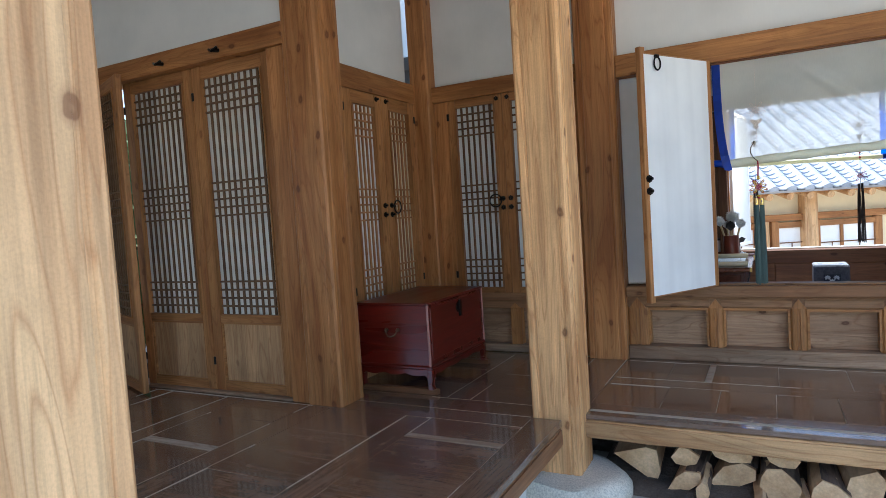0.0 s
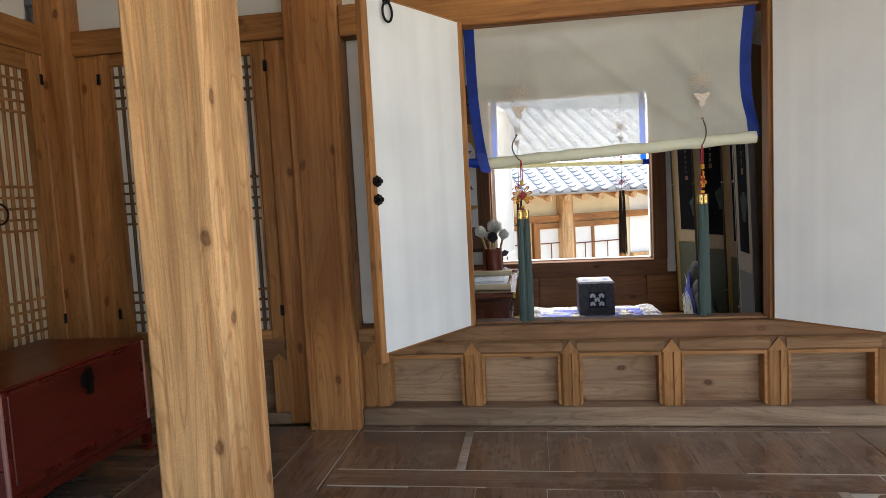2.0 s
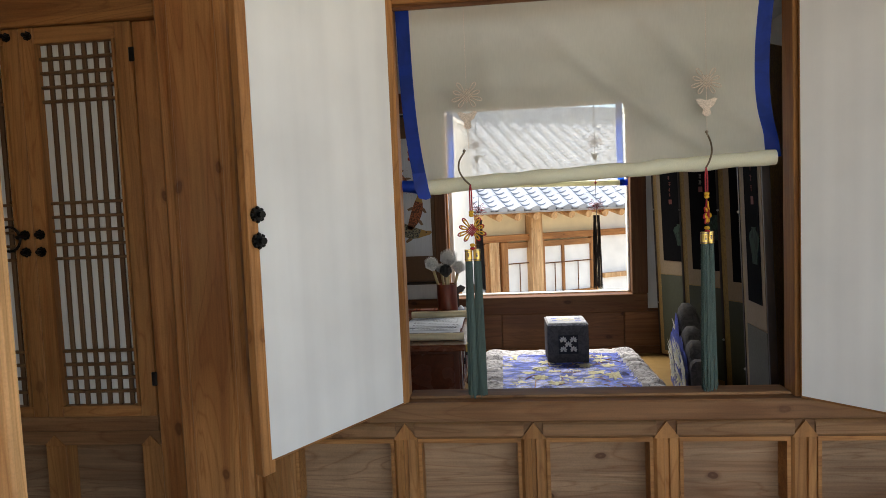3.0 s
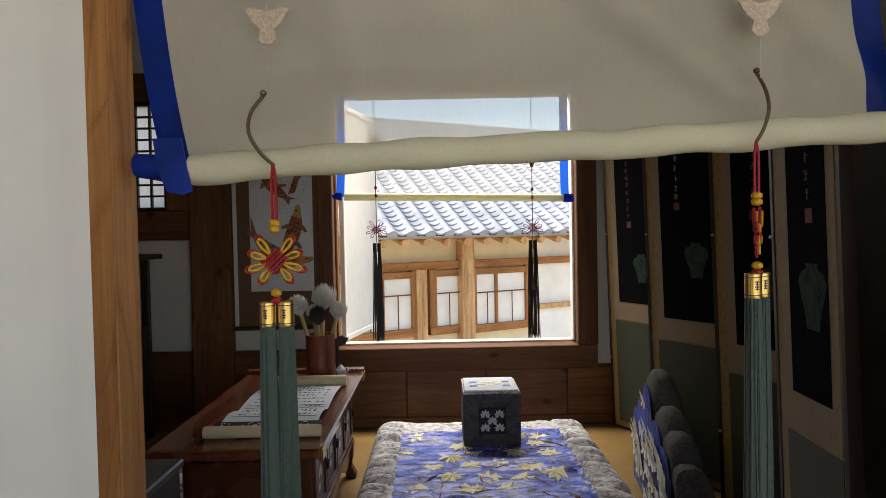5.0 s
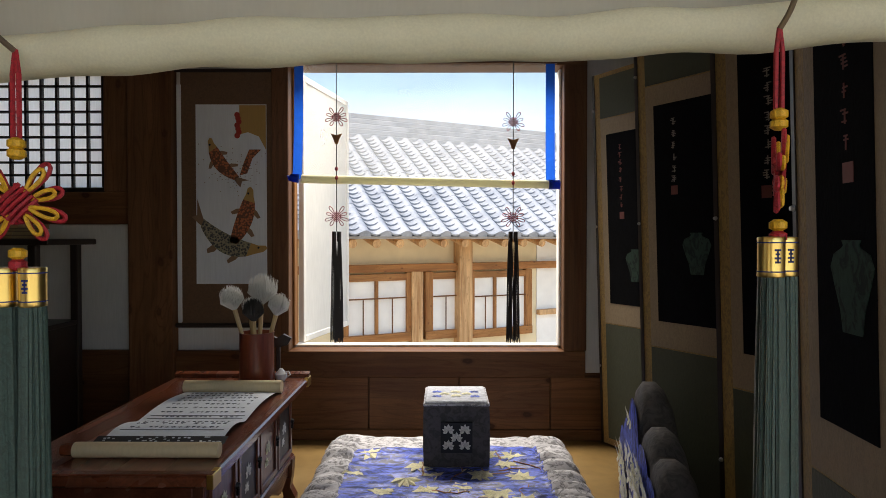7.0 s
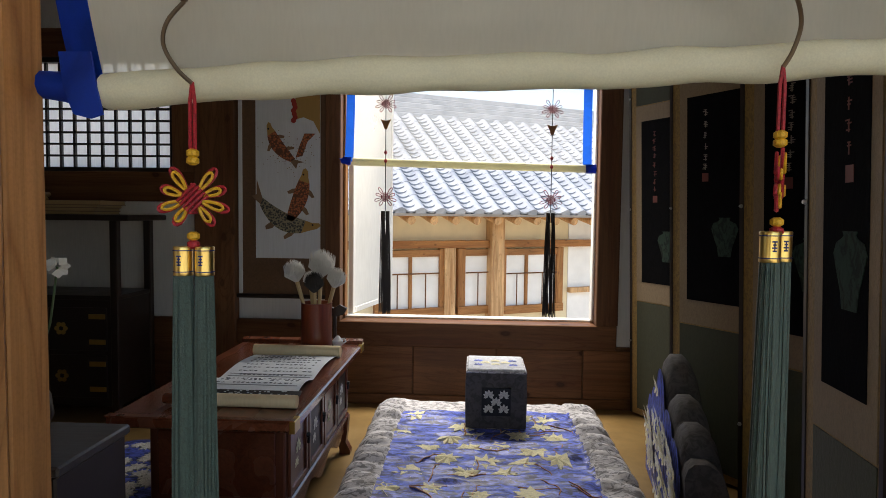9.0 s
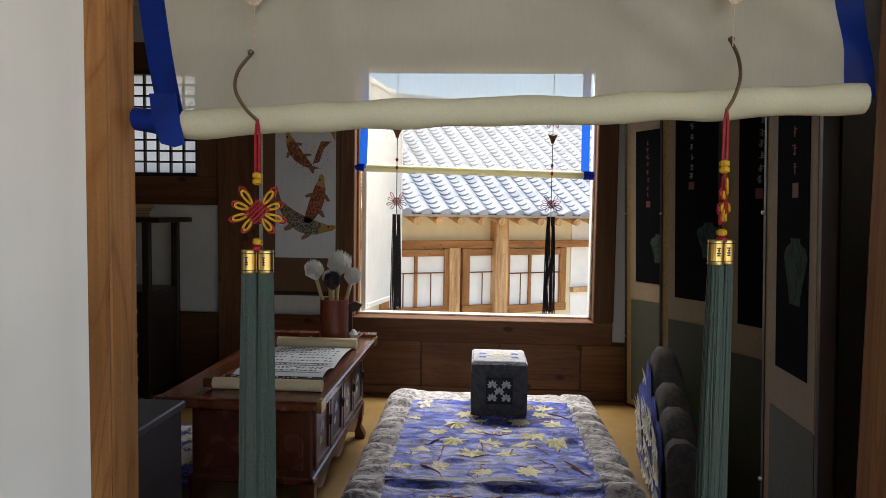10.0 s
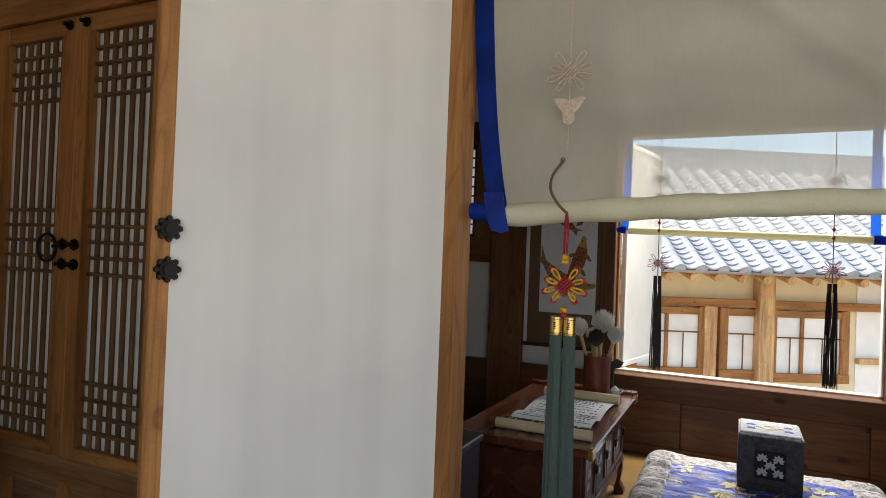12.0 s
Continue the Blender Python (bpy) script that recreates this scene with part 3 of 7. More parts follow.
def lattice_leaf(name, at, deg, w, z0, z1, label, group, panel=0.0, cols=8, left_hw=False, right_hw=False, ring=False, top_hw=None, mats=None, sheet_mat=None, bar_mat=None, s=0.058):
    """A lattice door leaf facing local -y, from local x = 0 to w. panel: height of a solid board at its foot."""
    zs, xs = mats or (DOOR_Z, DOOR_X)
    e = thing(name, (at[0], at[1], z0), label, "door", group, ST, turn=deg)
    h, t = z1 - z0, 0.036
    part("stile", blk((0.001, s, -t, 0, 0, h)), zs, e)
    part("stile", blk((w - s, w - 0.001, -t, 0, 0, h)), zs, e)
    part("rail", blk((s, w - s, -t + 0.001, 0, h - s, h)), xs, e)
    part("rail", blk((s, w - s, -t + 0.001, 0, 0, s * 0.7)), xs, e)
    lo = s * 0.7
    if panel:
        part("rail", blk((s, w - s, -t + 0.001, 0, panel, panel + 0.05)), xs, e)
        part("panel", blk((s, w - s, -0.020, -0.006, lo, panel), bevel=0), PANEL_Z, e, "pale knotty pine foot panel")
        bm = bmesh.new()
        for a, b in ((s, s + 0.010), (w - s - 0.010, w - s)):
            box(bm, a, b, -0.030, -0.020, lo, panel)
        box(bm, s, w - s, -0.030, -0.020, panel - 0.010, panel)
        box(bm, s, w - s, -0.030, -0.020, lo, lo + 0.010)
        part("bead", bm, xs, e)
        lo = panel + 0.05
    bm = bmesh.new()
    for a, b in ((s, s + 0.008), (w - s - 0.008, w - s)):
        box(bm, a, b, -0.044, -0.012, lo, h - s)
    part("bead", bm, zs, e)
    part("paper", blk((s, w - s, -0.008, -0.005, lo, h - s), bevel=0), sheet_mat or HANJI_BACK, e, "paper pasted behind the lattice")
    lattice(e, s, w - s, lo, h - s, cols, band_rows(lo, h - s), bar_mat or BAR_Z, y=-0.008)
    zc = lo + (h - s - lo) * 0.475 - 0.05
    if left_hw or right_hw:
        x = s / 2 if left_hw else w - s / 2
        for z in (zc, zc + 0.062):
            bm = flower_stud(x, -t, z, -1, 0.016)
            part("knob", bm, IRON, e, "black iron stud")
        if ring:
            bm = bmesh.new()
            d = 1 if left_hw else -1
            tube(bm, [(x + d * 0.05 + 0.044 * math.cos(a), -t - 0.022, zc + 0.05 + 0.044 * math.sin(a)) for a in [k * math.pi / 10 for k in range(20)]], 0.005, 6, True)
            cyl(bm, (x - d * 0.02, -t - 0.02, zc + 0.062), (x + d * 0.02, -t - 0.02, zc + 0.055), 0.008, 0.008, 8)
            part("ring", bm, IRON, e, "black iron pull ring")
    if top_hw is not None:
        bm = flower_stud(top_hw, -t, h - 0.030, -1, 0.014)
        part("stud", bm, IRON, e, "black iron stud")
    for z in (h * 0.08, h * 0.9):
        xh = 0.0 if (right_hw or not left_hw) else w
        part("hinge", blk((xh - 0.010, xh + 0.010, -t - 0.004, -t + 0.004, z, z + 0.05)), IRON, e, "black iron hinge")
    return e


GA = "pair of alcove lattice doors"
lattice_leaf("door_1", (-1.605, 4.725), 0, 0.425, 0.80, 2.20, "closed pine lattice door leaf with white paper", GA, right_hw=True, ring=True, top_hw=0.385, cols=7)
lattice_leaf("door_1", (-1.18, 4.725), 0, 0.418, 0.80, 2.20, "closed pine lattice door leaf with white paper", GA, left_hw=True, top_hw=0.04, cols=7)
GB = "pair of side lattice doors"
lattice_leaf("door_2", (-1.882, 3.742), 90, 0.435, 0.80, 2.205, "closed pine lattice door leaf in the alcove side", GB, right_hw=True, top_hw=0.37, cols=6, sheet_mat=HANJI_WARM, bar_mat=DOOR_Z, s=0.084)
lattice_leaf("door_2", (-1.882, 4.177), 90, 0.435, 0.80, 2.205, "closed pine lattice door leaf with an iron pull ring", GB, left_hw=True, ring=True, top_hw=0.05, cols=6, sheet_mat=HANJI_UNLIT, bar_mat=DOOR_Z, s=0.084)
GC = "row of tall hall lattice doors"
for hx, hy, ajar, words in ((-2.632, 3.335, 0, "tall pine lattice door leaf with a solid foot panel"), (-3.268, 3.335, 0, "tall pine lattice door leaf with a solid foot panel"), (-3.62, 3.345, -21.0, "tall pine lattice door leaf standing ajar")):
    lattice_leaf("door_3", (hx, hy), ajar, 0.635, 0.389, 2.365, words, GC, panel=0.423, cols=10, sheet_mat=HANJI_WARM, s=0.076)
for x in (-2.80, -2.33):
    bm = bmesh.new()
    cyl(bm, (x, 3.245, 2.41), (x, 3.19, 2.40), 0.012, 0.010, 8)
    tube(bm, [(x - 0.03, 3.20, 2.41), (x, 3.185, 2.395), (x + 0.035, 3.20, 2.415)], 0.008, 6)
    solo("door_hook", bm, IRON, "black iron hook on the hall lintel", "hook")
wall("jamb_alcove", [(-1.72, -1.605, 4.70, 4.83, DECK, 2.20)], POST_Z, "pine jamb beside the alcove doors", "jamb")
wall("jamb_alcove", [(-0.762, -0.64, 4.70, 4.83, DECK, 2.20)], POST_Z, "pine jamb beside the alcove doors", "jamb")
wa = thing("wainscot_alcove", (-1.15, 4.75, DECK), "panelled pine wainscot below the alcove doors", "wainscot", kind=ST)
part("plinth", blk((-1.605, -0.762, 4.69, 4.82, DECK, 0.43)), DUSTY_X, wa)
part("top_rail", blk((-1.605, -0.762, 4.69, 4.82, 0.745, 0.80)), RAIL_X, wa)
part("lower_rail", blk((-1.605, -0.762, 4.70, 4.82, 0.69, 0.745)), RAIL_X, wa)
for a, b in ((-1.605, -1.53), (-1.21, -1.13), (-0.835, -0.762)):
    bm = blk((a, b, 4.70, 4.82, 0.43, 0.69))
    prism(bm, [(a, 0.69), (b, 0.69), ((a + b) / 2, 0.69 + (b - a) / 2)], 4.694, 4.72, "y")
    part("stile", bm, DOOR_Z, wa)
for a, b in ((-1.53, -1.21), (-1.13, -0.835)):
    part("panel", blk((a, b, 4.76, 4.80, 0.43, 0.69), bevel=0), PANEL_X, wa)


# ---- decks: beams and short boards ----
def deck(name, x0, x1, y0, y1, label):
    d = thing(name, ((x0 + x1) / 2, (y0 + y1) / 2, DECK - 0.06), label, "floor", kind=ST)
    part("joint_bed", blk((x0 + 0.02, x1 - 0.02, y0 + 0.02, y1 - 0.02, DECK - 0.06, DECK - 0.003), bevel=0), SEAM, d, "pale dust filling the joints")
    return d


def board(parent, x0, x1, y0, y1, along, g=0.0026):
    dz = random.uniform(-0.0012, 0.0012)
    gx, gy = (g, 0.0009) if along == "x" else (0.0009, g)
    bm = box(bmesh.new(), x0 + gx, x1 - gx, y0 + gy, y1 - gy, DECK - 0.03, DECK + dz, bevel=0.0015)
    sx, sy = random.uniform(-0.0030, 0.0030), random.uniform(-0.0030, 0.0030)
    for v in bm.verts:
        if v.co.z > DECK - 0.01:
            v.co.z += sx * ((v.co.x - x0) / (x1 - x0) - 0.5) * min(1, (x1 - x0) / 0.3) + sy * ((v.co.y - y0) / (y1 - y0) - 0.5) * min(1, (y1 - y0) / 0.3)
    return part("board", bm, DECK_X if along == "x" else DECK_Y, parent)


def strip(parent, x0, x1, y0, y1):
    return part("filler_strip", box(bmesh.new(), x0, x1, y0, y1, DECK - 0.03, DECK + 0.002), STRIP_M, parent, "bare pale wooden filler strip")


def hall_deck():
    d = deck("deck_hall", -6.4, -0.455, -0.2, 3.386, "dark lacquered plank floor of the open hall")
    # border along y at the open edge, then rows of short boards between beams
    board(d, -0.60, -0.455, -0.2, 3.386, "y")
    edges, x = [], -0.60
    while x > -6.2:
        edges.append((x, x - 0.48))
        board(d, x - 0.625, x - 0.48, -0.2, 3.235, "y")
        x -= 0.625
    xx = -0.60
    while xx > -6.2:
        n = max(-6.4, xx - random.uniform(1.2, 2.0))
        board(d, n, xx, 3.235, 3.386, "x")
        xx = n
    for k, (b, a) in enumerate(edges):
        y = 3.235
        while y > -0.15:
            w = random.uniform(0.21, 0.33)
            if k == 0 and y > 3.01 > y - w:
                board(d, a, b, 3.013, y, "x"), strip(d, a, b, 2.968, 3.013)
                y = 2.968
                continue
            if k == 2 and y > 2.58 > y - w:
                board(d, a, b, 2.585, y, "x"), strip(d, a, b, 2.535, 2.585)
                y = 2.535
                continue
            n = max(-0.2, y - w)
            board(d, a, b, n, y, "x")
            y = n
    return d


def seam(parent, x0, x1, y0, y1, keep=0.85):
    """Pale dust packed in a long joint, broken here and there."""
    along_x = (x1 - x0) > (y1 - y0)
    a, b = (x0, x1) if along_x else (y0, y1)
    while a < b:
        n = min(b, a + random.uniform(0.18, 0.75))
        if random.random() < keep:
            w = random.uniform(0.0009, 0.0020)
            m = (y0 + y1) / 2 if along_x else (x0 + x1) / 2
            r = (a, n, m - w, m + w) if along_x else (m - w, m + w, a, n)
            part("joint_line", box(bmesh.new(), *r, DECK - 0.02, DECK + 0.0016), SEAM, parent)
        a = n


hd = hall_deck()
for k in range(6):
    for x in (-0.60 - 0.625 * k, -1.08 - 0.625 * k):
        seam(hd, x - 0.001, x + 0.001, 0.8, 3.235, 0.62)
seam(hd, -4.2, -0.60, 3.234, 3.236)
seam(hd, -1.95, -0.61, 3.383, 3.385, 1.0)
al = deck("deck_alcove", -1.93, -0.39, 3.39, 4.69, "dark lacquered plank floor of the alcove")
board(al, -1.93, -0.605, 3.39, 3.56, "x"), board(al, -0.605, -0.39, 3.62, 4.66, "y")
for a, b in ((-1.93, -1.60), (-1.60, -1.16)):
    y = 3.56
    while y < 4.65:
        n = min(4.66, y + random.uniform(0.24, 0.34))
        board(al, a, b, y, n, "x")
        y = n
board(al, -1.16, -1.02, 3.56, 4.66, "y")
for y, n in ((3.56, 3.83), (3.83, 4.11), (4.11, 4.38), (4.38, 4.66)):
    board(al, -1.02, -0.605, y, n, "x")
pd = deck("deck_porch", -0.39, 3.6, 3.55, 4.69, "dark lacquered plank floor of the porch under the window")
for a, b in ((-0.39, 1.62), (1.62, 3.6)):
    # edge board tilted forward to put the rear window's reflection on it
    bm = box(bmesh.new(), a + 0.0026, b - 0.0026, 3.521, 3.679, DECK - 0.03, DECK, bevel=0.0015)
    for v in bm.verts:
        if v.co.z > DECK - 0.01:
            v.co.z -= 0.0075 * (3.68 - v.co.y) / 0.16 - 0.0008
    part("board", bm, DECK_X, pd, "edge board sloped to catch the window's reflection")
    board(pd, a, b, 4.06, 4.20, "x"), board(pd, a, b, 4.605, 4.675, "x")
for y in (4.06, 4.20, 4.605):
    seam(pd, -0.37, 3.4, y - 0.001, y + 0.001, 0.62)
seam(pd, -0.398, -0.396, 4.02, 4.62)
seam(al, -1.25, -0.61, 3.559, 3.561, 1.0), seam(al, -1.021, -1.019, 3.57, 4.6), seam(al, -1.161, -1.159, 3.57, 4.6), seam(al, -1.02, -0.62, 4.105, 4.107)
x = -0.39
while x < 3.55:
    w = random.uniform(0.24, 0.34)
    if x < 1.44 < x + w:
        board(pd, x, 1.42, 3.68, 4.06, "y"), strip(pd, 1.42, 1.455, 3.68, 4.06)
        x = 1.455
        continue
    n = min(3.6, x + w)
    board(pd, x, n, 3.68, 4.06, "y")
    x = n
x = -0.39
while x < 3.55:
    w = random.uniform(0.26, 0.38)
    if x < 0.12 < x + w:
        board(pd, x, 0.105, 4.20, 4.605, "y"), strip(pd, 0.105, 0.138, 4.20, 4.605)
        x = 0.138
        continue
    n = min(3.6, x + w)
    board(pd, x, n, 4.20, 4.605, "y")
    x = n


def worn_beam(name, x0, x1, y0, y1, z0, z1, material, label, axis):
    bm = box(bmesh.new(), x0, x1, y0, y1, z0, z1)
    i = 0 if axis == "x" else 1
    bmesh.ops.subdivide_edges(bm, edges=[e for e in bm.edges if abs((e.verts[0].co - e.verts[1].co)[i]) > 0.5], cuts=40)
    bmesh.ops.bevel(bm, geom=[e for e in bm.edges if e.calc_length() > 0.02 and len(e.link_faces) == 2 and e.calc_face_angle(0) > 1], offset=0.009, segments=2, affect="EDGES")
    for v in bm.verts:
        v.co += noise.noise_vector(v.co * 5) * 0.004
    return solo(name, bm, material, label, "beam", ST, smooth=True, auto=35)


worn_beam("edge_beam_porch", -0.385, 3.6, 3.50, 3.60, 0.256, DECK - 0.032, EDGE_X, "worn pale pine edge beam of the porch deck", "x")
worn_beam("edge_beam_hall", -0.56, -0.45, -0.2, 3.38, 0.255, DECK - 0.032, EDGE_Y, "worn pine edge beam of the hall deck", "y")
wall("plinth_hall", [(-0.66, -0.60, -0.2, 3.3, 0.0, 0.3)], PLASTER, "pale plaster wall under the hall floor")
wall("plinth_porch", [(-0.5, 3.6, 4.5, 4.6, 0.0, 0.34)], PLASTER, "pale plaster wall behind the firewood")
wall("plinth_room", [(-2.1, 2.1, BW + 0.03, BW + 0.11, -1.4, 0.0)], STONE, "stone base of the rear wall")


# ================= study things =================
def cloth(name, c, scale=9.0, dark=0.55, rough=0.8, sheen=0.3, light=1.15, stretch=2.2):
    """Woven brocade: a soft two-tone figure with fine weave."""
    m = mat(name, c, rough)
    n = N(m)
    v = n.coords((1, 1, 1))
    f = n.noise(n.coords((1, stretch, 1)), scale * 3, 3.0, 0.6, 1.2)
    w = n.noise(v, 350, 2.0)
    col = n.ramp(f, [(0.42, mul(c, dark)), (0.5, c), (0.62, mul(c, light))])
    n.color(n.mix(0.5, col, n.ramp(w, [(0.3, grey(0.8)), (0.7, grey(1.08))]), "MULTIPLY"))
    n.bump(f, 0.25, 0.004)
    n.b.inputs["Sheen Weight"].default_value = sheen
    return m


def floor_paper():
    m = mat("oiled yellow floor paper", (0.42, 0.29, 0.095), 0.35)
    n = N(m)
    v = n.coords((1, 1, 1), 0)
    n.color(n.mix(0.6, n.ramp(n.noise(v, 2.5, 5), [(0.3, (0.19, 0.11, 0.035)), (0.7, (0.31, 0.20, 0.075))]), n.ramp(n.noise(v, 25, 4), [(0.3, grey(0.8)), (0.7, grey(1.08))]), "MULTIPLY"))
    n.rough(n.noise(v, 6, 4), 0.28, 0.5)
    return m


bpy.data.objects["floor_room"].data.materials[0] = floor_paper()
GREY_BROCADE = cloth("grey brocade", (0.47, 0.46, 0.475), 11, 0.42, 0.75, 0.0, 1.2, 2.6)
DARK_CLOTH = cloth("charcoal brocade", (0.088, 0.080, 0.076), 12, 0.7, 0.85, 0.0)
BLUE_SILK = cloth("blue-violet silk", (0.075, 0.112, 0.46), 8, 0.22, 0.45, 0.0, 1.7, 3.0)
THREAD = cloth("cream embroidery thread", (0.74, 0.69, 0.42), 30, 0.8, 0.7)
THREAD_W = cloth("white embroidery thread", (0.72, 0.70, 0.62), 30, 0.85, 0.7)
STEM = mat("orange-brown embroidery thread", (0.36, 0.16, 0.06), 0.7)
GREY_LIGHT = cloth("pale grey brocade", (0.46, 0.47, 0.50), 14, 0.75)
ROSEWOOD_X = wood("polished red-brown wood along y", (0.17, 0.048, 0.022), "y", 0.25, knots=0, coat=0.4)
ROSEWOOD_Z = wood("polished red-brown wood, upright", (0.145, 0.042, 0.02), "z", 0.3, knots=0, coat=0.3)
DARKLAC = mat("near-black lacquered wood", (0.022, 0.013, 0.010), 0.35)
N(DARKLAC).rough(N(DARKLAC).noise(N(DARKLAC).coords((4, 4, 4)), 3, 4), 0.28, 0.5)
RICE = paper("aged white rice paper", (0.70, 0.74, 0.78), 0, 0.85)
CREAM = paper("cream silk-backed paper", (0.66, 0.52, 0.32), 0, 0.7)
INK = mat("black ink", (0.012, 0.012, 0.014), 0.7)
FADED = mat("thin grey-black ink", (0.10, 0.11, 0.14), 0.8)


def leaf_outline(cx, cy, size, ang, lobes=5):
    """A pointed, lobed leaf as (x, y) pairs: tip ahead, side lobes swept forward, notched at the stem."""
    half = [(1.0, 0.0), (0.62, 0.16), (0.80, 0.50), (0.30, 0.34), (0.36, 0.82), (-0.05, 0.45), (-0.22, 0.88), (-0.42, 0.42), (-0.80, 0.55), (-0.62, 0.10)]
    if lobes > 5:
        half = [(1.0, 0.0), (0.70, 0.22), (0.50, 0.18), (0.62, 0.62), (0.18, 0.40), (0.08, 0.95), (-0.20, 0.48), (-0.62, 0.72), (-0.55, 0.14)]
    pts = half + [(u, -v) for u, v in reversed(half[1:])]
    out = []
    for u, v in pts:
        k = size * random.uniform(0.9, 1.1)
        out.append((cx + k * (u * math.cos(ang) - v * math.sin(ang)), cy + k * (u * math.sin(ang) + v * math.cos(ang))))
    return out


# ---- floor mattress ----
MX0, MX1, MY0, MY1, MTOP = 0.335, 1.345, 4.98, 6.80, 0.540
MSEAM = 5.69


def mat_z(x, y):
    u, v = (x - MX0) / (MX1 - MX0), (y - MY0) / (MY1 - MY0)
    e = max(0.0, min(u, 1 - u) * (MX1 - MX0) / 0.075)
    f = max(0.0, min(v, 1 - v) * (MY1 - MY0) / 0.075)
    rim = math.sqrt(max(0.0, 1 - (1 - min(1, e)) ** 2)) * math.sqrt(max(0.0, 1 - (1 - min(1, f)) ** 2))
    z = FLOOR + 0.02 + (MTOP - FLOOR - 0.02) * rim
    quilt = 0.010 * abs(math.sin(v * 13)) * (1 if u < 0.13 or u > 0.87 else 0.4)
    side = 1.0 if u < 0.14 or u > 0.86 else 0.75
    gather = 0.012 * math.sin(y * 70 + 5 * noise.noise(Vector((x * 3, y * 5, 0)))) * (1 if u < 0.13 or u > 0.85 else 0)
    wr = gather + side * (0.020 * noise.noise(Vector((x * 5, y * 24, 3))) + 0.012 * noise.noise(Vector((x * 11, y * 52, 1))))
    step = 0.016 * max(0.0, min(1.0, (MSEAM - y) / 0.03))
    return z + (quilt + wr) * min(1, rim * 1.3) - step * rim


def sheet(x0, x1, y0, y1, nx, ny, zf, dz=0.0):
    bm = bmesh.new()
    g = [[bm.verts.new((x0 + (x1 - x0) * i / nx, y0 + (y1 - y0) * j / ny, zf(x0 + (x1 - x0) * i / nx, y0 + (y1 - y0) * j / ny) + dz)) for i in range(nx + 1)] for j in range(ny + 1)]
    for j in range(ny):
        for i in range(nx):
            bm.faces.new((g[j][i], g[j][i + 1], g[j + 1][i + 1], g[j + 1][i]))
    return bm


mt = thing("floor_mattress", (0.845, 5.9, FLOOR), "padded floor mattress in grey brocade with a blue embroidered centre", "mattress")
bm = sheet(MX0, MX1, MY0, MY1, 70, 150, mat_z)
r = bmesh.ops.extrude_edge_only(bm, edges=[e for e in bm.edges if e.is_boundary])
for v in [g for g in r["geom"] if isinstance(g, bmesh.types.BMVert)]:
    v.co.z = FLOOR
part("pad", bm, GREY_BROCADE, mt, smooth=True)
part("centre_panel", sheet(0.475, 1.195, 5.02, 6.60, 60, 130, mat_z, 0.003), BLUE_SILK, mt, "blue-violet silk centre panel", smooth=True)
bm = bmesh.new()
tube(bm, [(MX0 + 0.01 + 0.0 * k, MY0 + (MY1 - MY0) * k / 40, FLOOR + 0.03) for k in range(41)], 0.006)
part("piping", bm, DARK_CLOTH, mt)
bm = bmesh.new()
hem_pts = [(MX0 + 0.03 + (MX1 - MX0 - 0.06) * k / 60, MSEAM + 0.006) for k in range(61)]
for (xa, ya), (xb, yb) in zip(hem_pts, hem_pts[1:]):
    q = [bm.verts.new((px, py + dy, mat_z(px, MSEAM + 0.03) + dz)) for px, py in ((xa, ya), (xb, yb)) for dy, dz in ((-0.018, -0.006), (-0.014, 0.007), (0.014, 0.008), (0.018, 0.0))]
    for k in range(3):
        bm.faces.new((q[k], q[k + 1], q[k + 5], q[k + 4]))
bmesh.ops.remove_doubles(bm, verts=bm.verts, dist=0.0004)
part("hem", bm, GREY_LIGHT, mt, "pale grey satin hem across the seam", smooth=True, auto=50)
random.seed(5)


def embroider(parent, outline, zf, lift, material, name="embroidered_leaf"):
    bm = bmesh.new()
    cx, cy = sum(p[0] for p in outline) / len(outline), sum(p[1] for p in outline) / len(outline)
    c = bm.verts.new((cx, cy, zf(cx, cy) + lift + 0.004))
    vs = [bm.verts.new((x, y, zf(x, y) + lift)) for x, y in outline]
    lo = [bm.verts.new((x, y, zf(x, y) + lift - 0.006)) for x, y in outline]
    k = len(vs)
    for i in range(k):
        bm.faces.new((vs[i], vs[(i + 1) % k], c))
        bm.faces.new((lo[i], lo[(i + 1) % k], vs[(i + 1) % k], vs[i]))
    return part(name, bm, material, parent)


for j in range(13):
    for i in range(5):
        x = 0.545 + 0.145 * i + (0.05 if j % 2 else -0.02) + random.uniform(-0.03, 0.03)
        y = 5.06 + 0.122 * j + random.uniform(-0.03, 0.03)
        if random.random() < 0.12 or y > 6.52 or abs(y - MSEAM) < 0.075 or x > 1.13:
            continue
        turned = random.choice((0.0, math.pi)) + random.uniform(-0.6, 0.6)
        embroider(mt, leaf_outline(x, y, random.uniform(0.048, 0.064), turned, random.choice((5, 5, 7))), mat_z, 0.004, THREAD)
for i in range(34):
    x, y, a = random.uniform(0.53, 1.14), random.uniform(5.1, 6.45), random.uniform(0, 6.28)
    pts = []
    for k in range(7):
        a += random.uniform(-0.7, 0.7)
        x, y = min(1.18, max(0.49, x + 0.022 * math.cos(a))), min(6.55, max(5.05, y + 0.022 * math.sin(a)))
        pts.append((x, y, mat_z(x, y) + 0.004))
    part("embroidered_stem", tube(bmesh.new(), pts, 0.0022, 4), STEM, mt, "orange-brown embroidered stem")

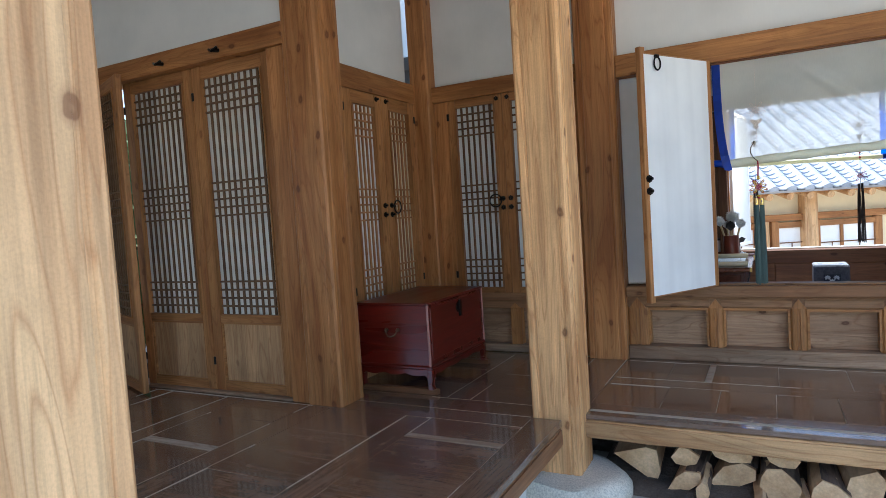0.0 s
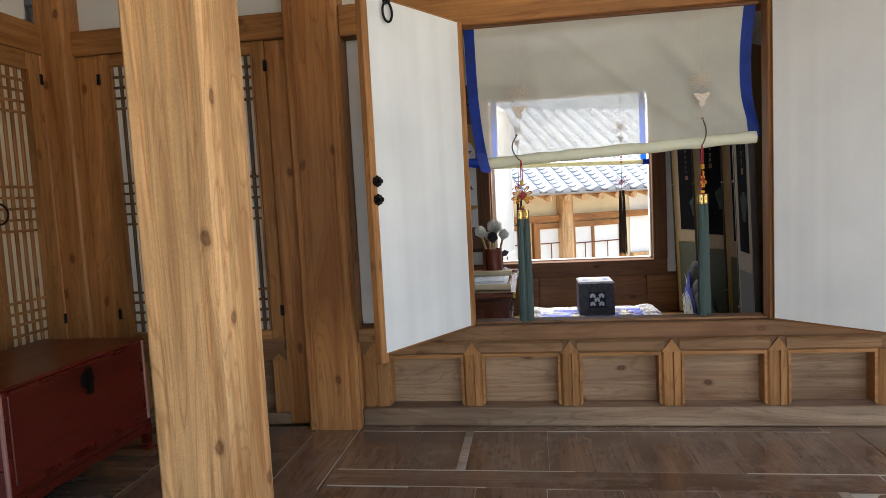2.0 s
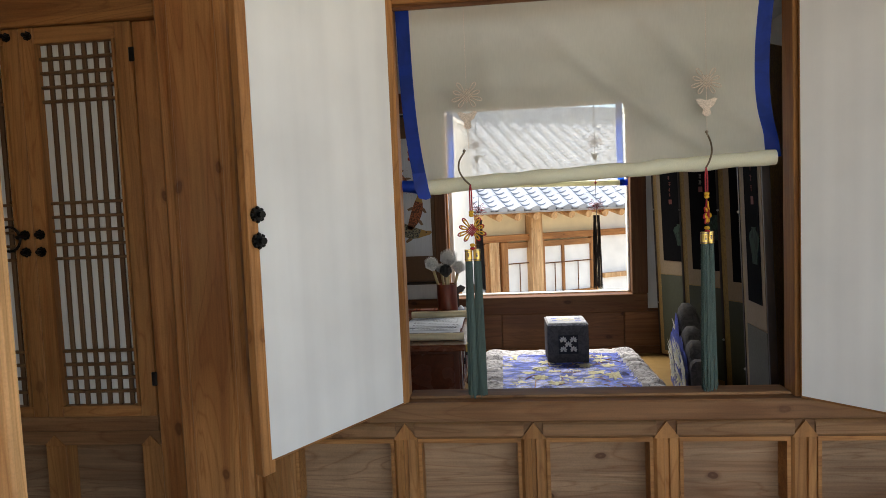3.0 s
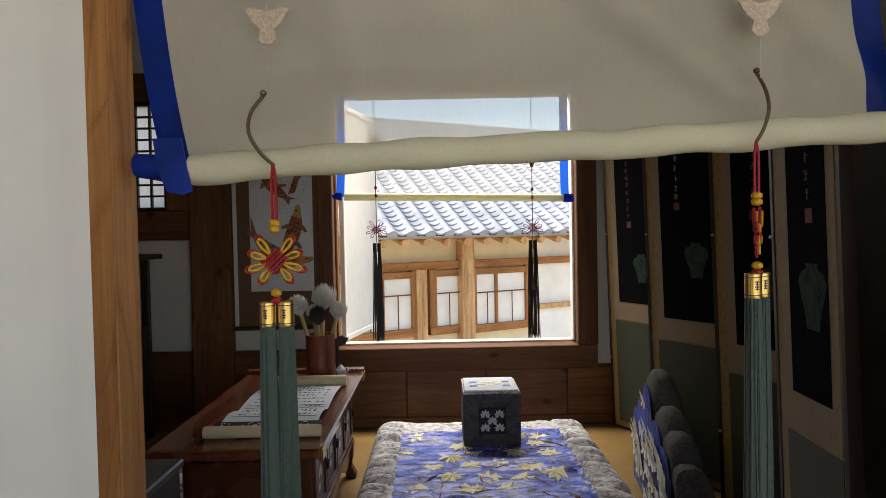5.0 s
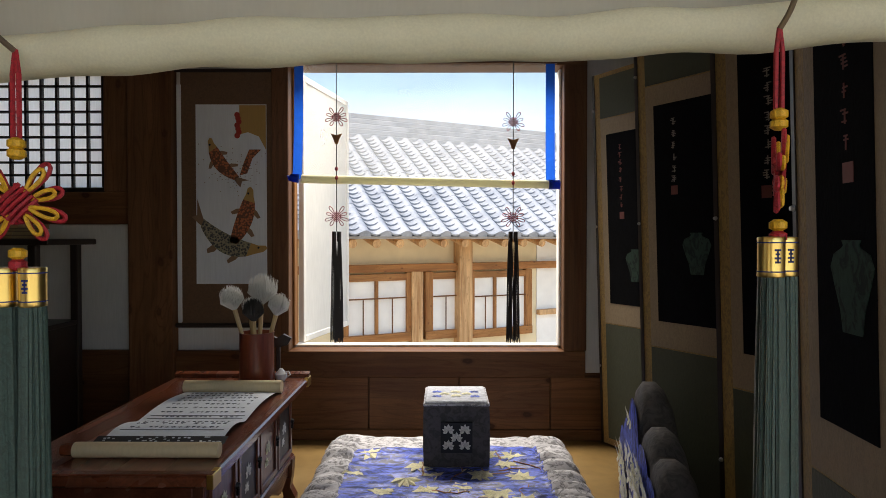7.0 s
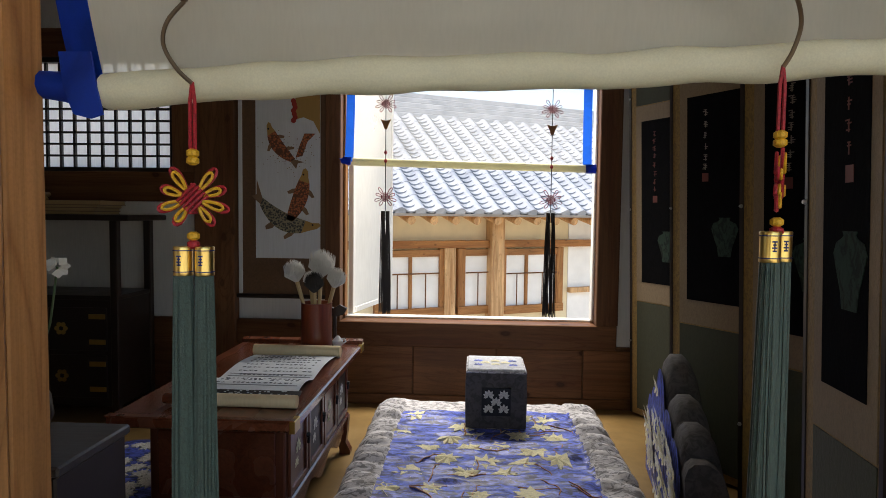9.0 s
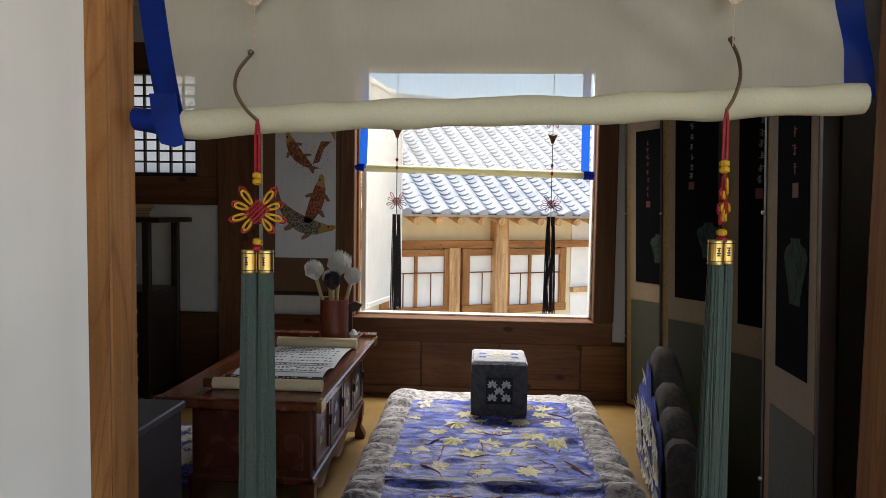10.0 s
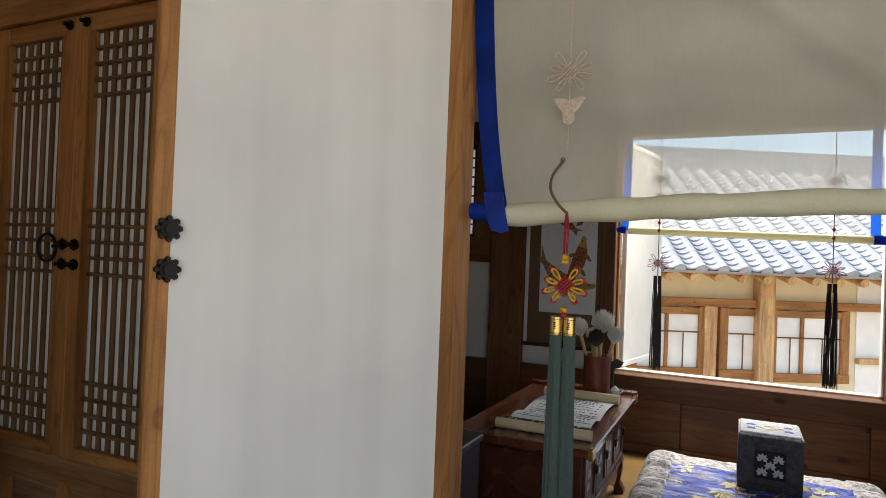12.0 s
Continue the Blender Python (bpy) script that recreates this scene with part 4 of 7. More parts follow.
# ---- square cushion block ----
cb = thing("cushion_block", (0.872, 6.51, MTOP), "charcoal square armrest cushion with white embroidered flowers", "cushion")
bm = box(bmesh.new(), 0.752, 0.995, 6.385, 6.64, MTOP + 0.004, 0.772)
bmesh.ops.subdivide_edges(bm, edges=bm.edges[:], cuts=5, use_grid_fill=True)
for v in bm.verts:
    d = v.co - Vector((0.8735, 6.5125, 0.655))
    d = Vector((d.x / 0.1215, d.y / 0.1275, d.z / 0.110))
    v.co += Vector((d.x, d.y, d.z)) * 0.007 * (1 - 0.33 * d.length_squared)
part("body", bm, DARK_CLOTH, cb, smooth=True, auto=50)
part("top_cover", blk((0.758, 0.989, 6.392, 6.633, 0.776, 0.785), bevel=0.003), GREY_LIGHT, cb, "pale grey brocade top")
bm = bmesh.new()
tube(bm, [(0.754, 6.383, 0.774), (0.993, 6.383, 0.774), (0.993, 6.64, 0.774), (0.754, 6.64, 0.774)], 0.005, 6, True)
part("piping", bm, GREY_BROCADE, cb)
part("front_patch", blk((0.815, 0.932, 6.37, 6.383, 0.600, 0.712), bevel=0), INK, cb, "black embroidered square")


def blossom(bm, cx, cz, r, place):
    for k in range(7):
        a = -0.35 + (math.pi + 0.7) * k / 6.08
        d = Vector((math.cos(a), math.sin(a)))
        q = 0.8 + 0.2 * math.sin(a)
        p = [(0.05, 0), (0.35 * q, 0.17), (0.68 * q, 0.19), (1.0 * q, 0.0), (0.68 * q, -0.19), (0.35 * q, -0.17)]
        vs = [bm.verts.new(place(cx + r * (u * d.x - w * d.y), cz + r * (u * d.y + w * d.x))) for u, w in p]
        bm.faces.new(vs)


for x, z in ((0.843, 0.680), (0.904, 0.680), (0.8735, 0.651), (0.843, 0.622), (0.904, 0.622)):
    bm = bmesh.new()
    blossom(bm, x, z, 0.028, lambda u, w: (u, 6.3685, w))
    part("embroidered_flower", bm, THREAD_W, cb, "white embroidered lotus flower")
for x, y in ((0.83, 6.5), (0.873, 6.53), (0.915, 6.5), (0.873, 6.47)):
    bm = bmesh.new()
    blossom(bm, x, y, 0.028, lambda u, w: (u, w, 0.7865))
    part("embroidered_flower", bm, THREAD, cb, "cream embroidered flower")
for x, y in ((0.80, 6.53), (0.945, 6.53), (0.80, 6.46), (0.945, 6.46)):
    bm = bmesh.new()
    blossom(bm, x, y, 0.026, lambda u, w: (u, w, 0.7863))
    part("embroidered_flower", bm, BLUE_SILK, cb, "blue embroidered flower")

# ---- lobed back cushion at the mattress side ----
bc = thing("lobed_cushion", (1.45, 5.85, FLOOR), "charcoal backrest cushion with a lobed edge and blue embroidered face", "cushion")


def lobed(y):
    d = (5.98 - y) if y < 5.98 else (y - 5.98) / 0.7
    h = 0.66
    for c, top, r in ((0.0, 0.953, 0.095), (0.16, 0.860, 0.085), (0.28, 0.812, 0.075), (0.385, 0.745, 0.07)):
        if abs(d - c) < r:
            h = max(h, top - r + math.sqrt(r * r - (d - c) ** 2))
    return max(h, 0.90 - 0.52 * d - 0.02) if d < 0.36 else h


ys = [5.57 + 0.72 * k / 96 for k in range(97)]


def lean(y):
    return 0.13 * (y - 5.98) - 0.012


bm = bmesh.new()
sec = []
for y in ys:
    h = lobed(y)
    ring = []
    for u, w in ((-1, 0), (-1, 0.5), (-1.0, 0.86), (-0.8, 0.95), (-0.4, 1.0), (0.4, 1.0), (0.8, 0.95), (1.0, 0.86), (1, 0.5), (1, 0)):
        x = 1.420 + lean(y) + (u + 1) * (0.045 + 0.040 * (1 - w) ** 0.8) + 0.010 * (1 - w)
        ring.append(bm.verts.new((x, y, FLOOR + (h - FLOOR) * w)))
    sec.append(ring)
for a, b in zip(sec, sec[1:]):
    for i in range(9):
        bm.faces.new((a[i], a[i + 1], b[i + 1], b[i]))
bm.faces.new(sec[0][::-1]), bm.faces.new(sec[-1])
part("body", bm, DARK_CLOTH, bc, "charcoal brocade body", smooth=True, auto=60)
bm = bmesh.new()
vs = [(1.415 + lean(y), y, lobed(y) - 0.050) for y in ys[4:-8]]
hi, lo = [bm.verts.new(p) for p in vs], [bm.verts.new((p[0] - 0.002, p[1], FLOOR + 0.02)) for p in vs]
for i in range(len(vs) - 1):
    bm.faces.new((hi[i], hi[i + 1], lo[i + 1], lo[i]))
part("face", bm, BLUE_SILK, bc, "blue silk face")
random.seed(8)
for k in range(56):
    y = random.uniform(5.60, 6.18)
    z = random.uniform(FLOOR + 0.04, lobed(y) - 0.10)
    bm = bmesh.new()
    puff = random.uniform(0.006, 0.016)
    blossom(bm, y, z, random.uniform(0.045, 0.062), lambda u, w: (1.409 - puff * (0.4 + abs(w - z) / 0.05) + lean(u), u, w))
    part("embroidered_flower", bm, THREAD_W if k % 3 else THREAD, bc)

# ---- low desk ----
dk = thing("low_desk", (0.10, 5.92, FLOOR), "low red-brown scholar's desk with painted drawer panels", "desk")
DX0, DX1, DY0, DY1, DZ = -0.175, 0.325, 5.43, 6.42, 0.872
part("tabletop", blk((DX0, DX1, DY0, DY1, DZ - 0.028, DZ), bevel=0.005), ROSEWOOD_X, dk)
for y0, y1 in ((DY0, DY0 + 0.022), (DY1 - 0.022, DY1)):
    out = [(y0, DZ), (y1, DZ), (y1, DZ + (0.004 if y0 == DY0 else 0.020)), (y0, DZ + (0.004 if y0 == DY0 else 0.014))]
    part("end_lip", prism(bmesh.new(), out, DX0, DX1, "x"), ROSEWOOD_X, dk)
for y in (DY0 - 0.002, DY1 - 0.048):
    part("corner_plate", blk((DX1 - 0.012, DX1 + 0.003, y, y + 0.05, DZ - 0.03, DZ + 0.003), bevel=0.001), BRASS, dk, "brass corner plate")
part("body", blk((DX0 + 0.075, DX1 - 0.05, DY0 + 0.085, DY1 - 0.085, 0.60, DZ - 0.028), bevel=0.004), ROSEWOOD_Z, dk)
part("mid_rail", blk((DX0 + 0.068, DX1 - 0.042, DY0 + 0.08, DY1 - 0.08, 0.588, 0.612), bevel=0.005), ROSEWOOD_X, dk)
fx = DX1 - 0.05
for k in range(4):
    y0 = DY0 + 0.11 + k * 0.195
    fr_ = blk((fx, fx + 0.009, y0, y0 + 0.018, 0.625, 0.835), (fx, fx + 0.009, y0 + 0.162, y0 + 0.18, 0.625, 0.835), (fx, fx + 0.009, y0 + 0.018, y0 + 0.162, 0.625, 0.643), (fx, fx + 0.009, y0 + 0.018, y0 + 0.162, 0.817, 0.835), bevel=0.001)
    d = part("drawer_panel", blk((fx - 0.001, fx + 0.003, y0 + 0.018, y0 + 0.162, 0.643, 0.817), bevel=0), DARKLAC if k % 2 else ROSEWOOD_Z, dk, "dark panel painted with a flower")
    part("panel_frame", fr_, ROSEWOOD_Z, d)
    bm = bmesh.new()
    blossom(bm, y0 + 0.09, 0.73, 0.032, lambda u, w: (fx + 0.0045, u, w))
    blossom(bm, y0 + 0.075, 0.69, 0.024, lambda u, w: (fx + 0.0045, u, w))
    part("painted_flower", bm, THREAD_W if k % 2 else THREAD, d)
    bm = bmesh.new()
    cyl(bm, (fx + 0.008, y0 + 0.172, 0.74), (fx + 0.018, y0 + 0.172, 0.74), 0.010, 0.006, 8)
    cyl(bm, (fx + 0.010, y0 + 0.172, 0.715), (fx + 0.013, y0 + 0.172, 0.735), 0.006, 0.004, 6)
    part("pull", bm, IRON, d, "dark metal pull")
part("front_drawer", blk((DX0 + 0.10, DX1 - 0.075, DY0 + 0.078, DY0 + 0.086, 0.635, 0.815), bevel=0.003), ROSEWOOD_X, dk)
for sx in (0, 1):
    for sy in (0, 1):
        x, y = (DX0 + 0.085, DX1 - 0.06)[sx], (DY0 + 0.10, DY1 - 0.10)[sy]
        o = 1 if sx else -1
        out = [(-0.022, 0.15), (0.022, 0.15), (0.018, 0.09), (0.012, 0.05), (0.03, 0.015), (0.03, 0.0), (-0.012, 0.0), (-0.012, 0.02), (-0.022, 0.06)]
        bm = prism(bmesh.new(), [(x + o * u, FLOOR + w) for u, w in out], y - 0.02, y + 0.02, "y")
        part("leg", bm, ROSEWOOD_Z, dk)
for x in (DX0 + 0.085, DX1 - 0.06):
    n = 24
    out = [(DY0 + 0.10 + (DY1 - DY0 - 0.2) * k / n, 0.545 + 0.022 * math.cos(k / n * 6 * math.pi) * (1 if 2 < k < n - 2 else 0) - (0.03 if k in (0, n) else 0)) for k in range(n + 1)]
    bm = prism(bmesh.new(), out + [(DY1 - 0.10, 0.59), (DY0 + 0.10, 0.59)], x - 0.009, x + 0.009, "x")
    part("apron", bm, ROSEWOOD_X, dk, "wavy carved apron")

# unrolled hand scroll
sc = thing("hand_scroll", (0.10, 5.86, DZ), "unrolled white calligraphy scroll with cream rollers on the desk", "scroll")
bm = bmesh.new()
cyl(bm, (-0.042, 5.545, DZ + 0.019), (0.300, 5.545, DZ + 0.019), 0.018, 0.018, 14)
part("roller", bm, CREAM, sc, "cream scroll roller", smooth=True, auto=40)
bm = bmesh.new()
cyl(bm, (-0.072, 5.545, DZ + 0.019), (-0.042, 5.545, DZ + 0.019), 0.014, 0.016, 12)
part("roller_end", bm, ROSEWOOD_X, sc)
bm = bmesh.new()
cyl(bm, (-0.040, 6.165, DZ + 0.022), (0.285, 6.165, DZ + 0.022), 0.021, 0.021, 16)
part("roller", bm, CREAM, sc, "cream scroll roller", smooth=True, auto=40)


def scroll_z(x, y):
    return DZ + 0.004 + 0.018 * max(0, math.sin((y - 5.62) / 0.2 * math.pi)) * (1 if y < 5.82 else 0) + 0.012 * max(0, math.sin((y - 5.82) / 0.34 * math.pi)) * (1 if y >= 5.82 else 0)


part("sheet", sheet(-0.03, 0.272, 5.555, 6.16, 8, 40, scroll_z, 0.001), RICE, sc, "white rice paper with inked columns", smooth=True)
part("dark_mount", sheet(-0.045, 0.285, 5.60, 5.65, 4, 6, scroll_z, 0.006), INK, sc, "black patterned mount strip")
bm = bmesh.new()
random.seed(3)
for k in range(60):
    x, y = random.uniform(-0.03, 0.27), random.uniform(5.605, 5.644)
    box(bm, x, x + 0.006, y, y + 0.004, scroll_z(x, y) + 0.006, scroll_z(x, y) + 0.0075)
part("mount_pattern", bm, RICE, sc)["kind"] = "stuff"
bm = bmesh.new()
for row in range(12):
    y = 5.71 + row * 0.036
    x = 0.005
    while x < 0.24:
        w = random.uniform(0.005, 0.014)
        if random.random() < 0.88 and abs(y - 5.83) > 0.02:
            z = scroll_z(x, y) + 0.0015
            for s in range(2):
                yy = y + random.uniform(-0.006, 0.006)
                box(bm, x, x + w, yy, yy + 0.0018, z, z + 0.0008)
            box(bm, x + w * 0.44, x + w * 0.58, y - 0.006, y + 0.006, z, z + 0.0008)
        x += w + 0.006
part("inked_writing", bm, FADED, sc, "columns of black ink writing")["kind"] = "stuff"
bm = bmesh.new()
for y in (5.690, 5.838, 5.86):
    for k in range(12):
        x = -0.012 + k * 0.0225
        z = scroll_z(x, y) + 0.0015
        box(bm, x, x + 0.0225, y, y + 0.003, z, z + 0.0008)
part("ruled_border", bm, FADED, sc)["kind"] = "stuff"

# brush pot
RED_LAC = wood("red-brown lacquered bamboo", (0.20, 0.042, 0.018), "z", 0.32, knots=0, coat=0.3)
bp = thing("brush_pot", (0.145, 6.315, DZ), "red-brown brush pot holding ink brushes with white tufts", "brush pot")
bm = lathe(bmesh.new(), [(0.059, 0), (0.062, 0.005), (0.060, 0.06), (0.060, 0.177), (0.062, 0.182), (0.055, 0.182), (0.053, 0.02)], (0.158, 6.31, DZ + 0.001), 24)
part("pot", bm, RED_LAC, bp, smooth=True, auto=35)
TUFT = mat("white goat hair", (0.72, 0.70, 0.66), 0.9)
TUFT_D = mat("grey-black hair", (0.05, 0.045, 0.042), 0.9)
BAMBOO = mat("pale bamboo handle", (0.50, 0.36, 0.18), 0.45)
random.seed(11)
for dx, dy, top, rr, dark in ((-0.075, -0.01, 0.272, 0.040, 0), (0.012, 0.02, 0.288, 0.050, 0), (0.066, 0.01, 0.25, 0.036, 0), (0.0, -0.035, 0.235, 0.036, 1), (-0.03, 0.03, 0.25, 0.028, 0)):
    b0, b1 = Vector((0.158 + dx * 0.1, 6.31 + dy * 0.2, DZ + 0.02)), Vector((0.158 + dx, 6.31 + dy, DZ + top - 0.008))
    br = part("brush", cyl(bmesh.new(), b0, b1, 0.006, 0.0085, 8), BAMBOO if dx != 0.072 else DARKLAC, bp, "ink brush with a bamboo handle")
    bm = bmesh.new()
    d = (b1 - b0).normalized()
    rr *= 1.12
    for k in range(520):
        a, q = random.uniform(0, 6.28), random.random() ** 0.5
        o = d.orthogonal().normalized()
        side = (Matrix.Rotation(a, 3, d) @ o)
        L = rr * 1.9 * (1 - 0.22 * q * q)
        p0 = b1 + side * 0.005 * q
        L *= random.uniform(0.8, 1.1)
        p1 = b1 + d * L * 0.55 + side * rr * 0.92 * q
        p2 = b1 + d * L + side * rr * q * random.uniform(0.45, 1.0)
        tube(bm, [p0, p1, p2], lambda s: 0.0022 * (1 - 0.8 * s), 3)
    part("tuft", bm, TUFT_D if dark else TUFT, br, "dark hair tuft" if dark else "fluffy white hair tuft")
CELADON_W = mat("white glazed porcelain", (0.7, 0.71, 0.72), 0.12)
wd = thing("water_dropper", (0.235, 6.345, DZ), "small white porcelain water dropper beside the brush pot", "water dropper")
part("body", lathe(bmesh.new(), [(0.014, 0), (0.022, 0.012), (0.022, 0.025), (0.010, 0.038), (0.006, 0.044)], (0.235, 6.345, DZ + 0.001), 16), CELADON_W, wd, smooth=True, auto=40)
bm = bmesh.new()
tube(bm, [(0.255, 6.345, DZ + 0.012), (0.268, 6.345, DZ + 0.022), (0.262, 6.345, DZ + 0.034), (0.248, 6.345, DZ + 0.032)], 0.0035, 6)
part("handle", bm, CELADON_W, wd)
ir = thing("ink_rest", (0.215, 6.385, DZ), "black carved brush rest on the desk", "brush rest")
bm = blk((0.208, 0.222, 6.378, 6.392, DZ, DZ + 0.14))
prism(bm, [(0.17, DZ + 0.13), (0.19, DZ + 0.16), (0.21, DZ + 0.15), (0.235, DZ + 0.165), (0.265, DZ + 0.15), (0.25, DZ + 0.125), (0.215, DZ + 0.115)], 6.376, 6.394, "y")
part("stand", bm, DARKLAC, ir)
part("base", blk((0.19, 0.24, 6.365, 6.405, DZ, DZ + 0.008)), DARKLAC, ir)

# ---- folding screen ----
GOLD_BROCADE = cloth("dull gold brocade", (0.30, 0.18, 0.038), 20, 0.75, 0.6)
SILK_CREAM = cloth("beige silk border", (0.28, 0.20, 0.112), 18, 0.92, 0.7, 0.2, 1.05)
SILK_GREEN = cloth("olive green silk", (0.043, 0.048, 0.019), 14, 0.92, 0.7, 0.2, 1.06)
BLACK_SILK = cloth("black painted silk", (0.004, 0.004, 0.005), 10, 0.8, 0.95, 0.0)
BLACK_SILK.node_tree.nodes["Principled BSDF"].inputs["Specular IOR Level"].default_value = 0.1
PALE_INK = mat("faded silver ink", (0.24, 0.21, 0.17), 0.6)
RED_INK = mat("faded red seal ink", (0.16, 0.03, 0.02), 0.6)
CELADON = cloth("painted celadon glaze", (0.022, 0.052, 0.036), 9, 0.4, 0.9, 0.0)
SH = 1.66
fs = thing("folding_screen", (1.65, 6.0, FLOOR), "eight-panel folding screen with black painted pictures on green silk", "folding screen")
fronts = [(1.548, 6.93), (1.556, 6.33), (1.566, 5.715), (1.468, 5.165)]
backs = [(1.745, 6.585), (1.775, 5.985), (1.735, 5.385)]
folds = [fronts[0], backs[0], fronts[1], backs[1], fronts[2], backs[2], fronts[3], (1.452, 4.885)]
random.seed(21)


def screen_panel(p, q, pattern):
    p, q = Vector((*p, FLOOR + 0.012)), Vector((*q, FLOOR + 0.012))
    u = (q - p)
    w = u.length
    u.normalize()
    n = Vector((u.y, -u.x, 0))
    if n.x > 0:
        n = -n
    M = Matrix(((u.x, n.x, -0.031, p.x), (u.y, n.y, 0, p.y), (u.z, n.z, 1, p.z), (0, 0, 0, 1)))

    def slab(a, b, z0, z1, t0, t1, bevel=0.0):
        return box(bmesh.new(), a, b, t0, t1, z0, z1, bevel, M)
    pn = part("panel", slab(0.004, w - 0.004, 0, SH, -0.022, 0.0, 0.002), GOLD_BROCADE, fs)
    part("edge", slab(0.0, 0.012, 0, SH, -0.024, 0.003), DARKLAC, pn, "black lacquered edge")
    part("edge", slab(w - 0.012, w, 0, SH, -0.024, 0.003), DARKLAC, pn, "black lacquered edge")
    a, b = 0.045, w - 0.02
    part("lower_silk", slab(a, b, 0.03, 0.545, 0.0, 0.002), SILK_GREEN, pn, "olive green silk lower field")
    part("upper_silk", slab(a, b, 1.46, SH - 0.02, 0.0, 0.002), SILK_GREEN, pn, "olive green silk upper field")
    part("border", slab(a, b, 0.55, 1.455, 0.0, 0.0025), SILK_CREAM, pn, "beige silk border")
    c, d = a + 0.035, b - 0.03
    part("picture", slab(c, d, 0.64, 1.385, 0.0025, 0.0045), BLACK_SILK, pn, "black painted silk picture")
    # celadon vase
    prof = [(0.16, 0), (0.17, 0.05), (0.20, 0.25), (0.30, 0.55), (0.36, 0.75), (0.30, 0.90), (0.16, 0.97), (0.13, 1.0), (0.16, 1.06)]
    cx, h0, hh = (c + d) / 2 + 0.02, 0.76 + random.uniform(-0.03, 0.05), 0.13
    out = [(cx + r_ * hh * 1.15, h0 + z * hh) for r_, z in prof] + [(cx - r_ * hh * 1.15, h0 + z * hh) for r_, z in reversed(prof)]
    part("painted_vase", prism(bmesh.new(), out, 0.0045, 0.006, "y", M), CELADON, pn, "painted celadon vase")
    bm = bmesh.new()
    zz = 1.33
    xx = c + (0.05 if pattern % 2 else 0.08)
    for k in range(random.randint(5, 8)):
        s = 0.022
        for q_ in range(4):
            if random.random() < 0.8:
                o = random.uniform(-0.4, 0.4) * s
                box(bm, xx + o * 0.4 - s * random.uniform(0.15, 0.45), xx + o * 0.4 + s * random.uniform(0.15, 0.45), 0.0046, 0.0056, zz - q_ * s * 0.26, zz - q_ * s * 0.26 + 0.0025, 0, M)
        box(bm, xx - 0.0015, xx + 0.0015, 0.0046, 0.0056, zz - s * 0.9, zz + s * 0.1, 0, M)
        zz -= random.uniform(0.031, 0.042)
        xx += random.uniform(-0.004, 0.004)
    part("brush_writing", bm, PALE_INK if pattern % 3 else RED_INK, pn, "faded column of brush writing")
    part("seal", slab(xx - 0.012, xx + 0.014, zz - 0.03, zz, 0.0046, 0.0056), RED_INK, pn, "small red seal")
    for z in (0.35, 0.98, 1.5):
        bm = bmesh.new()
        cyl(bm, M @ Vector((0.006, 0.004, z)), M @ Vector((0.006, 0.010, z)), 0.006, 0.004, 8)
        part("stud", bm, mat_steel, pn, "small metal stud")


mat_steel = mat("dull steel", (0.5, 0.5, 0.5), 0.4, 1.0)
for k in range(len(folds) - 1):
    screen_panel(folds[k], folds[k + 1], k)

# ---- hanging fish scroll ----
SILK_BROWN = cloth("brown silk mount", (0.14, 0.075, 0.036), 20, 0.9, 0.7, 0.2, 1.06)
hs = thing("hanging_scroll", (-0.18, BW - 0.02, 0.99), "hanging scroll painting of three carp on white paper, brown silk mount", "painting")
part("mount", blk((-0.395, 0.033, BW + 0.006, BW + 0.012, 0.985, 2.16), bevel=0), SILK_BROWN, hs, "brown silk mount")
part("side_band", blk((-0.412, -0.392, BW + 0.002, BW + 0.010, 1.0, 2.1), bevel=0), RICE, hs, "curling white paper edge")
part("rod", cyl(bmesh.new(), (-0.42, BW + 0.002, 0.985), (0.05, BW + 0.002, 0.985), 0.011, 0.011, 12), DARKLAC, hs, "dark roller rod")
part("rod", cyl(bmesh.new(), (-0.42, BW + 0.004, 2.165), (0.05, BW + 0.004, 2.165), 0.008, 0.008, 12), DARKLAC, hs, "dark top rod")
pic = part("picture", blk((-0.323, 0.004, BW + 0.001, BW + 0.006, 1.178, 2.008), bevel=0), RICE, hs, "white painting paper")


def scales_material(name, c, line):
    m = mat(name, c, 0.7)
    n = N(m)
    v = n.add("ShaderNodeTexVoronoi", Scale=95.0)
    n.link(n.coords((1, 1, 1)), v.inputs["Vector"])
    n.color(n.mix(n.ramp(v.outputs["Distance"], [(0.35, grey(0)), (0.6, grey(0.9))]), c, line))
    return m


KOI_R, KOI_D = scales_material("orange painted scales", (0.42, 0.13, 0.05), (0.10, 0.04, 0.02)), scales_material("blue-black painted scales", (0.05, 0.055, 0.055), (0.30, 0.27, 0.18))
KOI_H = paper("ochre paint wash", (0.45, 0.28, 0.09), 0, 0.8)
KOI_F = paper("brown-grey fin wash", (0.24, 0.15, 0.09), 0, 0.8)
FY = BW - 0.001


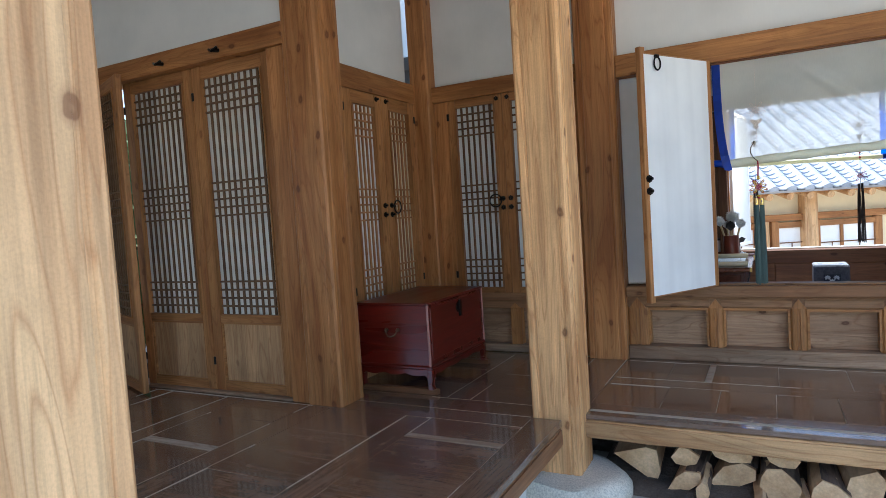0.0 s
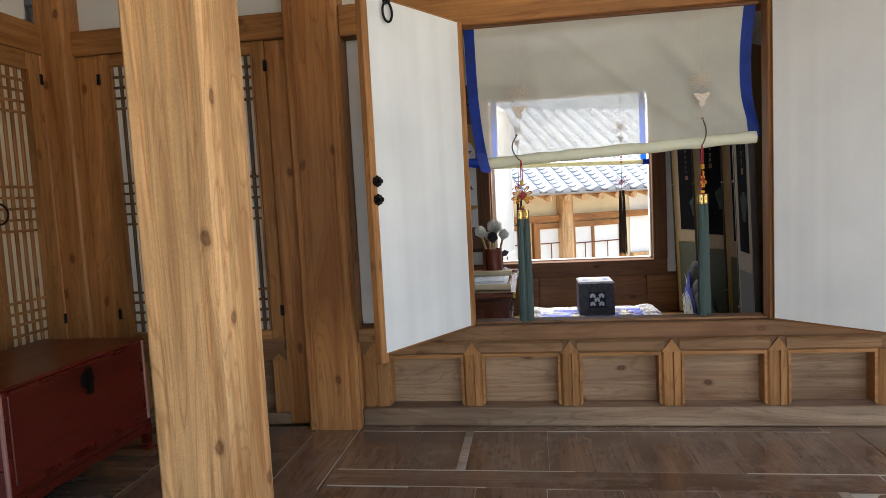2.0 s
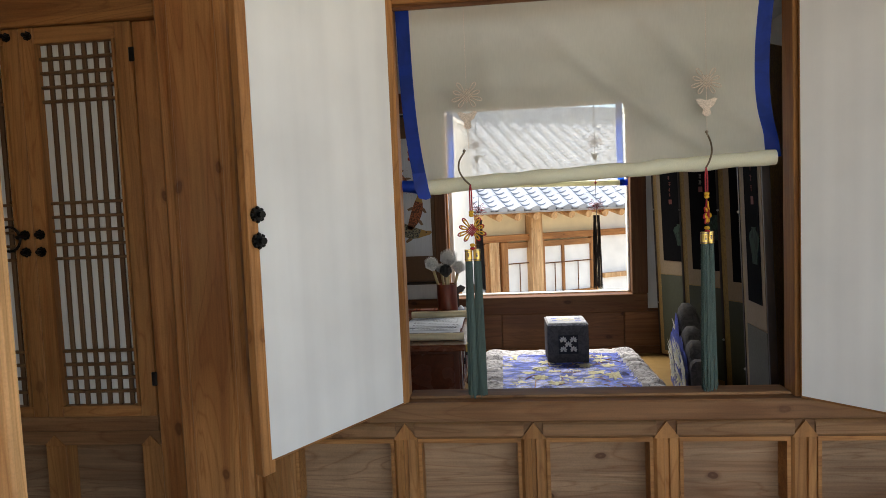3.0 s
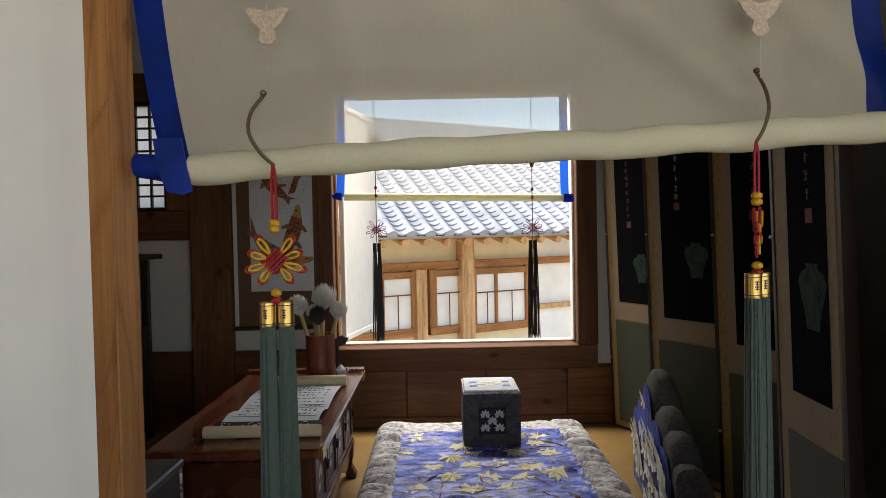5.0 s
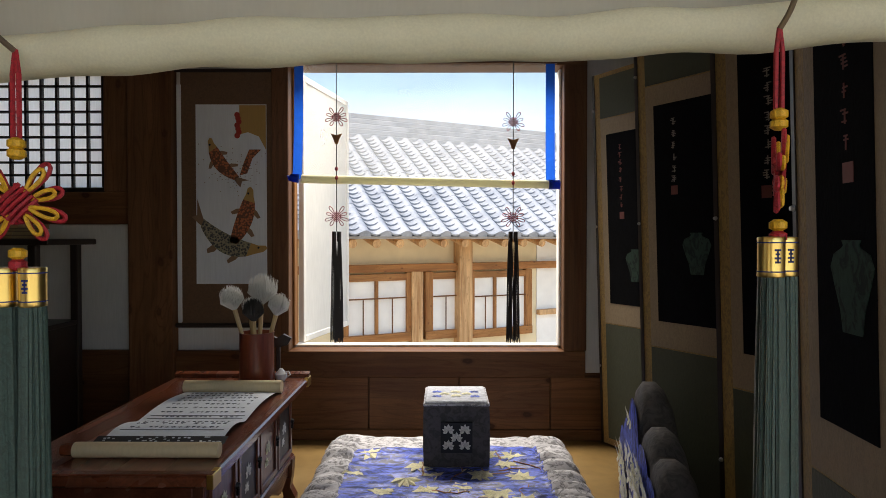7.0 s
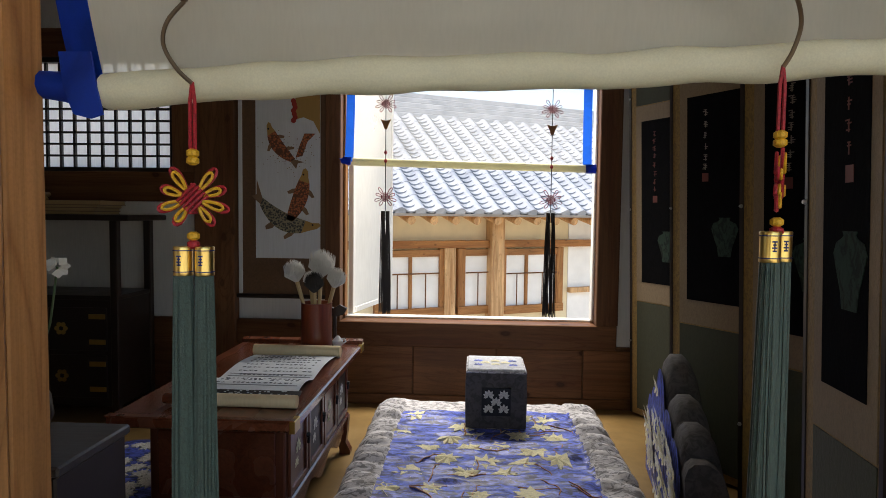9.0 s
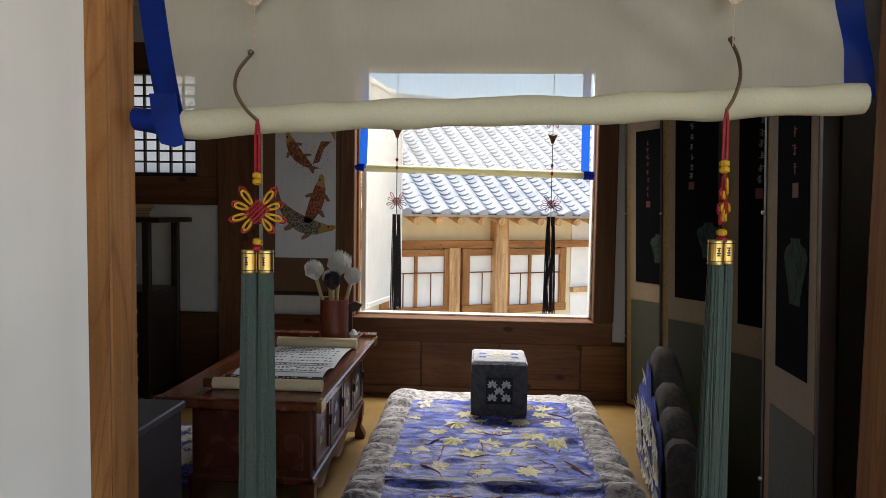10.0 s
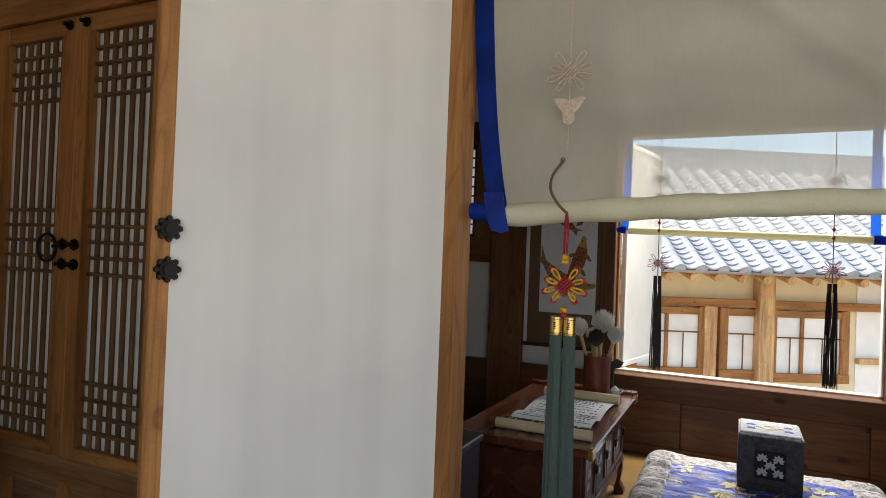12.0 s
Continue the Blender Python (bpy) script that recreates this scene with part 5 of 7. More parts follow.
def fish(cx, cz, length, ang, bend, body, name):
    """A carp seen from the side: scaled body, head, tail and fins as brushed shapes."""
    def at(s, w):
        a = ang + bend * (s - 0.5)
        x, z = (s - 0.5) * length, 0.0
        ca, sa = math.cos(a), math.sin(a)
        x2, z2 = (s - 0.5) * length, bend * length * 0.5 * ((s - 0.5) ** 2)
        px, pz = x2, z2 + w
        return (cx + px * math.cos(ang) - pz * math.sin(ang), cz + px * math.sin(ang) + pz * math.cos(ang))
    ws = lambda s: length * 0.135 * (math.sin(math.pi * min(1, (s * 0.86 + 0.12))) ** 0.8)
    up = [at(s / 14 * 0.74 + 0.02, ws(s / 14 * 0.74)) for s in range(15)]
    dn = [at(s / 14 * 0.74 + 0.02, -ws(s / 14 * 0.74)) for s in range(15)]
    part(name, prism(bmesh.new(), up + dn[::-1], FY - 0.001, FY + 0.002, "y"), body, pic)
    hd = [at(0.76, ws(0.74)), at(0.86, ws(0.86) * 0.95), at(0.96, length * 0.05), at(1.0, 0), at(0.96, -length * 0.045), at(0.86, -ws(0.86) * 0.9), at(0.76, -ws(0.74))]
    part(name + "_head", prism(bmesh.new(), hd, FY - 0.001, FY + 0.002, "y"), KOI_H, pic)
    tl = [at(0.05, length * 0.03), at(-0.06, length * 0.09), at(-0.17, length * 0.14), at(-0.09, 0.0), at(-0.15, -length * 0.10), at(-0.04, -length * 0.06), at(0.05, -length * 0.03)]
    part(name + "_tail", prism(bmesh.new(), tl, FY - 0.0005, FY + 0.002, "y"), KOI_F, pic)
    for s, sg in ((0.66, -1), (0.34, -1), (0.6, 1)):
        fn = [at(s + 0.01, sg * ws(s) * 0.8), at(s - 0.02, sg * (ws(s) + length * 0.05)), at(s - 0.10, sg * (ws(s) + length * 0.13)), at(s - 0.13, sg * (ws(s) + length * 0.09)), at(s - 0.07, sg * ws(s) * 0.8)]
        part(name + "_fin", prism(bmesh.new(), fn, FY, FY + 0.002, "y"), KOI_F, pic)
    e = at(0.88, length * 0.03)
    part(name + "_eye", cyl(bmesh.new(), (e[0], FY - 0.002, e[1]), (e[0], FY + 0.002, e[1]), 0.005, 0.005, 8), INK, pic)


fish(-0.165, 1.355, 0.33, radians(-22), 1.3, KOI_D, "dark_carp")
fish(-0.095, 1.49, 0.28, radians(72), 0.5, KOI_R, "red_carp")
fish(-0.215, 1.745, 0.23, radians(124), -0.9, KOI_R, "red_carp")
part("splash_tail", prism(bmesh.new(), [(-0.12, 1.68), (-0.10, 1.74), (-0.075, 1.80), (-0.02, 1.80), (-0.06, 1.76), (-0.085, 1.69)], FY, FY + 0.002, "y"), KOI_R, pic)
part("painted_flower", prism(bmesh.new(), [(-0.12, 2.004), (0.002, 2.004), (0.002, 1.80), (-0.03, 1.86), (-0.08, 1.88), (-0.12, 1.87)], FY, FY + 0.002, "y"), KOI_H, pic, "ochre painted petal")
bm = bmesh.new()
for k in range(7):
    cyl(bm, (-0.13 + 0.004 * (k % 3), FY - 0.001, 1.96 - k * 0.016), (-0.13 + 0.004 * (k % 3), FY + 0.002, 1.96 - k * 0.016), 0.013, 0.013, 10)
part("painted_frill", bm, mat("red paint", (0.36, 0.03, 0.02), 0.7), pic, "red painted frill")
bm = bmesh.new()
random.seed(17)
for k in range(90):
    x, z = random.gauss(-0.14, 0.06), random.gauss(1.70, 0.06)
    cyl(bm, (min(0, max(-0.31, x)), FY - 0.0005, z), (min(0, max(-0.31, x)), FY + 0.001, z), 0.0022, 0.0022, 5)
part("spray", bm, KOI_F, pic, "brushed spray dots")

# ---- lattice hatch ----
ht = thing("window_3", (-1.2, BW + 0.03, 1.605), "small paper window with a square black lattice", "window", kind=ST)
part("paper", blk((-1.572, -0.772, BW + 0.055, BW + 0.058, 1.62, 2.16), bevel=0), paper("thin backlit mulberry paper", (0.90, 0.89, 0.87), 0.88), ht)
part("frame", blk((-1.592, -0.752, BW + 0.02, BW + 0.08, 1.605, 1.627), (-1.592, -0.752, BW + 0.02, BW + 0.08, 2.155, 2.18), (-1.592, -1.572, BW + 0.02, BW + 0.08, 1.627, 2.155), (-0.772, -0.752, BW + 0.02, BW + 0.08, 1.627, 2.155)), DARKLAC, ht)
for k in range(1, 11):
    x = -1.572 + 0.80 * k / 11
    part("bar", blk((x - 0.005, x + 0.005, BW + 0.035, BW + 0.053, 1.627, 2.155), bevel=0), DARKLAC, ht)
for k in range(1, 9):
    z = 1.627 + 0.533 * k / 9
    part("bar", blk((-1.572, -0.772, BW + 0.034, BW + 0.054, z - 0.005, z + 0.005), bevel=0), DARKLAC, ht)

# ---- shelf cabinet against the rear wall ----
sh = thing("shelf_cabinet", (-1.18, 6.73, FLOOR), "dark lacquered shelf cabinet with brass fittings", "cabinet")
SX0, SX1, SY0, SY1 = -1.47, -0.81, 6.58, 6.90
part("top", blk((SX0 - 0.06, SX1 + 0.065, SY0 - 0.02, SY1 + 0.005, 1.362, 1.388), bevel=0.004), DARKLAC, sh)
for x in (SX0, SX1 - 0.034):
    for y in (SY0, SY1 - 0.034):
        part("leg", blk((x, x + 0.034, y, y + 0.034, FLOOR, 1.362)), DARKLAC, sh)
part("shelf", blk((SX0 + 0.01, SX1 - 0.005, SY0 + 0.005, SY1 - 0.005, 1.005, 1.025)), DARKLAC, sh)
part("body", blk((SX0 + 0.01, SX1 - 0.008, SY0 + 0.012, SY1 - 0.008, 0.52, 1.005)), DARKLAC, sh)
for k in range(2):
    for j in range(2):
        x0, z0 = SX0 + 0.05 + j * 0.285, 0.56 + k * 0.215
        d = part("drawer", blk((x0, x0 + 0.27, SY0 + 0.004, SY0 + 0.014, z0, z0 + 0.195)), DARKLAC, sh)
        for zz in (0.03, 0.145):
            part("hinge_plate", blk((x0 + 0.19, x0 + 0.265, SY0 - 0.001, SY0 + 0.005, z0 + zz, z0 + zz + 0.022), bevel=0.001), BRASS, d, "brass hinge plate")
        bm = bmesh.new()
        for q in range(6):
            a = q * math.pi / 3
            c = (x0 + 0.06 + 0.02 * math.cos(a), SY0 + 0.001, z0 + 0.10 + 0.02 * math.sin(a))
            cyl(bm, c, (c[0], c[1] + 0.004, c[2]), 0.011, 0.011, 8)
        part("lock_plate", bm, BRASS, d, "brass flower-shaped lock plate")
BOOK = paper("yellowed book paper", (0.42, 0.30, 0.15), 0, 0.85)
random.seed(4)
z = 1.388
for k in range(4):
    h = random.uniform(0.012, 0.022)
    o = random.uniform(-0.02, 0.02)
    bk = thing("old_book", (-1.08 + o, 6.74, z), "old thread-bound book with yellowed pages", "book", "stack of old books")
    part("page_block", blk((-1.24 + o, -0.93 + o, 6.64, 6.84, z + 0.002, z + h - 0.002), bevel=0.001), BOOK, bk)
    part("cover", blk((-1.243 + o, -0.927 + o, 6.637, 6.843, z, z + 0.002), (-1.243 + o, -0.927 + o, 6.637, 6.843, z + h - 0.002, z + h), bevel=0), KOI_F, bk)
    z += h
bx = thing("woven_box", (-1.36, 6.74, 1.388), "small woven straw box on top of the cabinet", "box")
part("body", blk((-1.44, -1.28, 6.66, 6.82, 1.388, 1.47), bevel=0.008), BOOK, bx)
part("lid", blk((-1.448, -1.272, 6.652, 6.828, 1.47, 1.492), bevel=0.008), BOOK, bx)

# ---- dark chest beside the window, flowers, floor cushion ----
dc = thing("dark_box", (-0.25, 5.02, FLOOR), "dark grey-brown lacquered box beside the window", "box")
part("body", blk((-0.60, 0.066, 4.895, 5.112, FLOOR, 0.948), bevel=0.004), DARKLAC, dc)
part("lid", blk((-0.606, 0.074, 4.89, 5.118, 0.948, 0.968), bevel=0.004), wood("dull dark lid", (0.055, 0.045, 0.042), "x", 0.35, knots=0), dc, "dull satin lid")
vs_ = thing("flower_vase", (-0.09, 5.06, 0.968), "small dark vase with white blossoms", "vase")
part("vase", lathe(bmesh.new(), [(0.022, 0), (0.035, 0.03), (0.030, 0.07), (0.013, 0.10), (0.018, 0.115)], (-0.09, 5.06, 0.969), 16), DARKLAC, vs_, smooth=True, auto=40)
bm = bmesh.new()
PET = []
for a, L in ((0.3, 0.22), (1.9, 0.27), (4.0, 0.18)):
    p = Vector((-0.09, 5.06, 1.076))
    e = p + Vector((0.05 * math.cos(a), 0.03 * math.sin(a), L))
    tube(bm, [p, (p + e) / 2 + Vector((0.01, 0, 0)), e], 0.0025, 5)
    PET.append(e)
part("stem", bm, mat("green stem", (0.05, 0.09, 0.03), 0.6), vs_, "thin green stems")
bm = bmesh.new()
random.seed(9)
for c in PET:
    for k in range(14):
        d = Vector((random.gauss(0, 1), random.gauss(0, 1), random.gauss(0, 1))).normalized()
        t_ = d.orthogonal().normalized() * 0.011
        q = c + d * 0.024
        vs = [bm.verts.new(p) for p in (c + d * 0.004, c + d * 0.014 + t_, q, c + d * 0.014 - t_)]
        bm.faces.new(vs)
part("blossom", bm, mat("white petals", (0.75, 0.73, 0.66), 0.7), vs_, "white petals")
fc = thing("floor_cushion", (-0.40, 6.02, FLOOR), "blue floor cushion with white flowers behind the desk", "cushion")


def cush_z(x, y):
    u, v = (x + 0.40) / 0.24, (y - 6.02) / 0.30
    return FLOOR + 0.008 + 0.055 * max(0, (1 - u ** 4)) ** 0.5 * max(0, (1 - v ** 4)) ** 0.5


part("pad", sheet(-0.64, -0.16, 5.72, 6.32, 16, 20, cush_z), BLUE_SILK, fc, smooth=True)
random.seed(2)
for k in range(60):
    x, y = random.uniform(-0.58, -0.22), random.uniform(5.78, 6.26)
    embroider(fc, leaf_outline(x, y, 0.035, random.uniform(0, 6), 5), cush_z, 0.004, THREAD_W, "embroidered_flower")
# boards of the rear wainscot
for k, (a, b) in enumerate(((-0.42, 0.02), (0.02, 0.475), (0.475, 0.894), (0.894, 1.321), (1.321, 1.75))):
    part("board", blk((a + 0.003, b - 0.003, BW + 0.006, BW + 0.022, 0.50, 0.742), bevel=0.002), DARK_X, bpy.data.objects["wall_back_lower"])
wall("baseboard_back", [(-2.0, 2.1, BW - 0.005, BW + 0.03, FLOOR, 0.50)], DARK_X, "dark pine baseboard", "baseboard")


# ================= outbuilding across the lower yard =================
def tile_material():
    m = mat("grey-blue fired roof tile", (0.20, 0.225, 0.26), 0.45)
    n = N(m)
    v = n.coords((1, 1, 1))
    n.color(n.mix(0.7, n.ramp(n.noise(v, 3, 4), [(0.3, (0.20, 0.225, 0.27)), (0.7, (0.36, 0.385, 0.43))]), n.ramp(n.noise(v, 50, 3), [(0.3, grey(0.75)), (0.7, grey(1.1))]), "MULTIPLY"))
    return m


TILE = tile_material()
OCHRE = paper("cream-ochre plaster", (0.74, 0.62, 0.40), 0, 0.9, 0.3)
LIME = paper("white lime wash", (0.82, 0.80, 0.75), 0, 0.9, 0.3)
G0 = 1.35
ob = thing("outbuilding", (1.15, 15.6, -G0), "single-storey tiled outbuilding with cream walls and timber windows", "building", turn=28.0)
part("wall", blk((-9, 1.72, 0.1, 0.3, 0, G0 + 1.52), bevel=0), OCHRE, ob, "cream plaster wall")
part("end_wall", blk((1.72, 9, 0.08, 0.28, 0, G0 + 1.52), bevel=0), LIME, ob, "white plaster wall")
part("beam", blk((-9, 9, -0.05, 0.12, G0 + 0.80, G0 + 0.935)), BEAM_X, ob, "level timber beam")
part("beam", blk((1.72, 9, -0.02, 0.12, G0 - 0.12, G0 - 0.02)), OUT_WOOD, ob, "level timber rail")
for x in (-5.2, -0.143, 5.1):
    part("column", blk((x, x + 0.27, -0.14, 0.14, 0, G0 + 1.52), bevel=0.01), OUT_WOOD, ob, "square timber column")


def ob_window(x0, x1, z0, z1, mids):
    z0, z1 = z0 + G0, z1 + G0
    w = part("window", blk((x0, x1, 0.06, 0.09, z0, z1), bevel=0), LIME, ob, "white-papered window pane")
    part("frame", blk((x0 - 0.15, x0, 0, 0.1, z0 - 0.14, z1 + 0.14)), DOOR_Z, w)
    part("frame", blk((x1, x1 + 0.15, 0, 0.1, z0 - 0.14, z1 + 0.14)), DOOR_Z, w)
    part("frame", blk((x0, x1, 0.004, 0.1, z1, z1 + 0.12)), DOOR_X, w)
    part("sill", blk((x0 - 0.15, x1 + 0.15, -0.02, 0.1, z0 - 0.15, z0)), DOOR_X, w)
    for x in mids:
        part("mullion", blk((x - 0.028, x + 0.028, 0.01, 0.06, z0, z1)), DOOR_Z, w)
    part("rail", blk((x0, x1, -0.012, 0.0, z0 + 0.605, z0 + 0.63)), DARK_X, w, "thin dark rail")
    cuts = [x0, *mids, x1]
    for xa, xb in zip(cuts, cuts[1:]):
        xx = (xa + xb) / 2
        part("baluster", blk((xx - 0.011, xx + 0.011, -0.012, 0.0, z0, z0 + 0.605)), DARK_X, w)


ob_window(-2.20, -1.13, -0.265, 0.65, (-1.69,))
ob_window(-0.615, -0.10, -0.275, 0.65, ())
ob_window(0.25, 1.40, -0.315, 0.65, (0.71,))
ob_window(-4.4, -3.2, -0.265, 0.65, (-3.8,))
part("door_post", blk((-1.05, -0.84, -0.04, 0.1, 0, G0 + 0.80)), OUT_WOOD, ob)
for i in range(-16, 22):
    x = -0.418 + 0.40 * i
    part("rafter", cyl(bmesh.new(), (x, -0.82, G0 + 1.30), (x, 0.3, G0 + 1.59), 0.072, 0.08, 10), OUT_WOOD, ob, "round pale rafter end")
part("eave_board", prism(bmesh.new(), [(-0.88, G0 + 1.372), (-0.88, G0 + 1.415), (0.4, G0 + 1.745), (0.4, G0 + 1.668)], -9, 9, "x"), OUT_WOOD, ob)
E0, R0 = Vector((0, -1.08, G0 + 1.415)), Vector((0, 2.55, G0 + 3.72))
slope = R0 - E0
part("roof_bed", prism(bmesh.new(), [(E0.y + 0.06, E0.z), (R0.y, R0.z), (R0.y, R0.z - 0.12), (E0.y + 0.2, E0.z - 0.04)], -9, 9, "x"), TILE, ob)
part("roof_back", prism(bmesh.new(), [(R0.y, R0.z), (R0.y + 3.6, E0.z), (R0.y + 3.6, E0.z - 0.12), (R0.y, R0.z - 0.12)], -9, 9, "x"), TILE, ob)
bm = bmesh.new()
up = Vector((0, -slope.z, slope.y)).normalized()
ROWS_T, TOP_S = 26, 0.86
for i in range(-23, 27):
    x = 0.10 + 0.345 * i
    # cover tiles: a round rib from eave to ridge, each tile slipped a little into the next
    for j in range(9):
        a, b = E0 + slope * (TOP_S * j / 9), E0 + slope * (TOP_S * (j + 1.03) / 9)
        ring = []
        for p, r in ((a, 0.094), (b, 0.088)):
            ring.append([bm.verts.new((x + r * math.cos(math.pi * k / 8), p.y + up.y * r * 1.15 * math.sin(math.pi * k / 8), p.z + up.z * r * 1.15 * math.sin(math.pi * k / 8))) for k in range(9)])
        for k in range(8):
            bm.faces.new((ring[0][k], ring[0][k + 1], ring[1][k + 1], ring[1][k]))
        bm.faces.new(ring[0][::-1])
    # hollow channel tiles between the ribs
    for j in range(ROWS_T):
        a, b = E0 + slope * (TOP_S * j / ROWS_T), E0 + slope * (TOP_S * (j + 1.1) / ROWS_T)
        c = x + 0.1725
        rows_c = []
        for p, lift in ((a, 0.040), (b, 0.008), (a, 0.012)):
            rows_c.append([bm.verts.new(Vector((c + 0.11 * q, p.y, p.z)) + up * (lift + 0.045 * q * q)) for q in (-1, -0.5, 0, 0.5, 1)])
        for k in range(4):
            bm.faces.new((rows_c[0][k], rows_c[0][k + 1], rows_c[1][k + 1], rows_c[1][k]))
            bm.faces.new((rows_c[0][k + 1], rows_c[0][k], rows_c[2][k], rows_c[2][k + 1]))
t = part("roof_tiles", bm, TILE, ob, "grey half-round roof tiles in ribs", smooth=True, auto=40)
t["kind"] = "stuff"
RY = E0.y + slope.y * TOP_S
RZ = E0.z + slope.z * TOP_S
for j in range(5):
    part("ridge_course", blk((-9, 9, RY + 0.02 + 0.06 * j, R0.y + 0.6, RZ + 0.115 * j - (0.1 if j == 0 else 0.0), RZ + 0.115 * (j + 1) - 0.006), bevel=0.012), TILE, ob, "course of flat ridge tiles")


# ================= blinds and tassels =================
def sheer(name, c, clear):
    """Thin woven gauze: part open weave, part cloth that scatters light through."""
    m = mat(name, c, 0.8)
    n = N(m)
    w = n.noise(n.coords((220, 220, 30), 0), 1.0, 2.0)
    big = n.noise(n.coords((2, 2, 3), 0), 1.2, 3.0)
    col = n.ramp(w, [(0.3, mul(c, 0.975)), (0.7, mul(c, 1.02))])
    n.color(col)
    tr, op = n.add("ShaderNodeBsdfTranslucent"), n.add("ShaderNodeBsdfTransparent")
    n.link(col, tr.inputs["Color"])
    m1, m2 = n.add("ShaderNodeMixShader"), n.add("ShaderNodeMixShader")
    m1.inputs[0].default_value = 0.35
    n.link(n.b.outputs[0], m1.inputs[1]), n.link(tr.outputs[0], m1.inputs[2])
    mr = n.add("ShaderNodeMapRange")
    mr.inputs["From Min"].default_value, mr.inputs["From Max"].default_value = 0.3, 0.7
    mr.inputs["To Min"].default_value, mr.inputs["To Max"].default_value = clear - 0.06, clear + 0.06
    n.link(big, mr.inputs["Value"]), n.link(mr.outputs[0], m2.inputs[0])
    n.link(m1.outputs[0], m2.inputs[1]), n.link(op.outputs[0], m2.inputs[2])
    n.link(m2.outputs[0], n.out.inputs[0])
    return m


GAUZE = sheer("cream gauze", (0.90, 0.88, 0.745), 0.46)
GAUZE_B = sheer("white gauze", (0.70, 0.70, 0.66), 0.72)
ROLLED = cloth("rolled cream gauze", (0.80, 0.78, 0.60), 3, 0.97, 0.8, 0.0, 1.02)
_n = N(ROLLED)
_t, _x = _n.add("ShaderNodeBsdfTranslucent"), _n.add("ShaderNodeMixShader")
_t.inputs["Color"].default_value = (0.80, 0.78, 0.58, 1)
_x.inputs[0].default_value = 0.3
_n.link(_n.b.outputs[0], _x.inputs[1]), _n.link(_t.outputs[0], _x.inputs[2]), _n.link(_x.outputs[0], _n.out.inputs[0])
BLUE_HEM = cloth("royal blue satin hem", (0.004, 0.045, 0.36), 4, 0.7, 0.4, 0.0, 1.25)
_n = N(BLUE_HEM)
_t, _x = _n.add("ShaderNodeBsdfTranslucent"), _n.add("ShaderNodeMixShader")
_t.inputs["Color"].default_value = (0.010, 0.11, 0.62, 1)
_x.inputs[0].default_value = 0.5
_n.link(_n.b.outputs[0], _x.inputs[1]), _n.link(_t.outputs[0], _x.inputs[2]), _n.link(_x.outputs[0], _n.out.inputs[0])


def glide(pts, n=6, closed=False):
    """A smooth curve through the points."""
    pts = [Vector(p) for p in pts]
    k, out = len(pts), []
    for i in range(k if closed else k - 1):
        p = [pts[j % k] if closed else pts[min(max(j, 0), k - 1)] for j in (i - 1, i, i + 1, i + 2)]
        for s in range(n):
            t = s / n
            out.append(0.5 * (2 * p[1] + (p[2] - p[0]) * t + (2 * p[0] - 5 * p[1] + 4 * p[2] - p[3]) * t * t + (3 * p[1] - p[0] - 3 * p[2] + p[3]) * t ** 3))
    return out if closed else out + [pts[-1]]


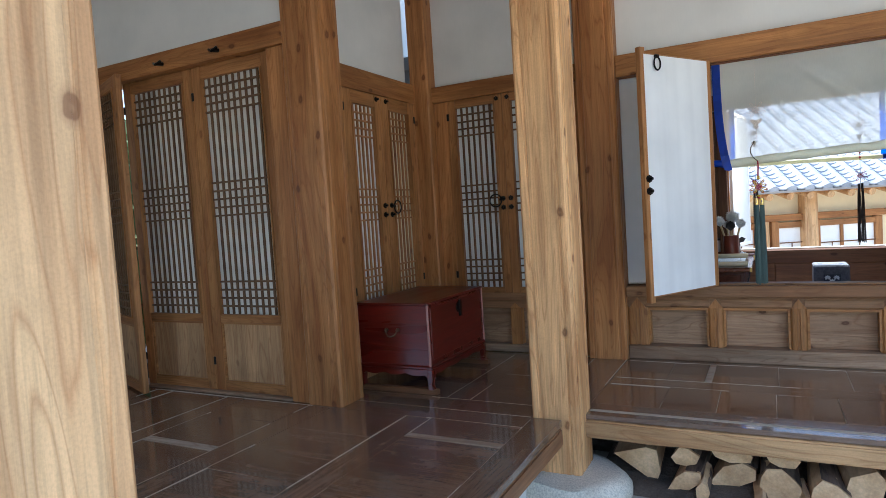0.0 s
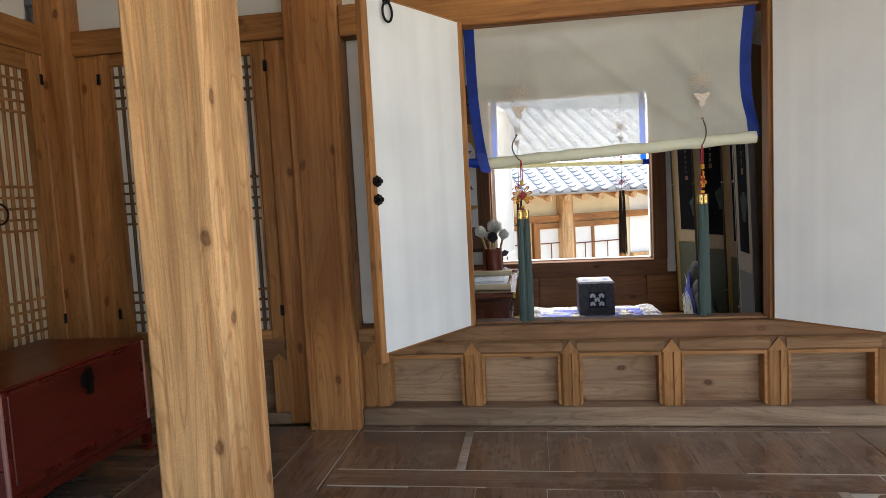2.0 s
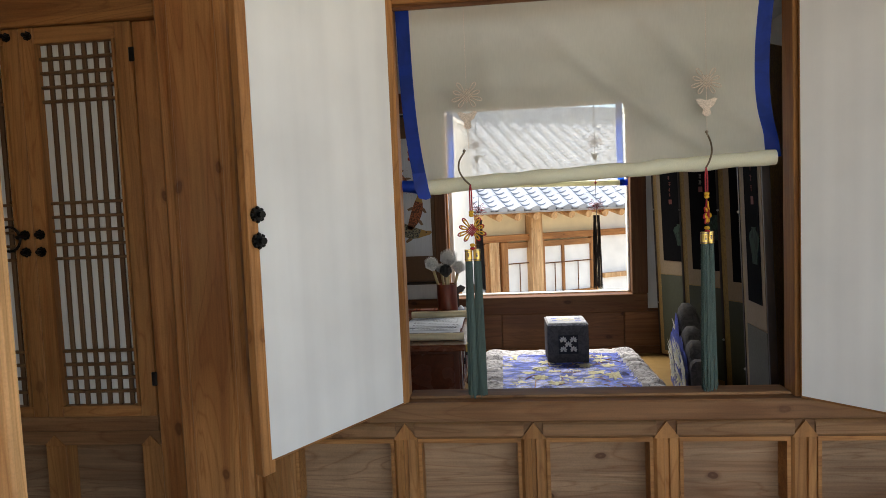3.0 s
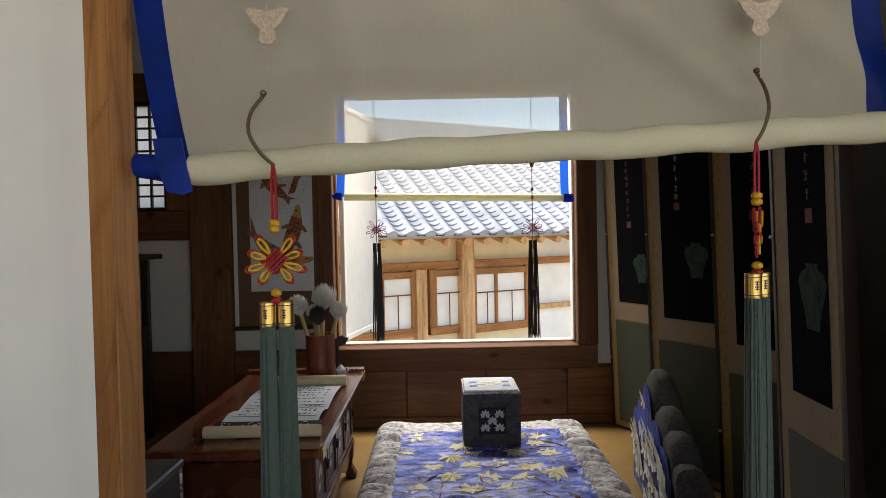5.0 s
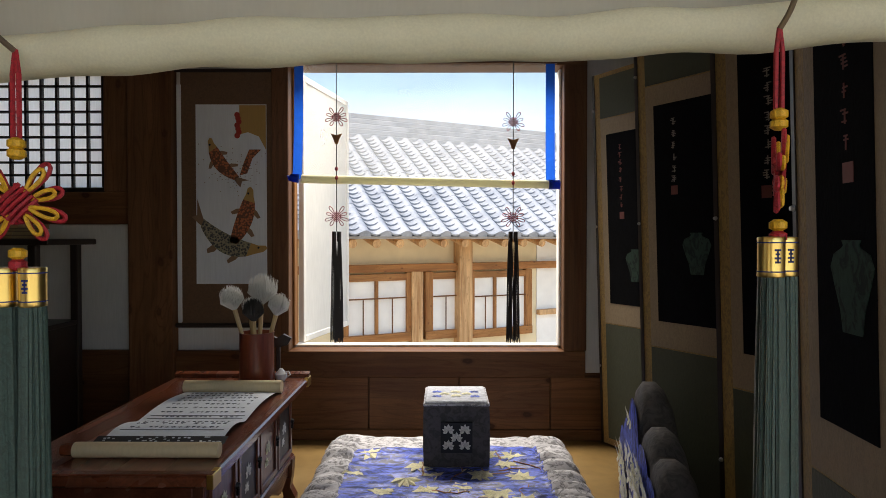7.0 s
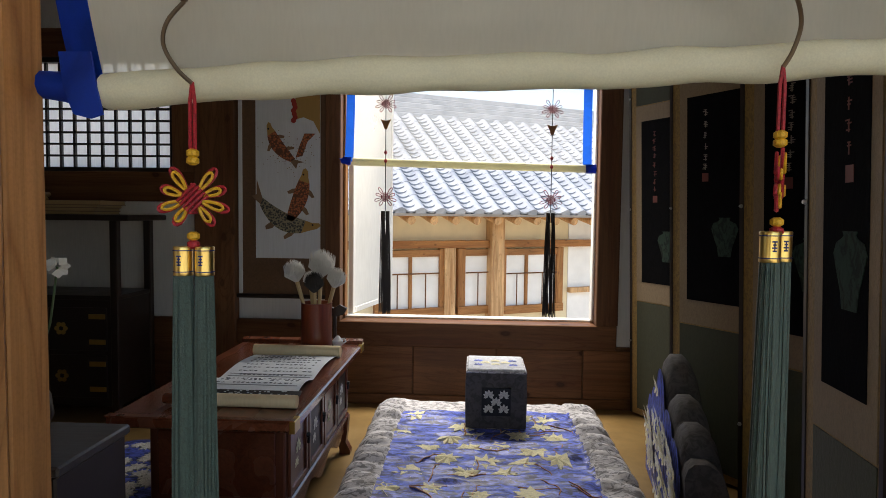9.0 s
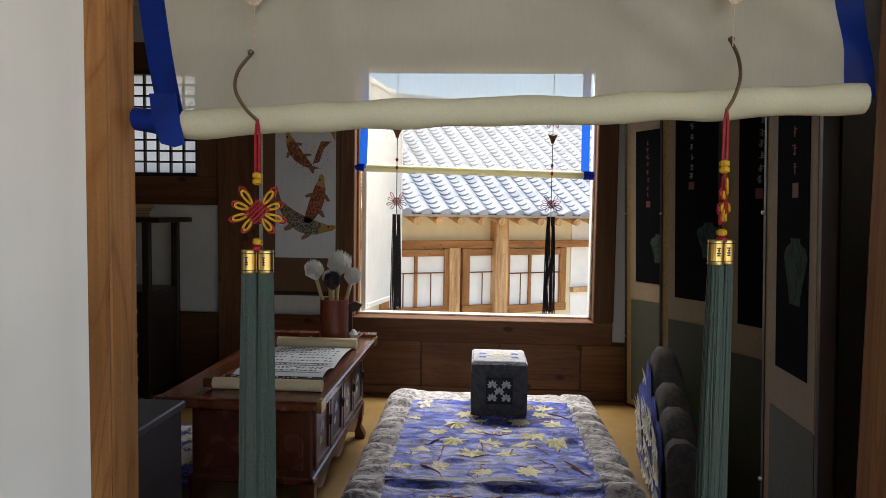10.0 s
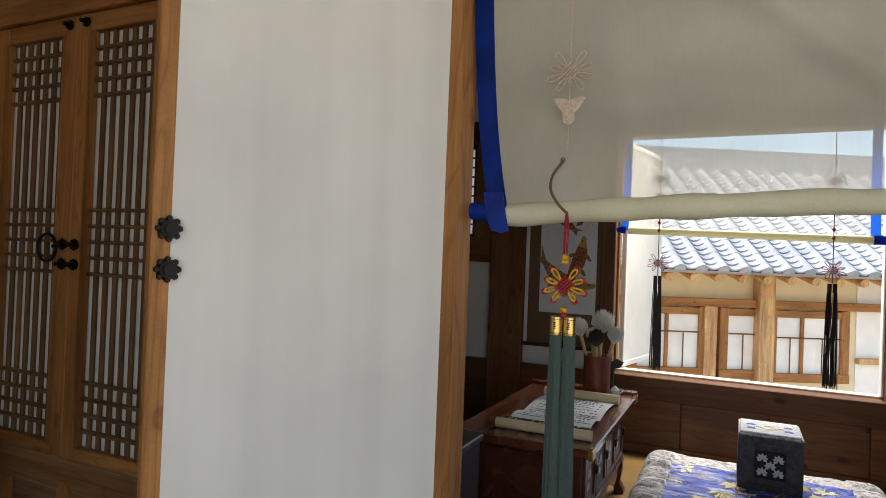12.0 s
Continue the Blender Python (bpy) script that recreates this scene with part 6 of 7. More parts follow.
def blind(name, y, top, xl0, xr0, xl1, xr1, zl, zr, gauze, label, roll, sag):
    """A gauze blind, half rolled up: cloth, two hems, a roll with capped ends."""
    e = thing(name, ((xl0 + xr0) / 2, y, zl), label, "blind")

    def edge_l(s):
        return xl0 + (xl1 - xl0) * s ** 3

    def edge_r(s):
        return xr0 + (xr1 - xr0) * max(0, s - 0.55) / 0.45 * max(0, (s - 0.55) / 0.45) - 0.014 * math.sin(math.pi * min(1, s * 1.15)) * sag

    def surf(u, s):
        x = edge_l(s) + (edge_r(s) - edge_l(s)) * u
        z = top + ((zl + (zr - zl) * u) - top) * s
        yy = y - 0.05 * sag * (1 - s) + sag * (0.014 * s * noise.noise(Vector((u * 5, s * 1.2, y))) + 0.012 * s * math.sin(u * 9 + s * 2))
        # soft diagonal creases from the head towards the wrapped corner
        for u0, u1, deep in ((0.30, 0.86, 0.020), (0.62, 1.02, 0.014), (0.22, 0.30, 0.008)):
            off = (u - (u0 + (u1 - u0) * s)) / 0.035
            yy -= sag * deep * math.exp(-off * off) * min(1.0, 4 * s * (1.08 - s))
        return Vector((x, yy, z))

    def strip_of(u0, u1, nu, ns, dy):
        bm = bmesh.new()
        g = [[bm.verts.new(surf(u0 + (u1 - u0) * i / nu, j / ns) + Vector((0, dy, 0))) for i in range(nu + 1)] for j in range(ns + 1)]
        for j in range(ns):
            for i in range(nu):
                bm.faces.new((g[j][i], g[j][i + 1], g[j + 1][i + 1], g[j + 1][i]))
        return bm
    hem = 0.046 / (xr0 - xl0) * (1.0 if sag else 0.9)
    part("cloth", strip_of(hem, 1 - hem, 120, 30, 0), gauze, e, "sheer cream cloth", smooth=True)
    for a, b in ((0, hem), (1 - hem, 1)):
        bm = strip_of(a, b, 3, 24, 0)
        if sag:
            bmesh.ops.solidify(bm, geom=bm.faces[:], thickness=0.003)
        part("hem", bm, BLUE_HEM, e, "royal blue satin hem", smooth=True, auto=60)
    rr = roll
    n = 60
    pts = [surf(hem + (1 - hem - hem * 0.4) * k / n, 1.0) for k in range(n + 1)]
    bm = bmesh.new()
    tube(bm, [p + Vector((0, 0, 0.004 * sag * noise.noise(p * 9))) for p in pts], lambda s: rr * (1 + sag * (0.10 * noise.noise(Vector((s * 14, 0, y))) + 0.05 * math.sin(s * 40))), 14)
    part("roll", bm, ROLLED, e, "rolled-up lower edge", smooth=True, auto=70)
    a = surf(0, 1.0)
    bm = bmesh.new()
    tube(bm, [a + Vector((-0.070 * (1 if sag else 0.13), -0.005, 0.012)), a + Vector((-0.01, -0.004, 0.006)), a + Vector((0.03, -0.002, 0.0))], lambda s: rr * (0.75 + 0.3 * s), 10)
    part("end_cap", bm, BLUE_HEM, e, "blue cloth-wrapped end", smooth=True, auto=60)
    if sag:
        f = [(-0.006, 0.05), (0.040, 0.05), (0.048, 0.0), (0.056, -0.036), (0.038, -0.042), (0.014, -0.036), (0.000, 0.0)]
        bm = prism(bmesh.new(), [(a.x + u, a.z + w) for u, w in f], a.y - rr - 0.004, a.y - rr, "y")
        part("hem_wrap", bm, BLUE_HEM, e, "blue hem wrapped over the roll")
    else:
        b = surf(1, 1.0)
        part("end_cap", cyl(bmesh.new(), b + Vector((-0.03, 0, 0)), b + Vector((0.02, 0, 0)), rr * 1.15, rr * 1.15, 10), BLUE_HEM, e, "blue cloth-wrapped end")
    part("head_rail", blk((xl0 - 0.01, xr0 + 0.01, y - 0.01 - 0.05 * sag, y + 0.01 - 0.05 * sag, top - 0.008, top + 0.014)), DARK_X, e)
    return e


blind("blind", 4.750, 2.176, 0.168, 1.390, 0.204, 1.418, 1.578, 1.628, GAUZE, "half-rolled cream gauze blind with royal blue hems in the window", 0.0245, 1.0)
blind("blind", 6.915, 2.183, 0.150, 1.325, 0.140, 1.328, 1.659, 1.632, GAUZE_B, "half-rolled white gauze blind with blue hems in the rear window", 0.019, 0.0)

RED_CORD = cloth("red silk cord", (0.34, 0.010, 0.02), 60, 0.7, 0.65, 0.0)
YEL_CORD = cloth("golden yellow silk cord", (0.62, 0.34, 0.015), 60, 0.8, 0.6, 0.0)
GREEN_SILK = cloth("dark green silk thread", (0.020, 0.052, 0.040), 40, 0.75, 0.55, 0.5)
BLACK_SILK_T = cloth("dark brown-black silk thread", (0.020, 0.013, 0.012), 40, 0.75, 0.55, 0.4)
GILT = mat("bright gilt sleeve", (0.70, 0.50, 0.16), 0.28, 1.0)
STEEL_BROWN = mat("dull bronze wire", (0.16, 0.12, 0.08), 0.35, 1.0)
VEIL_CORD = cloth("cream silk cord dulled as if behind gauze", (0.56, 0.46, 0.36), 60, 0.85, 0.6, 0.0)
NAVY = mat("dark blue print", (0.02, 0.03, 0.16), 0.6)


def flower_knot(parent, c, r, turn, two=True, name="knot", cord=0.0024, silk=None):
    """A flat knot of looped cord: a woven core and ten loops."""
    c = Vector(c)
    ax = Vector((math.cos(turn), math.sin(turn), 0))
    az = Vector((0, 0, 1))
    n = ax.cross(az)
    weave = []
    for s in (1, -1):
        a, b = (ax + az * s).normalized(), (ax - az * s).normalized()
        for i in range(-2, 3):
            o, d = c + b * i * r * 0.115 + n * (0.003 * s), (1 if i % 2 else -1)
            weave += [o - a * d * r * 0.34, o + n * 0.002, o + a * d * r * 0.34]
    bm = tube(bmesh.new(), weave, cord * 0.95, 5)
    core = part(name, bm, silk or RED_CORD, parent, "red woven cord knot" if two else "")
    k = 10
    for j in range(k):
        a = 2 * math.pi * (j + 0.5) / k
        if abs(math.cos(a)) < 0.2:
            continue
        d = ax * math.cos(a) + az * math.sin(a)
        t_ = -ax * math.sin(a) + az * math.cos(a)
        L = r * (1.0 if j % 2 else 0.88)
        w = r * 0.145
        o = n * random.uniform(-0.004, 0.004)
        loop = [c + o + d * (r * 0.3 + (L - r * 0.3) * (1 - math.cos(q)) / 2) + t_ * w * math.sin(q) * (0.4 + 0.6 * (1 - math.cos(q)) / 2) for q in [2 * math.pi * i / 14 for i in range(15)]]
        part("loop", tube(bmesh.new(), loop, cord, 5), silk or RED_CORD, core)
        if two:
            part("loop", tube(bmesh.new(), [c + d * r * 0.30 + (p - c - d * r * 0.30) * 0.80 + n * 0.0035 for p in loop], cord * 0.95, 5), YEL_CORD, core, "golden yellow cord loop")
    return core


def strands(cx, cy, z0, z1, r0, r1, count, thick, seed):
    rnd = random.Random(seed)
    bm = bmesh.new()
    for k in range(count):
        a, q = rnd.uniform(0, 6.283), rnd.random() ** 0.5
        u = Vector((math.cos(a), math.sin(a), 0))
        pts = []
        ph, am = rnd.uniform(0, 6), rnd.uniform(0.0008, 0.003)
        z_end = z1 + rnd.uniform(-0.006, 0.022)
        for j in range(7):
            s = j / 6
            p = Vector((cx, cy, z0 + (z_end - z0) * s)) + u * q * (r0 + (r1 - r0) * s ** 0.7)
            p.x += am * math.sin(ph + 5 * s) * s
            pts.append(p)
        tube(bm, pts, thick, 3)
    return bm


def front_tassel(x, y, turn, zt, zk, kr, zc, ze, hook_dx):
    e = thing("tassel", (x, y, ze), "green silk tassel with gilt sleeves and red-yellow knot", "tassel", "pair of window tassels")
    hk = [(x + hook_dx * 0.45, y + 0.012, zt), (x + hook_dx * 0.95, y + 0.0, zt - 0.03), (x + hook_dx, y - 0.008, zt - 0.062), (x + hook_dx * 0.55, y - 0.006, zt - 0.092), (x, y, zt - 0.112)]
    part("hook", tube(bmesh.new(), glide(hk, 6), 0.0030, 8), STEEL_BROWN, e, "bent bronze wire hook")
    part("hook_tip", lathe(bmesh.new(), [(0.002, -0.005), (0.0055, -0.002), (0.0055, 0.002), (0.002, 0.005)], (hk[0][0], hk[0][1], zt + 0.004), 8), STEEL_BROWN, e)
    for d in (-0.0032, 0.0032):
        part("cord", tube(bmesh.new(), [(x, y, zt - 0.110), (x + d, y, zt - 0.135), (x + d, y, zk + kr)], 0.0026, 5), RED_CORD, e, "red hanging cord")
    for z, yl in ((zk + kr * 1.22, 1), (zk + kr * 1.02, 1), (zk - kr * 1.02, 1), (zk - kr * 1.25, 0)):
        part("bead", lathe(bmesh.new(), [(0.004, -0.006), (0.0085, -0.003), (0.0085, 0.003), (0.004, 0.006)], (x, y, z), 10), YEL_CORD if yl else RED_CORD, e)
    flower_knot(e, (x, y, zk), kr, turn)
    ax = Vector((math.cos(turn * 0.6), math.sin(turn * 0.6), 0))
    for s in (-1, 1):
        c = Vector((x, y, 0)) + ax * s * 0.0145
        sl = part("sleeve", lathe(bmesh.new(), [(0.0125, zc - 0.040), (0.0132, zc - 0.039), (0.0128, zc - 0.034), (0.0128, zc - 0.006), (0.0132, zc - 0.001), (0.0125, zc), (0.004, zc + 0.0005)], (c.x, c.y, 0), 20), GILT, e, "bright gilt sleeve", smooth=True, auto=40)
        for dz in (-0.0055, -0.0345):
            part("band", lathe(bmesh.new(), [(0.0128, zc + dz - 0.0007), (0.01335, zc + dz - 0.0005), (0.01335, zc + dz + 0.0005), (0.0128, zc + dz + 0.0007)], (c.x, c.y, 0), 20), NAVY, sl, "thin dark printed band")
        bm = bmesh.new()
        f = c + Vector((0, -0.0136, 0))
        for z, w in ((-0.013, 0.006), (-0.017, 0.004), (-0.021, 0.006), (-0.025, 0.005)):
            box(bm, f.x - w / 2, f.x + w / 2, f.y, f.y + 0.002, zc + z - 0.001, zc + z + 0.001)
        box(bm, f.x - 0.0006, f.x + 0.0006, f.y, f.y + 0.002, zc - 0.026, zc - 0.012)
        part("printed_mark", bm, NAVY, sl, "dark blue printed mark")
        part("fringe", strands(c.x, c.y, zc - 0.038, ze, 0.0115, 0.0165, 120, 0.0016, int(x * 100) + s), GREEN_SILK, e, "hanging dark green silk strands")
    # ornaments further up the cord, before the gauze; its veil is in their colour
    part("upper_cord", tube(bmesh.new(), [(x, y - 0.014, 2.165), (x, y - 0.014, 1.70)], 0.0010, 4), VEIL_CORD, e)
    flower_knot(e, (x, y - 0.014, 1.876), 0.052, 0.1, False, "upper_knot", 0.0017, VEIL_CORD)
    out = [(-0.034, 0.018), (-0.024, 0.022), (0, 0.014), (0.024, 0.022), (0.034, 0.018), (0.022, -0.002), (0.010, -0.012), (0.014, -0.028), (0.006, -0.036), (-0.006, -0.036), (-0.014, -0.028), (-0.010, -0.012), (-0.022, -0.002)]
    part("ornament", prism(bmesh.new(), [(x + u, 1.802 + w) for u, w in out], y - 0.015, y - 0.012, "y"), VEIL_CORD, e, "thin butterfly-shaped ornament")
    return e


random.seed(31)
front_tassel(0.397, 4.712, 0.12, 1.692, 1.426, 0.050, 1.361, 0.850, -0.035)
front_tassel(1.171, 4.712, 1.12, 1.714, 1.455, 0.050, 1.392, 0.866, 0.016)


def back_tassel(x, y, shift):
    e = thing("tassel", (x, y, 0.93), "thin dark tassel with red flower knots in the rear window", "tassel", "pair of rear window tassels")
    part("cord", tube(bmesh.new(), [(x, y, 2.19), (x, y, 1.42)], 0.0022, 5), BLACK_SILK_T, e)
    flower_knot(e, (x, y, 1.93 - shift), 0.052, 0.0, False, "knot", 0.0019)
    flower_knot(e, (x, y, 1.487 - shift * 0.2), 0.055, 0.0, False, "knot", 0.0019)
    out = [(-0.026, 0.018), (0, 0.010), (0.026, 0.018), (0.014, -0.006), (0.006, -0.03), (-0.006, -0.03), (-0.014, -0.006)]
    part("ornament", prism(bmesh.new(), [(x + u, 1.84 - shift + w) for u, w in out], y - 0.002, y + 0.002, "y"), STEM, e, "small butterfly ornament")
    for z in (1.70, 1.66):
        part("bead", lathe(bmesh.new(), [(0.003, -0.01), (0.009, 0), (0.003, 0.01)], (x, y, z - shift), 8), RED_CORD, e)
    for s in (-1, 1):
        part("sleeve", cyl(bmesh.new(), (x + s * 0.011, y, 1.42), (x + s * 0.011, y, 1.375), 0.010, 0.010, 12), DARKLAC, e, "dark sleeve")
        part("fringe", strands(x + s * 0.012, y, 1.377, 0.925, 0.009, 0.020, 46, 0.0013, int(x * 50) + s), BLACK_SILK_T, e, "thin dark silk strands")
    return e


back_tassel(0.345, 6.885, 0.0)
back_tassel(1.135, 6.885, 0.022)

# rear window: narrow light frame and the paper leaf opened outward
w2 = thing("window_2", (0.74, BW + 0.06, 0.868), "rear window with a paper leaf opened outward", "window", kind=ST)
part("sill", blk((0.110, 1.378, BW + 0.10, BW + 0.16, 0.868, 0.880)), LIME, w2, "white-washed sill board")
part("frame", blk((0.108, 0.120, BW + 0.06, BW + 0.12, 0.880, 2.185)), DOOR_Z, w2)
part("frame", blk((1.366, 1.378, BW + 0.06, BW + 0.12, 0.880, 2.185)), LIME, w2)
rl = thing("window_leaf", (0.128, BW + 0.13, 0.885), "white paper window leaf opened outward at the rear", "window leaf", kind=ST, turn=78.0)
part("frame", blk((0, 0.03, -0.02, 0.008, 0, 1.29), (0.58, 0.61, -0.02, 0.008, 0, 1.29), (0.03, 0.58, -0.02, 0.008, 0, 0.03), (0.03, 0.58, -0.02, 0.008, 1.26, 1.29)), LIME, rl)
part("paper", blk((0.03, 0.58, -0.016, -0.012, 0.03, 1.26), bevel=0), HANJI_BACK, rl)
for k in range(1, 8):
    part("lattice_bar", blk((0.03 + 0.55 * k / 8 - 0.004, 0.03 + 0.55 * k / 8 + 0.004, -0.012, 0.004, 0.03, 1.26), bevel=0), LIME, rl)

# ================= hall things =================
# red lacquer chest
CHEST_X = wood("red lacquered chest wood", (0.115, 0.009, 0.0045), "x", 0.26, knots=0, coat=0.2)
CHEST_Y = wood("red lacquered chest wood along y", (0.11, 0.009, 0.0045), "y", 0.30, knots=0, coat=0.15)
ch = thing("wooden_chest", (-1.50, 3.97, DECK), "dark red lacquered wooden chest on curved feet", "chest")
CX0, CX1, CY0, CY1, CB, CT = -1.745, -1.268, 3.595, 4.34, 0.535, 0.895
part("lid", blk((CX0 - 0.008, CX1 + 0.008, CY0 - 0.008, CY1 + 0.008, CT - 0.014, CT), bevel=0.004), CHEST_Y, ch)
part("body", blk((CX0, CX1, CY0, CY1, CB, CT - 0.014), bevel=0.004), CHEST_X, ch)
part("base_moulding", blk((CX0 - 0.010, CX1 + 0.010, CY0 - 0.010, CY1 + 0.010, CB - 0.022, CB + 0.004), bevel=0.008), CHEST_Y, ch)
part("front_board", blk((CX1 - 0.002, CX1 + 0.004, CY0 + 0.03, CY1 - 0.03, CB + 0.03, CT - 0.03), bevel=0.002), CHEST_Y, ch)
for x, y in ((CX1, CY0), (CX1, CY1), (CX0, CY0)):
    part("corner_strip", blk((x - 0.006, x + 0.006, y - 0.006, y + 0.006, CB, CT - 0.004), bevel=0.002), mat("pale pinkish edge" + str(y) + str(x), (0.34, 0.16, 0.13), 0.4), ch, "pale corner edge")
for x, sx in ((CX0 + 0.008, -1), (CX1 - 0.008, 1)):
    for y in (CY0 + 0.012, CY1 - 0.012):
        out = [(-0.018, 0.115), (0.016, 0.115), (0.018, 0.06), (0.010, 0.025), (0.022, 0.0), (-0.012, 0.0), (-0.010, 0.03)]
        part("foot", prism(bmesh.new(), [(x + sx * u, DECK + 0.028 + w) for u, w in out], y - 0.018, y + 0.018, "y"), CHEST_X, ch, "curved foot")
n = 22
for x in (CX0, CX1):
    out = [(CY0 + 0.02 + (CY1 - CY0 - 0.04) * k / n, 0.492 - 0.012 * abs(math.sin(k / n * 4 * math.pi)) + (0 if 0 < k < n else -0.02)) for k in range(n + 1)]
    part("apron", prism(bmesh.new(), out + [(CY1 - 0.02, CB - 0.02), (CY0 + 0.02, CB - 0.02)], x - 0.008, x + 0.008, "x"), CHEST_Y, ch, "scalloped apron")
for y in (CY0, CY1):
    out = [(CX0 + 0.02 + (CX1 - CX0 - 0.04) * k / n, 0.492 - 0.014 * abs(math.sin(k / n * 3 * math.pi)) + (0 if 0 < k < n else -0.02)) for k in range(n + 1)]
    part("apron", prism(bmesh.new(), out + [(CX1 - 0.02, CB - 0.02), (CX0 + 0.02, CB - 0.02)], y - 0.008, y + 0.008, "y"), CHEST_X, ch, "scalloped apron")
for y in (CY0 + 0.012, CY1 - 0.012):
    part("skid", blk((CX0 - 0.03, CX1 + 0.035, y - 0.02, y + 0.02, DECK, DECK + 0.03), bevel=0.004), DARK_X, ch, "dusty skid under the feet")
bm = bmesh.new()
hx = (CX0 + CX1) / 2
tube(bm, [(hx + 0.038 * math.cos(a), CY0 - 0.012 - 0.012 * math.sin(-a), 0.735 + 0.032 * math.sin(a)) for a in [math.pi + math.pi * k / 10 for k in range(11)]], 0.0045, 6)
for s in (-1, 1):
    cyl(bm, (hx + s * 0.038, CY0, 0.738), (hx + s * 0.038, CY0 - 0.014, 0.738), 0.013, 0.009, 10)
part("handle", bm, STEEL_BROWN, ch, "drop handle of dark metal")
bm = bmesh.new()
cyl(bm, (CX1 + 0.002, 3.985, 0.815), (CX1 + 0.010, 3.985, 0.815), 0.036, 0.034, 20)
box(bm, CX1 + 0.009, CX1 + 0.022, 3.973, 3.997, 0.76, 0.86)
part("lock", bm, IRON, ch, "black iron lock plate")

# firewood stacked under the porch
BARK = mat("grey-brown bark", (0.10, 0.065, 0.042), 0.95)
_n = N(BARK)
_n.color(_n.ramp(_n.noise(_n.coords((40, 6, 40)), 1, 5), [(0.35, (0.07, 0.042, 0.027)), (0.65, (0.22, 0.14, 0.09))]))
CUT = mat("pale split firewood", (0.40, 0.29, 0.18), 0.85)
_n = N(CUT)
_n.color(_n.mix(0.6, _n.ramp(_n.noise(_n.coords((8, 8, 8)), 1, 4), [(0.3, (0.46, 0.27, 0.125)), (0.7, (0.74, 0.50, 0.28))]), _n.ramp(_n.noise(_n.coords((90, 12, 90)), 1, 3), [(0.3, grey(0.7)), (0.7, grey(1.1))]), "MULTIPLY"))
_n.bump(_n.noise(_n.coords((60, 20, 60)), 1, 4), 0.5, 0.006)
random.seed(77)


def log(x, z, w, h, ang, y, length, kind):
    """One split billet lying along y: pale split faces and end, bark on its round back."""
    if kind == 0:
        out = [(0, -0.5), (0.42, -0.42), (0.5, 0.0), (0.30, 0.42), (-0.02, 0.5), (-0.42, 0.1), (-0.34, -0.36)]
    elif kind == 1:
        out = [(-0.5, -0.4), (0.5, -0.45), (0.36, 0.05), (0.1, 0.5), (-0.12, 0.42)]
    else:
        out = [(0.5 * math.cos(a), 0.5 * math.sin(a)) for a in [2 * math.pi * k / 10 for k in range(10)]]
    c, s = math.cos(ang), math.sin(ang)
    out = [((u * w) * c - (v * h) * s, (u * w) * s + (v * h) * c) for u, v in [(a * random.uniform(0.82, 1.15), b * random.uniform(0.82, 1.15)) for a, b in out]]
    low = min(v for u, v in out)
    e = thing("firewood_log", (x, y + length / 2, z), "pale split firewood log stacked under the porch", "firewood", "firewood stack under the porch")
    tx, tz = random.uniform(-0.03, 0.03), 0
    bm = bmesh.new()
    rings = []
    for j in range(5):
        sj = j / 4
        rings.append([bm.verts.new((x + u * (1 - 0.06 * sj) + tx * sj + random.uniform(-.003, .003), y + length * sj + (random.uniform(-.012, .012) if j in (0, 4) else 0), z - low + v * (1 - 0.06 * sj) + random.uniform(-.003, .003) * (v > low))) for u, v in out])
    k = len(out)
    for a, b in zip(rings, rings[1:]):
        for i in range(k):
            bm.faces.new((a[i], a[(i + 1) % k], b[(i + 1) % k], b[i]))
    c0 = bm.verts.new(sum((v.co for v in rings[0]), Vector()) / k)
    for i in range(k):
        bm.faces.new((rings[0][(i + 1) % k], rings[0][i], c0))
    bm.faces.new(rings[-1])
    part("split_wood", bm, CUT, e)
    bm = bmesh.new()
    half = range(0, k // 2 + 1)
    rr_ = [[bm.verts.new(Vector((x + tx * sj, 0, z - low)) + Vector((out[i][0] * 1.03 * (1 - 0.06 * sj), y + length * sj + 0.004, out[i][1] * 1.03 * (1 - 0.06 * sj)))) for i in half] for sj in (0.02, 0.5, 0.98)]
    for a, b in zip(rr_, rr_[1:]):
        for i in range(len(a) - 1):
            bm.faces.new((a[i], a[i + 1], b[i + 1], b[i]))
    part("bark", bm, BARK, e, "strip of grey-brown bark")
    return max(v for u, v in out) - low


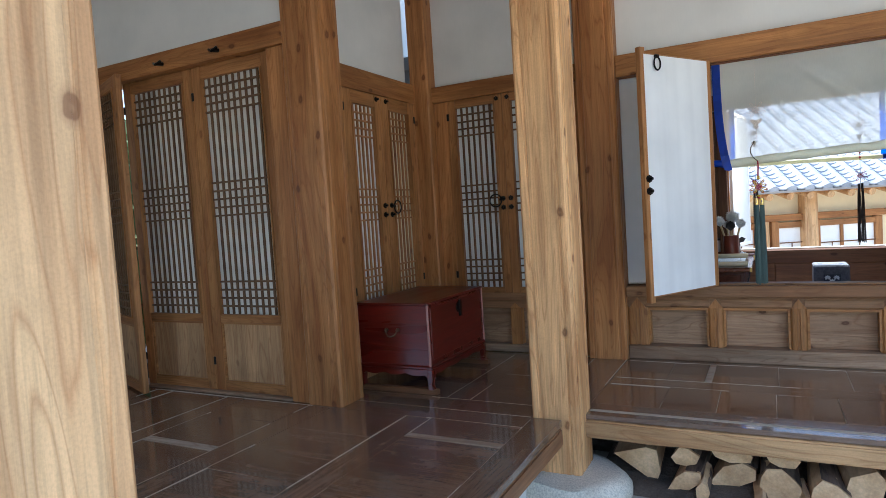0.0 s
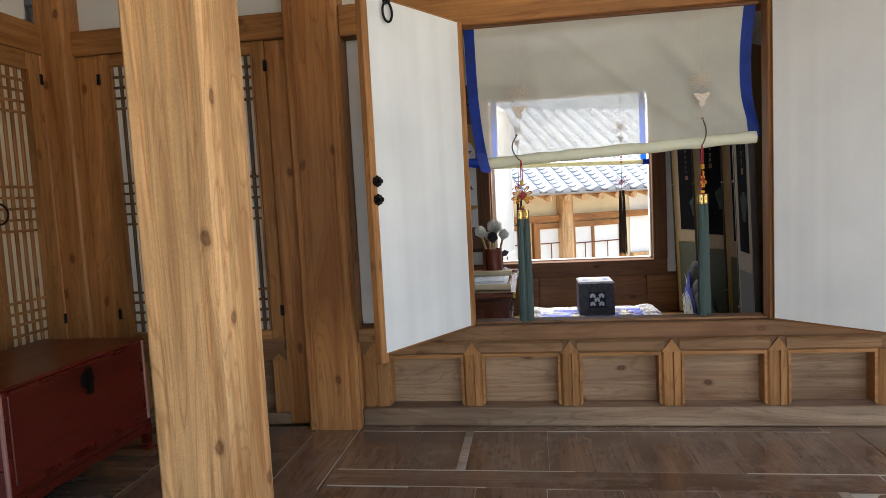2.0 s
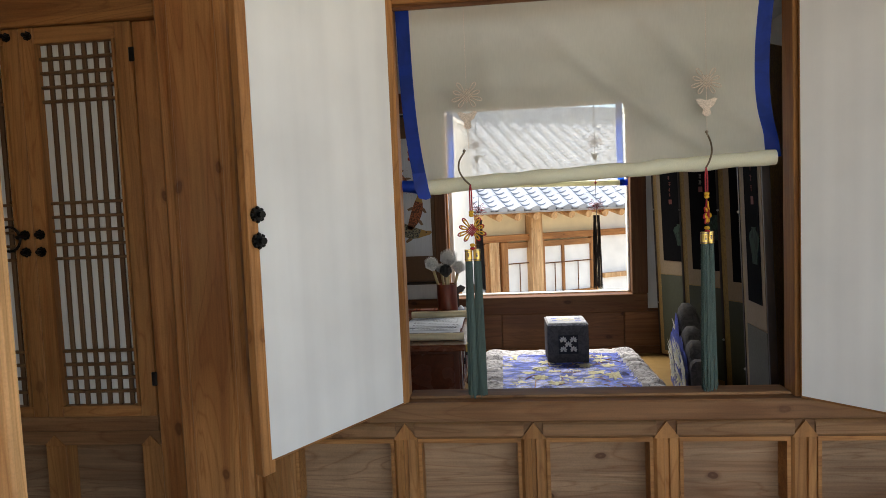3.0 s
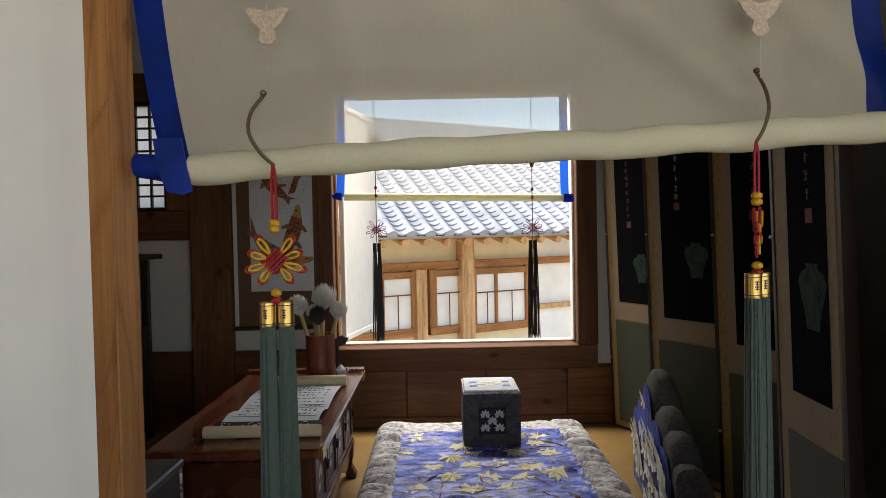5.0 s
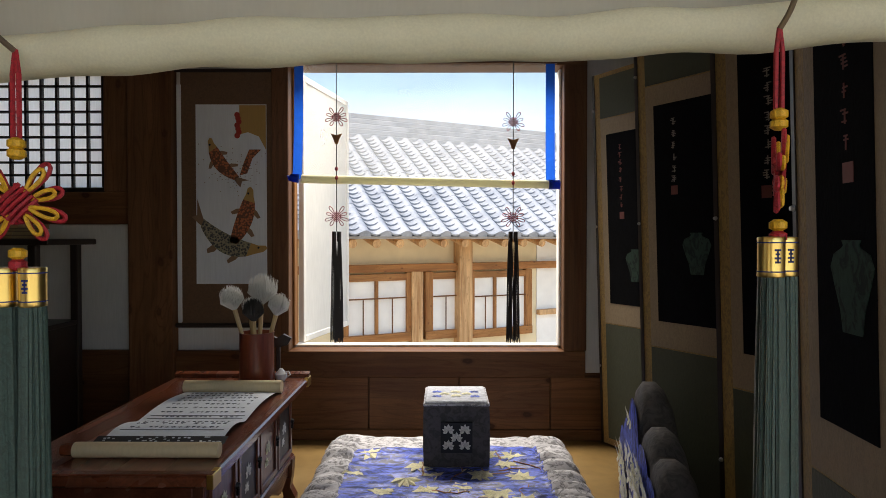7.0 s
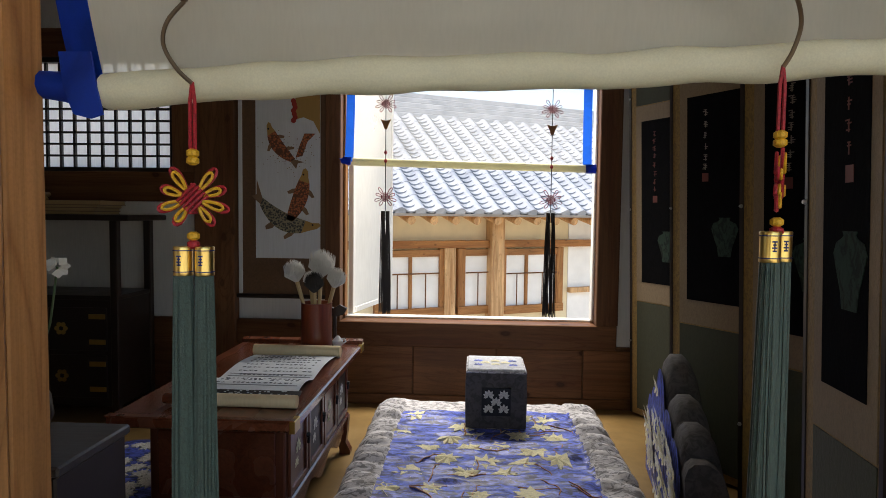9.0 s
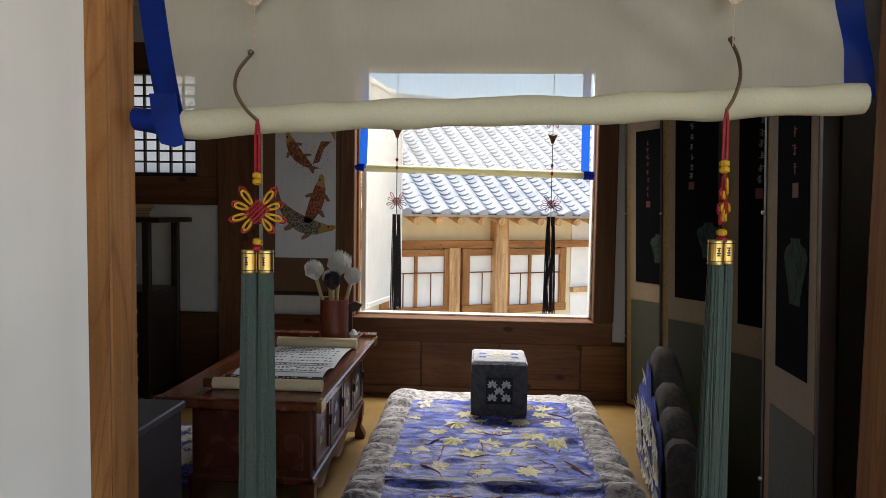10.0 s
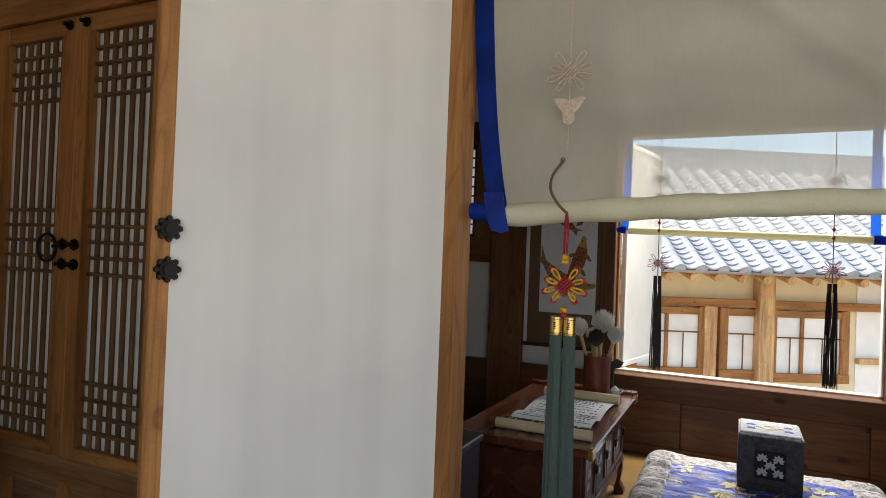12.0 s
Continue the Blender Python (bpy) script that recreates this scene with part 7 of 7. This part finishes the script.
x = -0.26
while x < 3.4:
    w = random.uniform(0.12, 0.27)
    h = random.uniform(0.09, 0.235)
    top = log(x + w / 2, 0.0, w, h, random.uniform(-1.1, 1.1), 3.56 + random.uniform(0, 0.14), random.uniform(0.36, 0.5), random.choice((0, 0, 1, 1, 2)))
    if top < 0.16 and random.random() < 0.8:
        log(x + w / 2 + random.uniform(-0.02, 0.02), top, w * 0.75, min(0.09, 0.235 - top), random.uniform(-0.3, 0.3), 3.62 + random.uniform(0, 0.06), random.uniform(0.34, 0.45), random.choice((0, 1)))
    if random.random() < 0.6:
        log(x + w, 0.0, random.uniform(0.05, 0.09), random.uniform(0.06, 0.11), random.uniform(-1, 1), 3.53 + random.uniform(0, 0.03), random.uniform(0.2, 0.3), random.choice((0, 1)))
    x += w * 0.9

# greenery beyond the open hall door
LEAF = mat("bright green leaves", (0.07, 0.12, 0.03), 0.6)
_n = N(LEAF)
_n.color(_n.ramp(_n.noise(_n.coords((6, 6, 6)), 1, 3), [(0.3, (0.04, 0.085, 0.02)), (0.7, (0.12, 0.17, 0.05))]))
tr = thing("shrub", (-5.9, 5.15, 0), "green shrub in the yard beyond the open hall door", "shrub")
bm = bmesh.new()
for k in range(6):
    a = k * 1.05
    tube(bm, [(-5.9, 5.15, 0), (-5.9 + 0.25 * math.cos(a), 5.15 + 0.25 * math.sin(a), 0.7), (-5.9 + 0.7 * math.cos(a), 5.15 + 0.7 * math.sin(a), 1.6)], lambda s: 0.035 * (1 - 0.7 * s), 6)
part("trunk", bm, BARK, tr)
bm = bmesh.new()
for k in range(8000):
    d = Vector((random.gauss(0, 1), random.gauss(0, 1), random.gauss(0, 1))).normalized()
    q = random.random() ** 0.4
    c = Vector((-5.9, 5.15, 1.35)) + Vector((d.x * 1.3, d.y * 1.3, d.z * 1.25)) * q * (1 + 0.25 * noise.noise(d * 2.5))
    if c.z < 0.1:
        continue
    a = Vector((random.gauss(0, 1), random.gauss(0, 1), random.gauss(0, 1))).normalized() * 0.085
    b = a.orthogonal().normalized() * 0.034
    bm.faces.new([bm.verts.new(p) for p in (c - a, c + b, c + a, c - b)])
part("crown", bm, LEAF, tr)
